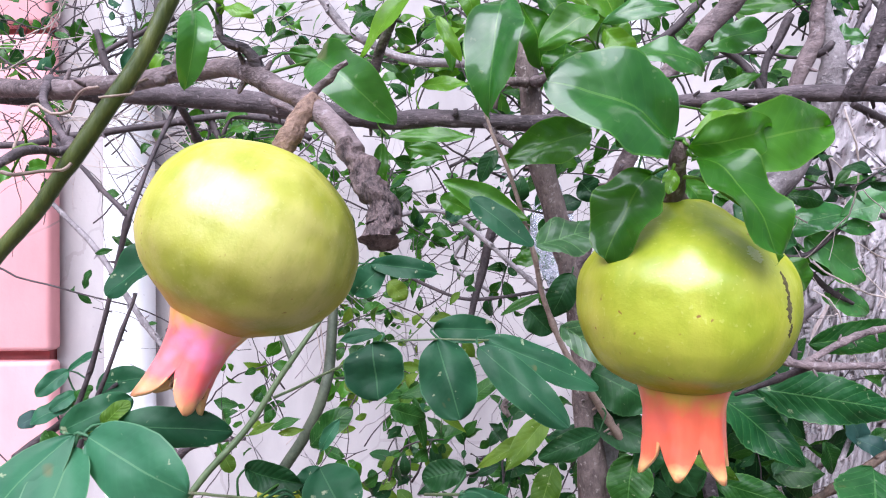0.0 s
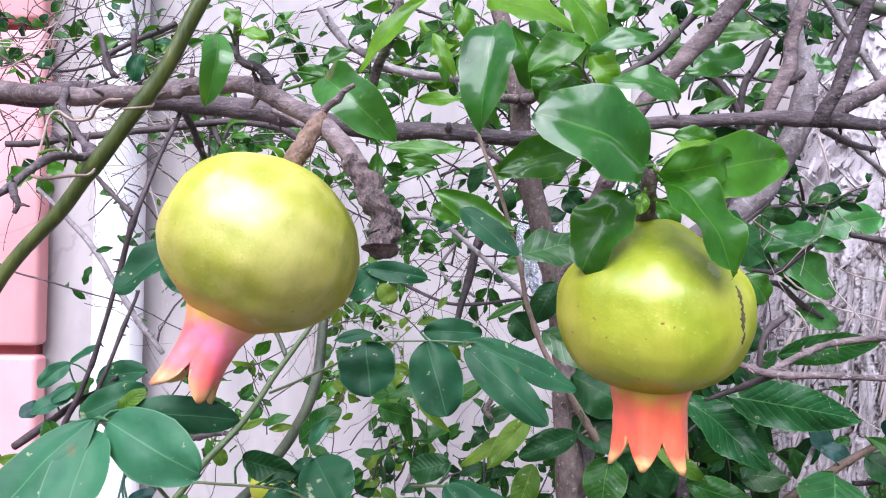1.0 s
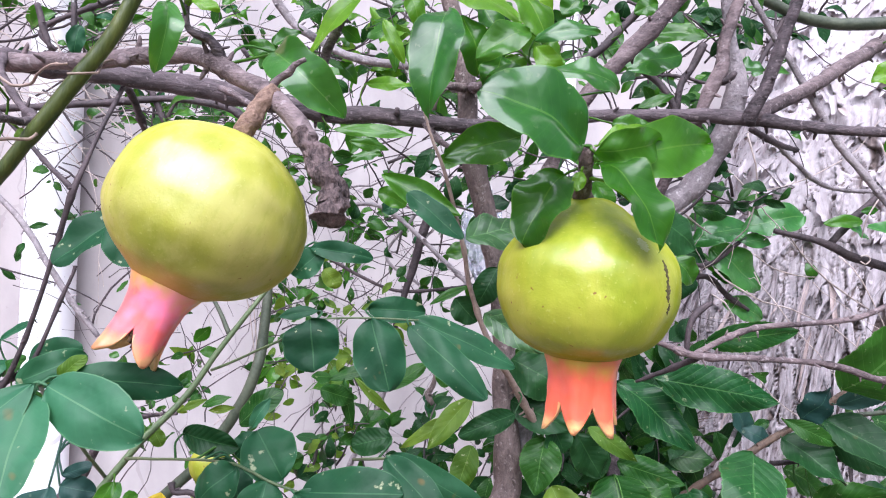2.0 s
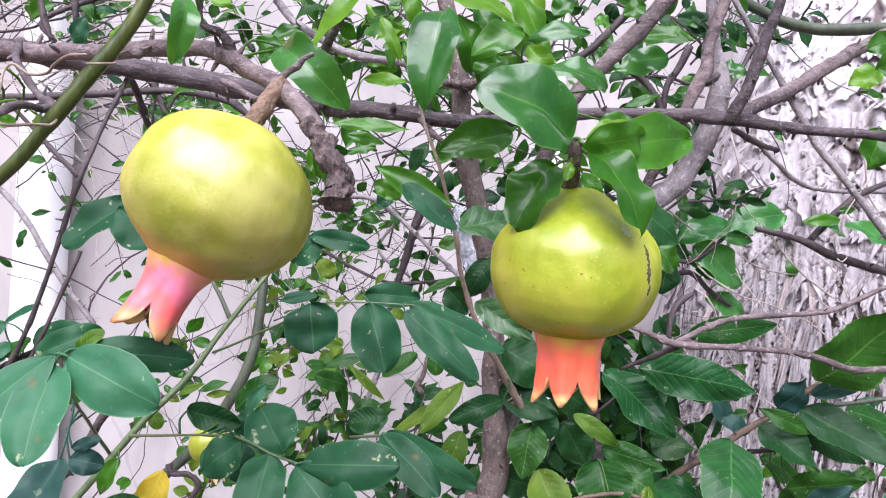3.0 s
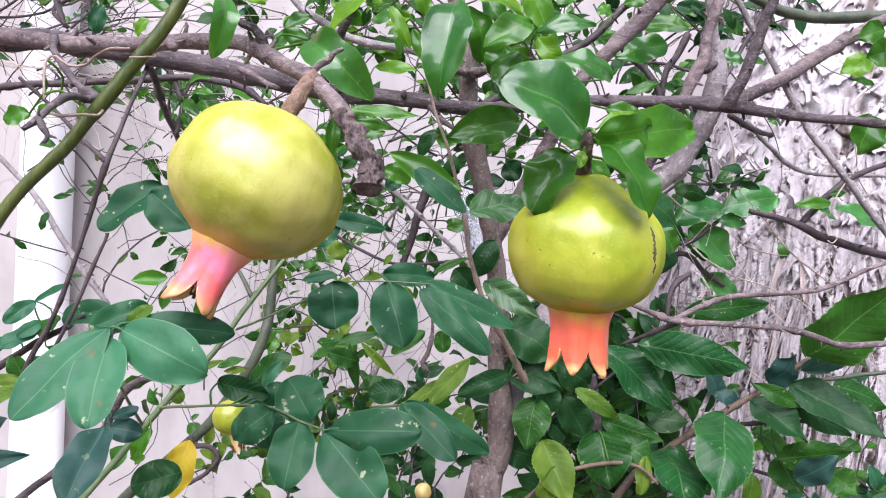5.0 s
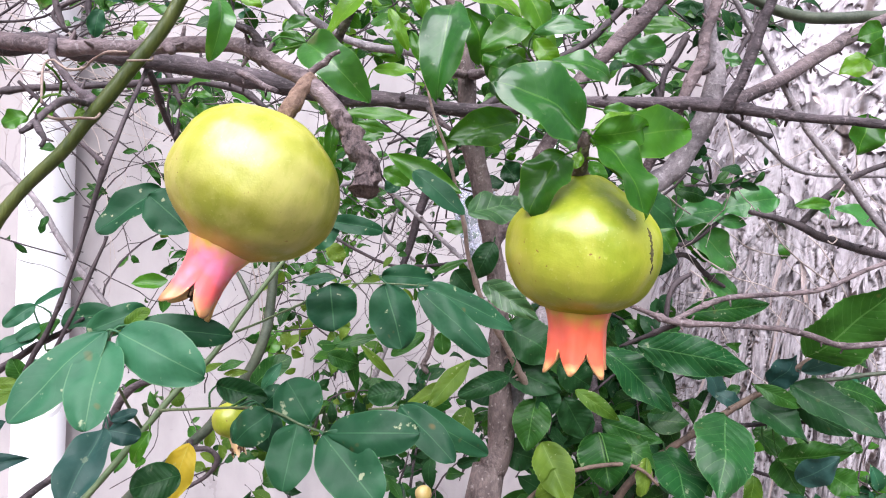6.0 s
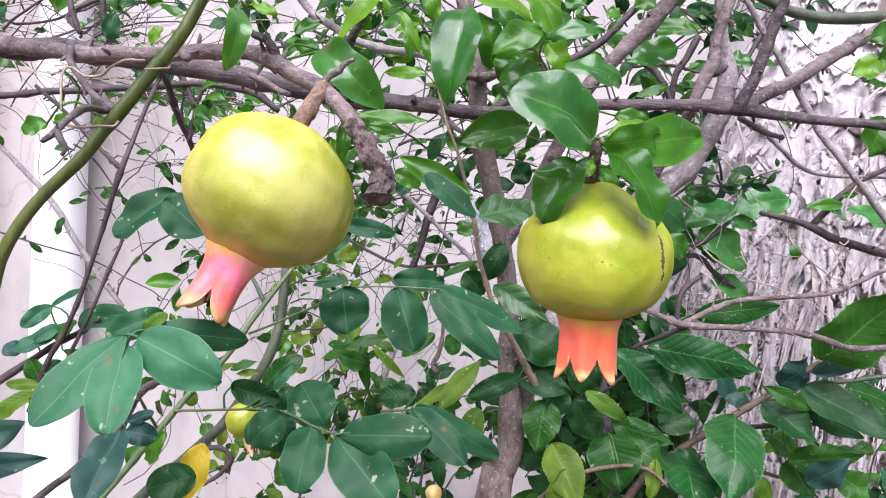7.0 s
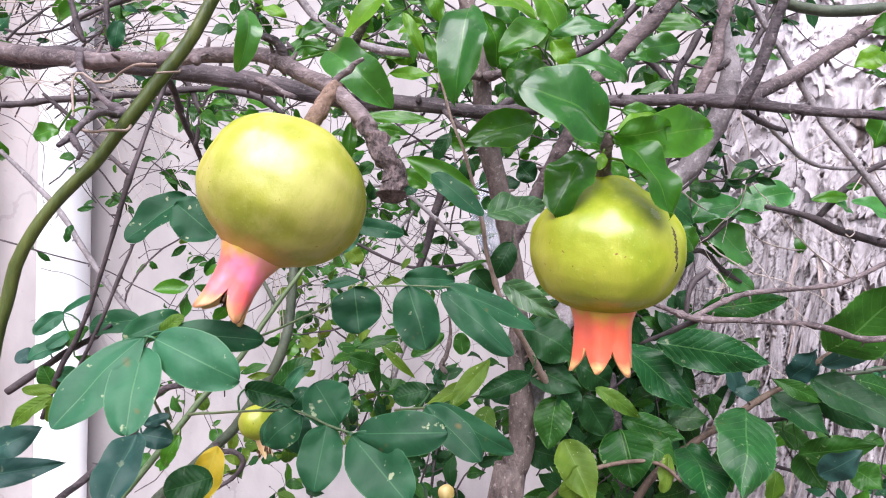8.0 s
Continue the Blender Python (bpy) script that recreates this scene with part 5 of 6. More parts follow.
leaf(shrub, POME, "lance", (0.561, 0.740, 1.570), (0.580, 0.740, 1.573), 0.0087, 16, 0.03, 0.19)
leaf(shrub, QUILT, "toothed", (0.300, 0.600, 1.422), (0.394, 0.590, 1.408), 0.0361, 8, 0.05, 0.15)
leaf(shrub, SHRUB, "toothed", (0.366, 0.660, 1.444), (0.465, 0.680, 1.455), 0.0259, 12, 0.06, 0.15)
leaf(shrub, QUILT, "toothed", (0.278, 0.620, 1.415), (0.334, 0.600, 1.368), 0.0375, -12, 0.05, 0.16)
leaf(shrub, LIME, "toothed", (0.249, 0.600, 1.384), (0.285, 0.590, 1.361), 0.0147, 6, 0.09, 0.16)
leaf(shrub, SHRUB, "toothed", (0.272, 0.600, 1.358), (0.320, 0.585, 1.346), 0.0210, 5, 0.04, 0.15)
leaf(shrub, QUILT, "toothed", (0.389, 0.620, 1.361), (0.355, 0.560, 1.305), 0.0517, 5, 0.05, 0.11)
leaf(shrub, QUILT, "toothed", (0.342, 0.630, 1.325), (0.341, 0.570, 1.290), 0.0492, -10, 0.05, 0.20)
leaf(shrub, SHRUB, "toothed", (0.449, 0.600, 1.416), (0.490, 0.550, 1.483), 0.0540, 10, 0.05, 0.24)
leaf(shrub, BLUELEAF, "toothed", (0.462, 0.625, 1.400), (0.502, 0.600, 1.425), 0.0187, 10, 0.07, 0.10)
leaf(shrub, DARKLEAF, "toothed", (0.458, 0.635, 1.386), (0.512, 0.580, 1.353), 0.0356, -5, 0.05, 0.12)
leaf(shrub, DARKLEAF, "toothed", (0.428, 0.645, 1.367), (0.462, 0.610, 1.340), 0.0331, -10, 0.06, 0.21)
leaf(shrub, DARKLEAF, "toothed", (0.483, 0.660, 1.358), (0.526, 0.640, 1.338), 0.0221, 10, 0.11, 0.16)
leaf(shrub, BLUELEAF, "toothed", (0.441, 0.640, 1.385), (0.462, 0.630, 1.412), 0.0281, 15, 0.12, 0.22)
leaf(shrub, BLUELEAF, "ovate", (0.410, 0.670, 1.363), (0.389, 0.660, 1.397), 0.0235, 10, 0.07, 0.16)
leaf(shrub, BLUELEAF, "ovate", (0.425, 0.655, 1.359), (0.401, 0.660, 1.371), 0.0177, -0, 0.10, 0.17)
leaf(shrub, SHRUB, "lance", (0.421, 0.630, 1.386), (0.462, 0.620, 1.368), 0.0157, 20, 0.10, 0.18)
leaf(shrub, SHRUB, "lance", (0.411, 0.660, 1.370), (0.426, 0.660, 1.378), 0.0096, -11, 0.08, 0.23)
leaf(shrub, SHRUB, "toothed", (0.453, 0.640, 1.315), (0.496, 0.600, 1.336), 0.0279, 10, 0.03, 0.17)
leaf(shrub, BLUELEAF, "toothed", (0.459, 0.620, 1.303), (0.484, 0.600, 1.331), 0.0271, 5, 0.07, 0.27)
leaf(shrub, SHRUB, "toothed", (0.466, 0.660, 1.311), (0.479, 0.640, 1.282), 0.0328, 19, 0.06, 0.28)
leaf(shrub, SHRUB, "toothed", (0.504, 0.640, 1.303), (0.519, 0.620, 1.291), 0.0288, 13, 0.05, 0.18)
leaf(shrub, SHRUB, "toothed", (0.451, 0.680, 1.331), (0.486, 0.670, 1.308), 0.0314, -17, 0.12, 0.23)
leaf(shrub, SHRUB, "toothed", (0.263, 0.580, 1.355), (0.268, 0.560, 1.315), 0.0424, 10, 0.13, 0.25)
leaf(shrub, SHRUB, "toothed", (0.279, 0.600, 1.342), (0.313, 0.580, 1.326), 0.0310, -15, 0.10, 0.24)
leaf(shrub, LIME, "toothed", (0.215, 0.570, 1.349), (0.231, 0.540, 1.310), 0.0295, 5, 0.10, 0.20)
leaf(shrub, LIME, "ovate", (0.300, 0.570, 1.338), (0.293, 0.560, 1.311), 0.0164, -17, 0.09, 0.08)
leaf(shrub, LIME, "ovate", (0.235, 0.560, 1.327), (0.208, 0.550, 1.314), 0.0262, -16, 0.11, 0.09)
leaf(shrub, SHRUB, "toothed", (0.215, 0.595, 1.377), (0.205, 0.580, 1.339), 0.0314, 20, 0.03, 0.10)
leaf(shrub, DARKLEAF, "toothed", (0.188, 0.600, 1.434), (0.231, 0.590, 1.410), 0.0379, 0, 0.13, 0.12)
leaf(shrub, DARKLEAF, "toothed", (0.189, 0.600, 1.403), (0.234, 0.590, 1.384), 0.0289, 0, 0.02, 0.27)
leaf(shrub, DARKLEAF, "ovate", (0.215, 0.600, 1.390), (0.232, 0.600, 1.364), 0.0277, -17, 0.12, 0.23)
leaf(shrub, DARKLEAF, "ovate", (0.250, 0.660, 1.393), (0.282, 0.660, 1.374), 0.0317, 15, 0.13, 0.21)
leaf(shrub, DARKLEAF, "ovate", (0.257, 0.660, 1.363), (0.279, 0.660, 1.327), 0.0315, 13, 0.02, 0.25)
leaf(shrub, DARKLEAF, "ovate", (0.194, 0.620, 1.328), (0.224, 0.620, 1.319), 0.0284, 0, 0.11, 0.10)
leaf(shrub, SHRUB, "toothed", (0.373, 0.720, 1.337), (0.396, 0.720, 1.297), 0.0232, 11, 0.13, 0.09)
leaf(shrub, SHRUB, "ovate", (0.408, 0.720, 1.352), (0.415, 0.720, 1.324), 0.0196, -8, 0.09, 0.26)
leaf(shrub, SHRUB, "toothed", (0.549, 0.700, 1.372), (0.610, 0.700, 1.351), 0.0346, -11, 0.04, 0.13)
leaf(shrub, SHRUB, "toothed", (0.391, 0.680, 1.302), (0.413, 0.680, 1.265), 0.0270, 5, 0.11, 0.17)
leaf(shrub, LIME, "toothed", (0.442, 0.660, 1.294), (0.438, 0.660, 1.257), 0.0211, -6, 0.07, 0.16)
leaf(vine, POME, "ovate", (-0.0770, 0.6140, 1.6140), (-0.0550, 0.5990, 1.6210), 0.0088, -19, 0.12, 0.25)
leaf(vine, POME, "ovate", (-0.0890, 0.6430, 1.6170), (-0.0900, 0.6280, 1.5980), 0.0099, 5, 0.12, 0.25)
leaf(vine, POME, "ovate", (-0.0720, 0.6090, 1.6070), (-0.0510, 0.5940, 1.6070), 0.0099, -21, 0.12, 0.25)
leaf(vine, POME, "ovate", (-0.0740, 0.6010, 1.6010), (-0.0590, 0.5860, 1.5880), 0.0104, 10, 0.12, 0.25)
leaf(vine, POME, "ovate", (-0.0950, 0.6550, 1.6120), (-0.1000, 0.6400, 1.6130), 0.0089, 23, 0.12, 0.25)
leaf(vine, POME, "ovate", (-0.0660, 0.6040, 1.5990), (-0.0480, 0.5890, 1.5930), 0.0087, 8, 0.12, 0.25)
leaf(vine, POME, "ovate", (-0.0920, 0.6320, 1.6200), (-0.0930, 0.6170, 1.6260), 0.0079, -8, 0.12, 0.25)
leaf(vine, POME, "ovate", (-0.0750, 0.6470, 1.6240), (-0.0580, 0.6320, 1.6260), 0.0075, -19, 0.12, 0.25)
leaf(vine, POME, "ovate", (-0.0800, 0.6160, 1.5930), (-0.0690, 0.6010, 1.5800), 0.0089, -24, 0.12, 0.25)
leaf(vine, POME, "ovate", (-0.1010, 0.6500, 1.6040), (-0.1030, 0.6350, 1.5900), 0.0082, -9, 0.12, 0.25)
branch(vine, "stem", TWIG, [(-0.088, 0.630, 1.577, 0.0018), (-0.085, 0.628, 1.593, 0.0016), (-0.081, 0.625, 1.610, 0.0014), (-0.074, 0.622, 1.623, 0.0011), (-0.070, 0.620, 1.637, 0.0009)], 0.15)
branch(vine, "stem", TWIG, [(-0.089, 0.640, 1.583, 0.0016), (-0.097, 0.637, 1.599, 0.0013), (-0.095, 0.633, 1.617, 0.0011), (-0.098, 0.630, 1.633, 0.0008)], 0.15)
leaf(vine, VINE_PALE, "obovate", (-0.020, 0.335, 1.461), (-0.046, 0.315, 1.430), 0.0201, 5, 0.05, 0.12, wavy=0.02)
leaf(vine, VINE_PALE, "oval", (-0.020, 0.335, 1.457), (-0.017, 0.310, 1.429), 0.0203, -5, 0.05, 0.12, wavy=0.02)
leaf(vine, VINE_PALE, "oval", (-0.015, 0.335, 1.460), (0.020, 0.325, 1.446), 0.0222, 0, 0.05, 0.12, wavy=0.02)
leaf(vine, VINE, "oval", (-0.013, 0.345, 1.462), (0.025, 0.350, 1.458), 0.0137, 15, 0.05, 0.17)
leaf(vine, VINE, "oval", (-0.034, 0.350, 1.458), (-0.012, 0.355, 1.468), 0.0124, 15, 0.05, 0.10)
leaf(vine, LIME, "oval", (-0.017, 0.345, 1.460), (-0.008, 0.345, 1.469), 0.0063, 0, 0.14, 0.17)
leaf(vine, VINE, "oval", (-0.039, 0.450, 1.525), (-0.069, 0.440, 1.499), 0.0207, 10, 0.05, 0.24)
leaf(vine, VINE, "oval", (-0.042, 0.440, 1.520), (-0.019, 0.435, 1.502), 0.0254, 0, 0.05, 0.12)
leaf(vine, VINE, "oval", (0.057, 0.450, 1.474), (0.061, 0.440, 1.449), 0.0290, 0, 0.04, 0.08)
leaf(vine, VINE, "oval", (0.088, 0.448, 1.476), (0.099, 0.435, 1.441), 0.0264, 0, 0.04, 0.10)
leaf(vine, VINE, "oval", (0.108, 0.444, 1.473), (0.147, 0.425, 1.440), 0.0186, 0, 0.04, 0.10)
leaf(vine, VINE, "oval", (0.110, 0.448, 1.476), (0.165, 0.450, 1.452), 0.0164, -10, 0.05, 0.12)
leaf(vine, VINE, "oval", (0.086, 0.460, 1.480), (0.117, 0.460, 1.479), 0.0141, 10, 0.10, 0.25)
leaf(vine, VINE, "lance", (0.060, 0.460, 1.478), (0.038, 0.460, 1.474), 0.0073, 8, 0.08, 0.19)
leaf(vine, VINE, "oval", (0.049, 0.500, 1.512), (0.086, 0.500, 1.507), 0.0125, 10, 0.10, 0.28)
leaf(vine, VINE, "oval", (0.056, 0.500, 1.511), (0.039, 0.500, 1.495), 0.0165, -15, 0.03, 0.24)
leaf(vine, VINE, "oval", (0.064, 0.390, 1.406), (0.107, 0.375, 1.411), 0.0221, 0, 0.05, 0.10)
leaf(vine, VINE, "oval", (0.061, 0.390, 1.405), (0.089, 0.370, 1.379), 0.0271, 0, 0.05, 0.10)
leaf(vine, VINE, "oval", (0.048, 0.395, 1.409), (0.044, 0.380, 1.381), 0.0224, 0, 0.05, 0.10)
leaf(vine, VINE, "oval", (0.054, 0.400, 1.408), (0.040, 0.410, 1.427), 0.0249, 5, 0.05, 0.28)
leaf(vine, VINE, "oval", (0.034, 0.400, 1.413), (0.017, 0.400, 1.398), 0.0177, 5, 0.08, 0.18)
leaf(vine, DARKLEAF, "oval", (-0.002, 0.440, 1.417), (0.027, 0.430, 1.413), 0.0142, 10, 0.11, 0.12)
leaf(vine, VINE, "oval", (0.029, 0.420, 1.408), (0.033, 0.410, 1.390), 0.0158, 10, 0.05, 0.12)
leaf(vine, VINE, "oval", (0.101, 0.425, 1.412), (0.149, 0.425, 1.385), 0.0147, 10, 0.05, 0.21)
leaf(vine, VINE, "oval", (0.099, 0.420, 1.412), (0.127, 0.400, 1.389), 0.0176, -10, 0.05, 0.15)
leaf(vine, DARKLEAF, "oval", (0.101, 0.440, 1.417), (0.081, 0.440, 1.412), 0.0138, 0, 0.05, 0.23)
leaf(vine, DARKLEAF, "oval", (0.185, 0.560, 1.402), (0.146, 0.550, 1.389), 0.0167, 0, 0.13, 0.15)
leaf(vine, BLUELEAF, "oval", (-0.046, 0.400, 1.403), (-0.050, 0.370, 1.378), 0.0207, 0, 0.05, 0.24)
leaf(vine, BLUELEAF, "oval", (-0.051, 0.420, 1.397), (-0.035, 0.420, 1.394), 0.0132, 0, 0.07, 0.27)
leaf(vine, BLUELEAF, "oval", (-0.050, 0.420, 1.402), (-0.037, 0.420, 1.407), 0.0063, 4, 0.05, 0.13)
leaf(vine, DARKLEAF, "oval", (-0.014, 0.420, 1.374), (-0.036, 0.410, 1.370), 0.0200, 0, 0.02, 0.19)
leaf(vine, VINE, "oval", (0.024, 0.430, 1.407), (0.010, 0.425, 1.390), 0.0133, 10, 0.07, 0.12)
leaf(vine, SHRUB, "oval", (0.027, 0.440, 1.402), (0.025, 0.435, 1.382), 0.0137, -10, 0.06, 0.15)
leaf(vine, VINE, "oval", (0.024, 0.440, 1.406), (0.033, 0.440, 1.417), 0.0124, 5, 0.11, 0.11)
leaf(vine, LIME, "lance", (0.159, 0.630, 1.382), (0.107, 0.630, 1.358), 0.0134, 22, 0.08, 0.21)
leaf(vine, VINE_PALE, "lance", (0.007, 0.620, 1.397), (-0.009, 0.620, 1.372), 0.0111, -1, 0.12, 0.26)
leaf(vine, YELLOW, "ovate", (-0.032, 0.500, 1.366), (-0.040, 0.490, 1.332), 0.0197, 0, 0.06, 0.20, label="yellowed ageing leaf")
leaf(vine, POME, "oval", (-0.047, 0.470, 1.382), (-0.057, 0.470, 1.363), 0.0099, -1, 0.11, 0.27)
leaf(vine, BLUELEAF, "lance", (-0.134, 0.420, 1.384), (-0.102, 0.420, 1.400), 0.0175, 5, 0.07, 0.24)
leaf(vine, BLUELEAF, "lance", (-0.133, 0.410, 1.377), (-0.086, 0.410, 1.385), 0.0137, 5, 0.14, 0.18)
leaf(vine, LIME, "oval", (-0.112, 0.420, 1.420), (-0.095, 0.420, 1.420), 0.0063, 5, 0.05, 0.13)
leaf(vine, LIME, "oval", (-0.092, 0.410, 1.419), (-0.113, 0.410, 1.404), 0.0089, 5, 0.11, 0.23)
leaf(vine, LIME, "oval", (-0.083, 0.410, 1.421), (-0.095, 0.410, 1.406), 0.0094, 5, 0.14, 0.27)
leaf(vine, VINE_PALE, "lance", (-0.150, 0.540, 1.446), (-0.122, 0.530, 1.462), 0.0058, -11, 0.04, 0.14)
leaf(vine, VINE_PALE, "oval", (-0.149, 0.540, 1.447), (-0.164, 0.530, 1.433), 0.0117, -14, 0.10, 0.27)
leaf(vine, VINE_PALE, "oval", (-0.146, 0.540, 1.427), (-0.168, 0.530, 1.416), 0.0143, 18, 0.05, 0.27)
leaf(vine, VINE_PALE, "oval", (-0.144, 0.540, 1.433), (-0.155, 0.530, 1.424), 0.0096, -8, 0.07, 0.24)
leaf(vine, SHRUB, "oval", (-0.147, 0.540, 1.426), (-0.128, 0.530, 1.437), 0.0128, -18, 0.03, 0.26)
leaf(vine, VINE, "oval", (-0.131, 0.540, 1.437), (-0.094, 0.530, 1.444), 0.0177, -9, 0.06, 0.21)
leaf(vine, SHRUB, "lance", (-0.141, 0.540, 1.416), (-0.114, 0.530, 1.413), 0.0065, 8, 0.02, 0.15)
leaf(vine, BLUELEAF, "oval", (-0.167, 0.540, 1.420), (-0.175, 0.530, 1.414), 0.0113, -3, 0.08, 0.13)
leaf(vine, SHRUB, "oval", (-0.151, 0.540, 1.391), (-0.158, 0.530, 1.411), 0.0137, 4, 0.13, 0.17)
leaf(vine, VINE_PALE, "oval", (-0.138, 0.540, 1.402), (-0.149, 0.530, 1.407), 0.0129, 2, 0.03, 0.14)
leaf(vine, SHRUB, "lance", (-0.178, 0.620, 1.521), (-0.164, 0.620, 1.524), 0.0054, 7, 0.03, 0.28)
leaf(vine, SHRUB, "oval", (-0.181, 0.620, 1.509), (-0.187, 0.620, 1.495), 0.0085, 18, 0.03, 0.29)
leaf(vine, SHRUB, "lance", (-0.109, 0.520, 1.529), (-0.096, 0.520, 1.524), 0.0059, -6, 0.11, 0.25)
leaf(vine, POME, "oval", (-0.086, 0.400, 1.553), (-0.098, 0.400, 1.549), 0.0097, -9, 0.10, 0.22)
leaf(vine, LIME, "lance", (-0.039, 0.370, 1.554), (-0.043, 0.370, 1.548), 0.0035, 13, 0.05, 0.25)
leaf(vine, LIME, "oval", (-0.054, 0.380, 1.555), (-0.051, 0.380, 1.549), 0.0059, 20, 0.10, 0.20)
leaf(vine, POME, "oval", (-0.084, 0.420, 1.559), (-0.093, 0.420, 1.557), 0.0065, -17, 0.08, 0.16)
leaf(vine, POME_LIT, "oval", (-0.068, 0.500, 1.632), (-0.075, 0.500, 1.621), 0.0093, 10, 0.10, 0.20)
leaf(vine, VINE, "oval", (-0.147, 0.620, 1.676), (-0.151, 0.620, 1.654), 0.0139, -14, 0.10, 0.22)
leaf(vine, LIME, "lance", (0.163, 0.620, 1.403), (0.127, 0.600, 1.365), 0.0178, 10, 0.04, 0.28)
leaf(vine, LIME, "oval", (0.163, 0.620, 1.363), (0.151, 0.610, 1.331), 0.0206, 5, 0.10, 0.11)
leaf(vine, SHRUB, "oval", (0.044, 0.620, 1.404), (0.070, 0.620, 1.397), 0.0167, 19, 0.04, 0.15)
leaf(vine, LIME, "lance", (0.070, 0.620, 1.414), (0.100, 0.620, 1.386), 0.0075, 10, 0.09, 0.20)
leaf(vine, SHRUB, "lance", (0.061, 0.630, 1.411), (0.069, 0.630, 1.371), 0.0105, 6, 0.07, 0.15)
leaf(vine, SHRUB, "lance", (0.048, 0.640, 1.408), (0.086, 0.640, 1.419), 0.0109, -14, 0.03, 0.24)
leaf(vine, LIME, "oval", (0.034, 0.700, 1.495), (0.049, 0.700, 1.480), 0.0173, 11, 0.09, 0.24)
leaf(vine, SHRUB, "oval", (0.097, 0.660, 1.398), (0.126, 0.660, 1.419), 0.0131, -6, 0.05, 0.16)
leaf(vine, SHRUB, "oval", (0.141, 0.660, 1.420), (0.144, 0.660, 1.400), 0.0157, 16, 0.03, 0.19)
leaf(vine, SHRUB, "lance", (-0.045, 0.620, 1.389), (-0.023, 0.620, 1.397), 0.0084, -11, 0.11, 0.16)
leaf(vine, LIME, "lance", (-0.055, 0.600, 1.390), (-0.036, 0.600, 1.399), 0.0062, -7, 0.07, 0.20)
leaf(vine, LIME, "lance", (-0.040, 0.620, 1.386), (-0.020, 0.620, 1.389), 0.0061, 12, 0.06, 0.27)
leaf(vine, LIME, "oval", (-0.074, 0.600, 1.377), (-0.067, 0.600, 1.364), 0.0110, -17, 0.05, 0.10)
leaf(vine, SHRUB, "oval", (-0.025, 0.660, 1.365), (0.008, 0.660, 1.395), 0.0206, -17, 0.11, 0.24)


# ---- pomegranates ----
ROUND = [(-1.0, 0.0), (-0.99, 0.16), (-0.92, 0.40), (-0.72, 0.71), (-0.4, 0.925), (0.0, 1.0), (0.34, 0.955), (0.60, 0.82), (0.78, 0.645), (0.90, 0.47), (0.97, 0.375), (1.03, 0.28), (1.10, 0.22)]
SHOULDERED = [(-1.0, 0.0), (-0.985, 0.20), (-0.89, 0.345), (-0.77, 0.47), (-0.58, 0.725), (-0.39, 0.885), (-0.2, 0.975), (0.02, 1.0), (0.26, 0.985), (0.50, 0.93), (0.72, 0.815), (0.87, 0.64), (0.96, 0.46), (1.0, 0.395), (1.10, 0.30)]


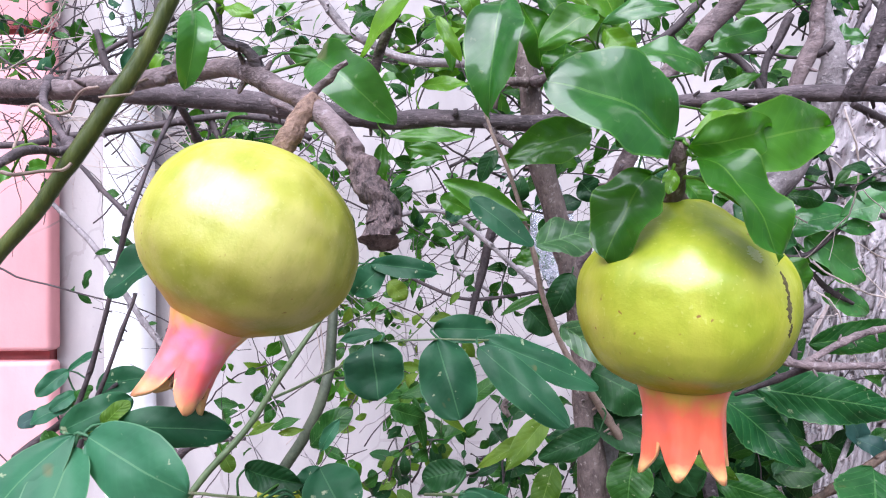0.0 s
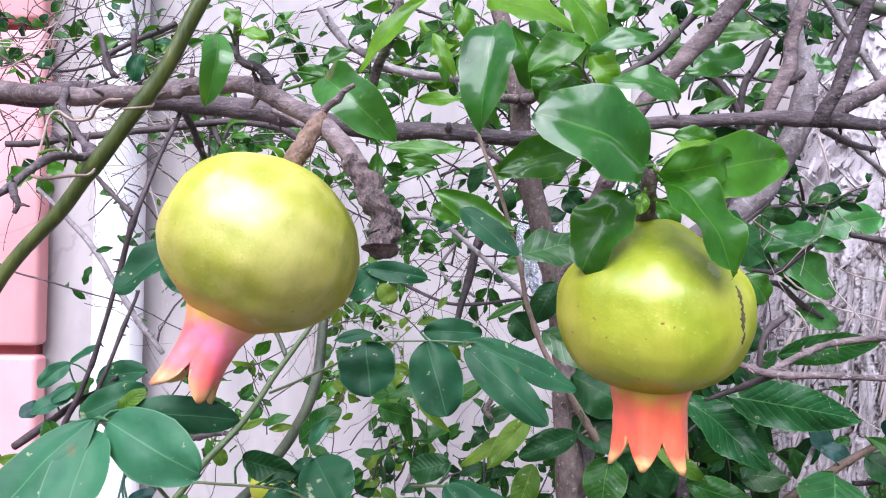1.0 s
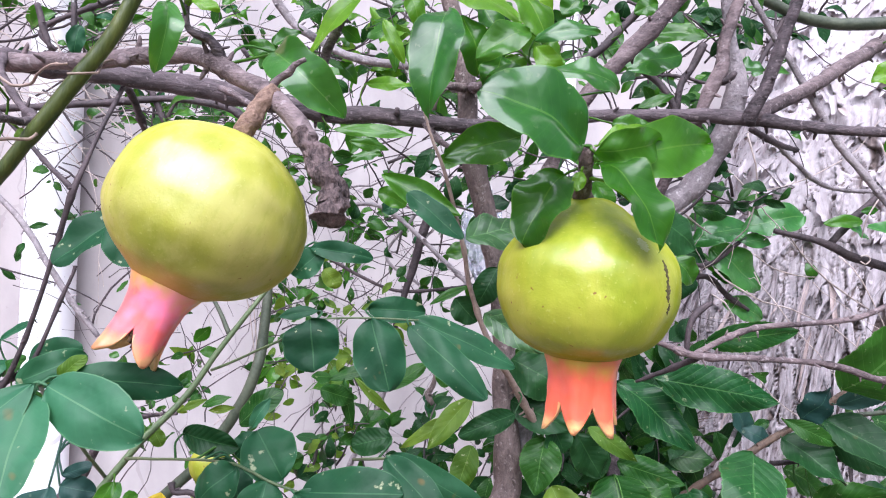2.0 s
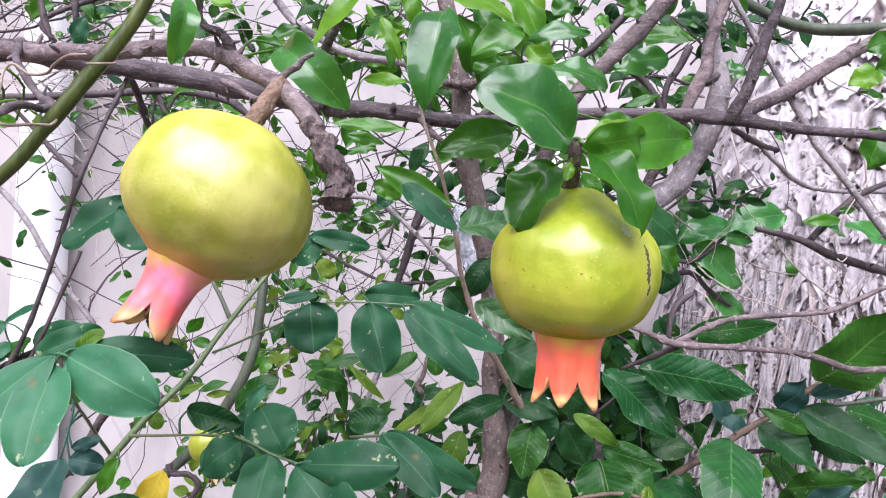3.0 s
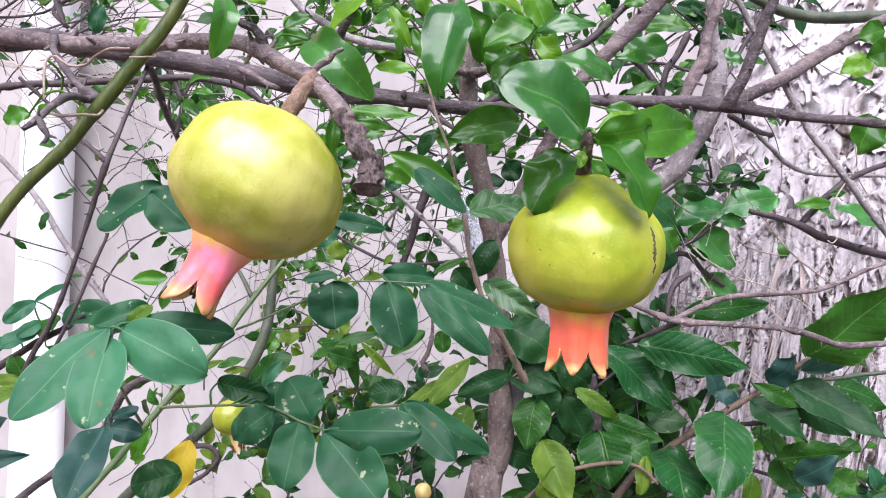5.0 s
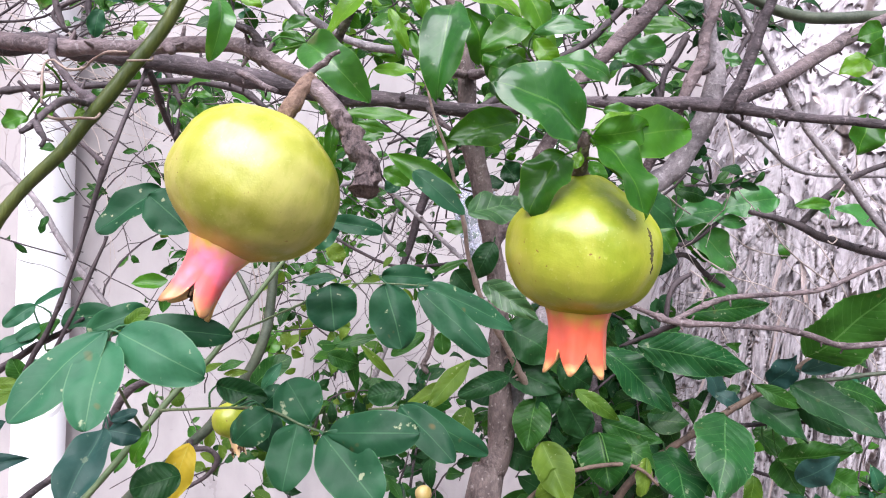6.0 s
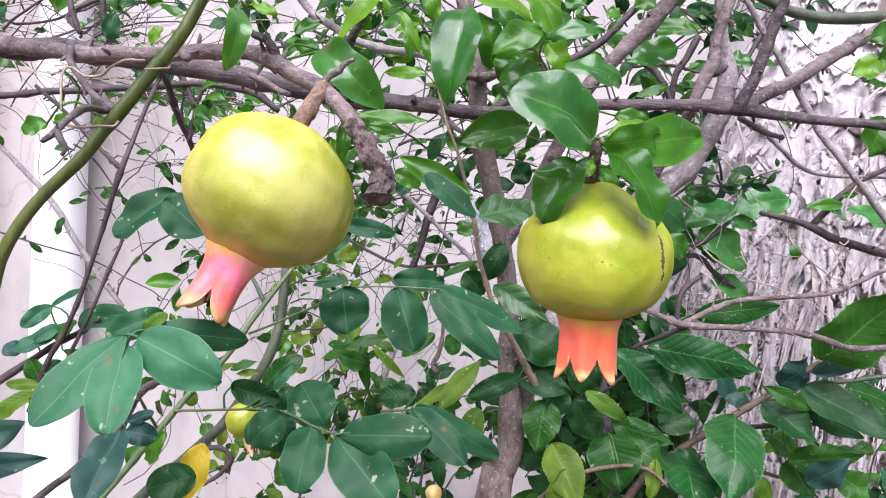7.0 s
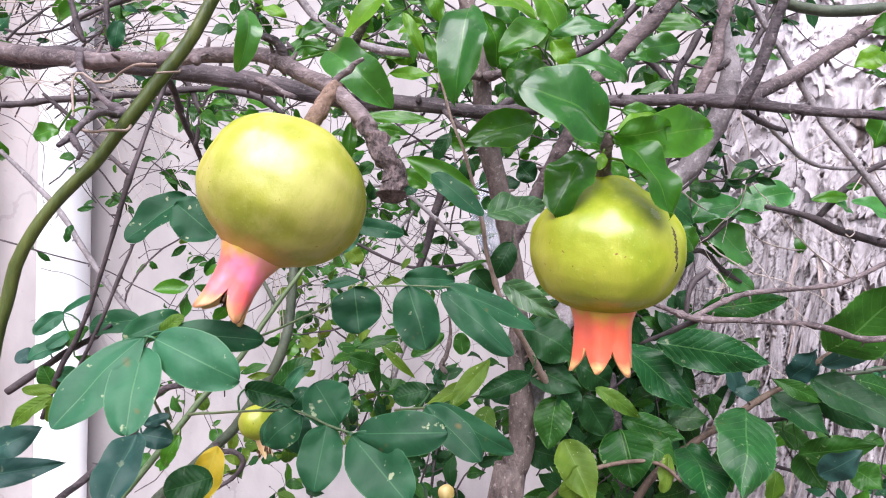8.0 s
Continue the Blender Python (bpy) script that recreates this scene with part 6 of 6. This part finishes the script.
def pomegranate(name, skin, centre, axis, rx, rz, calyx_mat, calyx_len, calyx_r, flare, label, face=(0, -1, 0), lobes=6, seed=1.0, profile=ROUND, split=0.6, blunt=0.8, curl=0.0, narrow=0.4, scars=False):
    """Fruit with its crown: axis points from the stalk to the crown, a sepal points towards face."""
    top = new(name)
    top.matrix_world = Matrix.Translation(centre) @ Vector(axis).to_track_quat('Z', 'Y').to_matrix().to_4x4()
    tagged(top, label, "fruit", group="pomegranates")
    facing = top.matrix_world.to_3x3().inverted() @ Vector(face)
    facing = math.atan2(facing.y, facing.x)
    curve = np.array(spline([(z, r, 0, 0) for z, r in profile], 0.012))

    def surf(th, ph):
        """th from 0 (stalk) to pi (crown)."""
        q = th / math.pi * (len(curve) - 1)
        i = min(int(q), len(curve) - 2)
        z, r = (curve[i] + (curve[i + 1] - curve[i]) * (q - i))[:2]
        d = Vector((math.cos(ph) * r, math.sin(ph) * r, z))
        w = 1 + 0.014 * math.cos(5 * ph + seed) * r * r + sum(g * noise.noise(d * f + Vector((0, 0, seed))) for f, g in ((1.6, 0.03), (3.4, 0.011), (6.5, 0.003)))
        return Vector((rx * w * d.x, rx * w * d.y, rz * (1 + (w - 1) * (1 - max(0, z))) * z))

    bm = bmesh.new()
    nt, npn = 84, 110
    rows = [[bm.verts.new(surf(math.pi * (i + 0.3) / (nt + 0.3), 2 * math.pi * k / npn)) for k in range(npn)] for i in range(nt + 1)]
    for a, b in zip(rows, rows[1:]):
        for k in range(npn):
            bm.faces.new((a[k], b[k], b[(k + 1) % npn], a[(k + 1) % npn]))
    bm.faces.new(rows[0])
    bm.faces.new(rows[-1][::-1])
    body = part("fruit_body", bm, skin, top, "yellow-green glossy rind")

    # crown of sepals
    bm = bmesh.new()
    uv = bm.loops.layers.uv.verify()
    z0 = 0.97 * rz
    root = rx * float(np.interp(0.97, curve[:, 0], curve[:, 1])) * 0.985 / calyx_r
    ns, na = 22, 180
    rnd = random.Random(int(seed * 10))
    gain = [rnd.uniform(0.86, 1.06) for _ in range(lobes)]
    spread = [rnd.uniform(0.6, 1.4) for _ in range(lobes)]

    def sepal(s, a, inner):
        q = a / (2 * math.pi) * lobes
        i, f = int(q) % lobes, q % 1
        peak = 1 - abs(2 * f - 1)
        reach = split + (1 - split) * gain[i] * min(1, peak * 1.12) ** blunt
        zz = s * reach
        r = calyx_r * (1 + (root - 1) * math.exp(-(zz / 0.17) ** 1.3) - 0.05 * math.sin(math.pi * min(zz / 0.9, 1)) + flare * max(0, zz - 0.35) ** 1.4 * spread[i] + curl * max(0, zz - 0.72) ** 2 * 9 * spread[i])
        # each sepal is keeled, with a groove between neighbours
        r *= 1 + 0.07 * math.cos(2 * math.pi * (f - 0.5)) * min(1, zz * 2.2)
        r *= 1 + 0.03 * noise.noise(Vector((a * 3, zz * 5, seed)))
        r -= inner * calyx_r * (0.26 - 0.14 * s)
        aa = (i + (f - 0.5) * (1 - narrow * max(0, zz - split * 0.9))) * 2 * math.pi / lobes + facing
        return Vector((r * math.cos(aa), r * math.sin(aa), z0 + zz * calyx_len)), zz

    layers = []
    for inner in (0, 1):
        layers.append([[(lambda q: (bm.verts.new(q[0]), q[1]))(sepal(s / ns, 2 * math.pi * k / na, inner)) for k in range(na)] for s in range(ns + 1)])
    quads = []
    for lay, flip in ((layers[0], False), (layers[1], True)):
        for a, b in zip(lay, lay[1:]):
            for k in range(na):
                q = (a[k], a[(k + 1) % na], b[(k + 1) % na], b[k])
                quads.append((q[::-1] if flip else q, k, not flip))
    for k in range(na):
        quads.append(((layers[0][-1][k], layers[0][-1][(k + 1) % na], layers[1][-1][(k + 1) % na], layers[1][-1][k]), k, False))
    for q, k, outer in quads:
        f = bm.faces.new([x[0] for x in q])
        for lp, x in zip(f.loops, q):
            lp[uv].uv = (min(1, x[1]), 1 - abs(2 * (k / na * lobes % 1) - 1) if outer else 0.0)
    calyx = part("calyx", bm, calyx_mat, top, "pointed coral-red crown of sepals")

    # dried stamens inside the crown
    bm = bmesh.new()
    for k in range(60):
        a, r = rnd.uniform(0, 6.28), calyx_r * 0.68 * math.sqrt(rnd.random())
        b = Vector((r * math.cos(a), r * math.sin(a), z0))
        e = b + Vector((rnd.uniform(-0.003, 0.003), rnd.uniform(-0.003, 0.003), calyx_len * rnd.uniform(0.55, 0.84)))
        tube(bm, [(*b, 0.0005), (*((b + e) / 2 + Vector((0.001, 0.001, 0))), 0.0004), (*e, 0.0007)], 5)
    st = part("stamens", bm, STAMEN, calyx, "dry dark stamens")

    if scars:
        def patch(nm, th0, th1, ph, width, mat, lab):
            bm = bmesh.new()
            rows = []
            for i in range(25):
                s = i / 24
                th = th0 + (th1 - th0) * s
                w = width * math.sin(math.pi * min(0.98, s + 0.02)) ** 0.6 * (1 + 0.7 * noise.noise(Vector((s * 14, seed, ph))))
                row = []
                for v in (-1, -0.33, 0.33, 1):
                    p = surf(th, ph + 0.02 * noise.noise(Vector((s * 9, 2, ph))) + v * w / rx)
                    row.append(bm.verts.new(p * (1.006 if abs(v) < 0.5 else 0.999)))
                rows.append(row)
            for a, b in zip(rows, rows[1:]):
                for k in range(3):
                    bm.faces.new((a[k], a[k + 1], b[k + 1], b[k]))
            part(nm, bm, mat, body, lab)
        for th0, th1, way, width, dark in scars:
            w = top.matrix_world.to_3x3().inverted() @ Vector(way)
            ph = math.atan2(w.y, w.x)
            patch("scar", th0, th1, ph, width, SCAR if dark else SCUFF, "dark dry scar" if dark else "pale rough scuff")
    return top


pomegranate("pomegranate", SKIN_YELLOW, (0.0322, 0.3490, 1.5220), (-0.415, -0.158, -0.896), 0.0360, 0.0309, CALYX_PINK, 0.0292, 0.0104, 0.10, "large yellow-green pomegranate with a pinkish red crown", (0.76, -0.65, -0.1), 4, 1.3, ROUND, 0.58, 0.32, 0.16, 0.80)
pomegranate("pomegranate", SKIN_GREEN, (0.1699, 0.3380, 1.5032), (0.0033, 0.0461, -0.9989), 0.0322, 0.0288, CALYX_RED, 0.0272, 0.0127, 0.0, "green pomegranate with a coral-red crown and a dark scar", (-0.42, -0.9, 0), 6, 2.1, SHOULDERED, 0.60, 0.62, 0.09, 0.40, [(1.32, 1.60, (0.64, -0.77, 0.0), 0.0012, True), (1.58, 1.86, (0.63, -0.78, 0.0), 0.0016, True), (1.87, 2.02, (0.66, -0.75, 0.0), 0.0010, True), (1.00, 1.22, (0.44, -0.90, 0.0), 0.0030, False)])
pomegranate("pomegranate", SKIN_GREEN, (-0.0128, 0.5300, 1.3735), (0.30, -0.1, -0.95), 0.0126, 0.0119, CALYX_CREAM, 0.0140, 0.0042, 0.2, "small unripe yellow-green pomegranate between the leaves", (0, -1, 0), 5, 3.3, ROUND)
pomegranate("pomegranate", SKIN_PEACH, (0.1282, 0.6200, 1.2890), (0.1, -0.1, -0.99), 0.0070, 0.0070, CALYX_CREAM, 0.0066, 0.0025, 0.3, "tiny peach-yellow pomegranate low in the foliage", (0, -1, 0), 5, 4.1, ROUND)


# ---- tangle of thin stems and small leaves in front of the wall ----
def tangle(name, lo, hi, stems, per_stem, size, mats, label, seed, direction, spread, stem_r=0.0012, run=(0.12, 0.4), kind="lance", hang=0.2, name_of_stem="stem", pieces=False):
    """Many wandering stems with small leaves, filling the room between lo and hi."""
    rnd = random.Random(seed)
    if pieces:
        top = plant(name, (0.5 * (lo[0] + hi[0]), 0.5 * (lo[1] + hi[1]), 0), label, "climber" if name == "wall_climber" else "shrub")
    wood, green = bmesh.new(), [bmesh.new() for _ in mats[1:]]
    for k in range(stems):
        p = Vector([rnd.uniform(a, b) for a, b in zip(lo, hi)])
        d = Vector([direction[i] + rnd.gauss(0, spread) for i in range(3)])
        d.y *= 0.4
        d.normalize()
        length = rnd.uniform(*run)
        n = max(6, int(length / 0.015))
        r = stem_r * rnd.uniform(0.5, 1.5)
        pts = []
        for i in range(n):
            pts.append((*p, r * (1 - 0.7 * i / n)))
            d = (d + 0.28 * Vector((rnd.gauss(0, 1), rnd.gauss(0, 0.4), rnd.gauss(0, 1))) * 0.6 + Vector((0, 0, -hang * 0.05))).normalized()
            p = p + d * (length / n)
            p.y = min(max(p.y, lo[1]), hi[1])
        if pieces:
            wood = bmesh.new()
        tube(wood, pts, 5)
        for _ in range(rnd.choice((0, 1, 2, 3))):
            # side twiglet with a bud at its end
            i = rnd.randrange(1, n - 1)
            c = Vector(pts[i][:3])
            way = Vector((rnd.gauss(0, 1), rnd.gauss(0, 0.3), rnd.gauss(0.2, 1))).normalized()
            L = rnd.uniform(0.008, 0.035)
            bow = Vector((rnd.gauss(0, 1), 0, rnd.gauss(0, 1))) * L * 0.15
            w = max(pts[i][3] * 0.6, 0.0003)
            e = c + way * L
            tube(wood, [(*c, w), (*(c + way * L * 0.5 + bow), w * 0.8), (*e, w * 0.6), (*(e + way * 0.0008), w * 1.8), (*(e + way * 0.002), w * 0.5)], 5)
        if pieces:
            local(top, part(name_of_stem, wood, mats[0], top))
        for j in range(per_stem):
            i = rnd.randrange(2, n)
            b = Vector(pts[i][:3])
            for side in ((1, -1) if rnd.random() < 0.5 else (rnd.choice((1, -1)),)):
                ax = Vector((rnd.gauss(0, 1), rnd.gauss(0, 0.5), rnd.gauss(-hang, 0.7)))
                ax = (ax + d * 0.4 * side).normalized()
                L = size * rnd.uniform(0.45, 1.3)
                nrm = Vector((rnd.gauss(0, 0.7), -1, rnd.gauss(0.5, 0.6)))
                if pieces:
                    green = [bmesh.new()]
                blade(rnd.choice(green), kind, b + ax * 0.003, b + ax * L, L * rnd.uniform(0.34, 0.62), nrm, rnd.uniform(-0.1, 0.3), rnd.uniform(0.05, 0.5), 0.05, 0, 9, 2, rnd.random() * 50, rnd.gauss(0, 0.7), rnd.uniform(-0.2, 0.4), 0.12)
                if pieces:
                    local(top, part("leaf", green[0], rnd.choice(mats[1:]), top))
    if pieces:
        return top
    whole = bmesh.new()
    for k, bm in enumerate([wood, *green]):
        for fc in bm.faces:
            fc.material_index = k
        me = bpy.data.meshes.new("piece")
        bm.to_mesh(me)
        bm.free()
        whole.from_mesh(me)
        bpy.data.meshes.remove(me)
    ob = part(name, whole, mats[0])
    for mt in mats[1:]:
        ob.data.materials.append(mt)
    return tagged(ob, label, "climber", kind="stuff")


tangle("wall_climber", (-0.64, 0.8, 1.70), (-0.21, 1.25, 1.89), 42, 4, 0.03, (TWIG, SHRUB, VINE, POME), "dense small-leaved climber against the pink wall", 11, (0.3, 0, 0.6), 0.7, pieces=True)
tangle("wall_climber", (-0.56, 0.75, 1.68), (-0.23, 1.1, 1.77), 40, 0, 0.03, (PALETWIG, SHRUB), "dry straw-coloured stems hanging in the climber", 12, (1, 0, -0.1), 0.5, stem_r=0.0007)
tangle("wall_climber", (-0.44, 0.8, 1.61), (-0.05, 1.2, 1.73), 22, 3, 0.03, (TWIG, SHRUB, POME), "thin dark twigs with sparse leaves", 13, (1, 0, 0.2), 0.6, pieces=True)
tangle("wall_climber", (-0.02, 0.75, 1.51), (0.25, 1.2, 1.69), 10, 3, 0.024, (TWIG, SHRUB, POME, VINE), "tangled twigs with small green leaves behind the fruits", 14, (0.3, 0, 0.6), 0.8, pieces=True)
tangle("wall_climber", (0.01, 0.8, 1.39), (0.26, 1.25, 1.62), 16, 2, 0.024, (GREYBARK, SHRUB, VINE), "fine grey twigs with tiny leaves", 15, (0.4, 0, 0.2), 1.0, stem_r=0.001, pieces=True)
tangle("low_shrub", (-0.09, 0.75, 1.67), (0.18, 1.2, 1.84), 20, 5, 0.03, (TWIG, POME, SHRUB), "leafy twigs above the branch", 16, (0.5, 0, -0.3), 0.8, pieces=True)
tangle("low_shrub", (-0.07, 0.75, 1.30), (0.06, 1.1, 1.47), 4, 4, 0.026, (TWIG, SHRUB, LIME), "young leafy shoots against the wall", 17, (0.1, 0, 1), 0.5, run=(0.06, 0.16), pieces=True)
tangle("low_shrub", (-0.16, 0.75, 1.16), (0.07, 1.1, 1.35), 14, 4, 0.03, (TWIG, SHRUB, POME, LIME), "low leafy shoots against the wall", 18, (0.2, 0, 1), 0.6, run=(0.06, 0.16), pieces=True)
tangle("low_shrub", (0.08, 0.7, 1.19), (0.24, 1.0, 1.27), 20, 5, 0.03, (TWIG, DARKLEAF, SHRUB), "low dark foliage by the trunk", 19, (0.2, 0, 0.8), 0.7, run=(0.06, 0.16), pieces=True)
tangle("low_shrub", (0.21, 0.75, 1.68), (0.54, 1.1, 1.85), 22, 4, 0.034, (TWIG, POME, SHRUB, DARKLEAF), "leafy twigs between the branches", 20, (0.5, 0, 0.5), 0.8, pieces=True)
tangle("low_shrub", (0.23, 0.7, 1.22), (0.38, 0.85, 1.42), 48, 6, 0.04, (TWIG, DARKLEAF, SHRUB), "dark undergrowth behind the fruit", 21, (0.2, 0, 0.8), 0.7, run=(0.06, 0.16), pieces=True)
tangle("low_shrub", (0.39, 0.72, 1.21), (0.69, 0.86, 1.30), 8, 4, 0.034, (TWIG, DARKLEAF, SHRUB, POME), "low undergrowth before the pale trunk", 22, (0.4, 0, 0.7), 0.7, run=(0.06, 0.16), pieces=True)
tangle("wall_climber", (-0.41, 0.8, 1.41), (-0.19, 1.2, 1.64), 12, 1, 0.024, (TWIG, SHRUB), "sparse thin twigs before the downpipe", 23, (0.6, 0, 0.7), 0.7, stem_r=0.0009)
tangle("wall_climber", (0.38, 0.72, 1.46), (0.64, 0.84, 1.66), 12, 0, 0.024, (PALETWIG, SHRUB), "thin dry tendrils hanging before the pale trunk", 24, (0.8, 0, -0.6), 0.5, stem_r=0.0008)
tangle("wall_climber", (-0.38, 0.75, 1.15), (-0.15, 1.1, 1.34), 9, 4, 0.03, (TWIG, SHRUB, POME), "low leafy shoots by the downpipe", 25, (0.4, 0, 0.8), 0.5)
tangle("wall_climber", (-0.64, 0.8, 1.65), (-0.21, 1.25, 1.89), 52, 0, 0.03, (TWIG, SHRUB), "fine dark twigs in the climber", 31, (0.6, 0, 0.5), 0.7, stem_r=0.0008)
tangle("wall_climber", (-0.03, 0.85, 1.39), (0.27, 1.3, 1.69), 28, 0, 0.018, (TWIG, SHRUB), "fine dark curling twigs with tiny leaves", 32, (0.6, 0, 0.3), 0.9, stem_r=0.0007)
tangle("low_shrub", (-0.20, 0.8, 1.59), (-0.02, 1.2, 1.73), 26, 5, 0.024, (TWIG, SHRUB, POME), "small-leaved twigs behind the branch", 33, (0.6, 0, 0.3), 0.8, stem_r=0.0008, pieces=True)
tangle("wall_climber", (-0.15, 0.85, 1.16), (0.11, 1.3, 1.46), 24, 1, 0.02, (GREYBARK, SHRUB), "thin grey stems against the wall", 34, (0.2, 0, 1), 0.35, stem_r=0.0009)
tangle("wall_climber", (0.33, 0.82, 1.27), (0.41, 0.9, 1.35), 40, 0, 0.02, (REDBARK, SHRUB), "dry brown tangle of dead stalks", 35, (1, 0, 0.1), 0.8, stem_r=0.001, run=(0.04, 0.12))
tangle("low_shrub", (0.02, 0.65, 1.36), (0.09, 0.72, 1.44), 4, 4, 0.02, (LIGHTSTEM, SHRUB, LIME), "bright young shoot with small pointed leaves", 36, (0.1, 0, 1), 0.4, stem_r=0.0008, run=(0.05, 0.12), pieces=True)
tangle("low_shrub", (0.03, 0.66, 1.55), (0.26, 0.86, 1.66), 17, 5, 0.026, (TWIG, POME, SHRUB, DARKLEAF), "leafy twigs close behind the main branch", 41, (0.5, 0, 0.2), 0.8, run=(0.06, 0.18), pieces=True)
tangle("low_shrub", (-0.01, 0.66, 1.66), (0.21, 0.9, 1.78), 22, 5, 0.028, (TWIG, POME, POME_LIT, SHRUB), "leafy twigs rising beside the tree trunk", 42, (0.2, 0, 0.6), 0.8, run=(0.06, 0.18), pieces=True)
tangle("low_shrub", (0.19, 0.64, 1.65), (0.40, 0.8, 1.76), 13, 5, 0.026, (TWIG, POME, DARKLEAF), "dark leafy twigs among the upper branches", 43, (0.5, 0, 0.4), 0.8, run=(0.06, 0.18), pieces=True)
tangle("low_shrub", (0.28, 0.64, 1.56), (0.41, 0.8, 1.64), 8, 5, 0.026, (TWIG, DARKLEAF, SHRUB), "dark leafy twigs behind the green fruit", 44, (0.5, 0, 0.2), 0.8, run=(0.05, 0.14), pieces=True)
tangle("low_shrub", (0.51, 0.72, 1.26), (0.67, 0.82, 1.37), 6, 4, 0.032, (TWIG, VINE, VINE_PALE, SHRUB), "low blue-green foliage before the pale trunk", 51, (0.3, 0, 0.6), 0.7, run=(0.05, 0.14), pieces=True)
tangle("low_shrub", (-0.11, 0.72, 1.26), (0.03, 1.1, 1.47), 14, 4, 0.02, (TWIG, SHRUB, POME, LIME), "fine twigs with small leaves against the wall", 52, (0.3, 0, 0.8), 0.6, run=(0.05, 0.14), stem_r=0.0008, pieces=True)
tangle("low_shrub", (-0.13, 0.62, 1.24), (0.06, 0.8, 1.31), 11, 5, 0.022, (TWIG, SHRUB, DARKLEAF, LIME), "small dark leafy twigs low by the wall", 53, (0.4, 0, 0.5), 0.7, run=(0.05, 0.12), stem_r=0.0009, pieces=True)
tangle("low_shrub", (-0.00, 0.7, 1.47), (0.13, 1.0, 1.59), 6, 2, 0.02, (TWIG, SHRUB, POME), "sparse fine twigs with tiny leaves", 45, (0.6, 0, 0.4), 0.8, run=(0.06, 0.2), stem_r=0.0008, pieces=True)


def crumpled_bag(centre, w, h):
    bm = bmesh.new()
    bmesh.ops.create_icosphere(bm, subdivisions=5, radius=1)
    for v in bm.verts:
        n = noise.noise_vector(v.co * 2.3) * 0.35 + noise.noise_vector(v.co * 6.1) * 0.16
        q = v.co + n
        v.co = Vector(centre) + Vector((q.x * w, q.y * w * 0.5, q.z * h))
    tagged(part("plastic_bag", bm, PLASTIC, smooth=False), "crumpled clear plastic bag caught behind the trunk", "bag")


crumpled_bag((0.185, 0.780, 1.535), 0.0194, 0.0456)
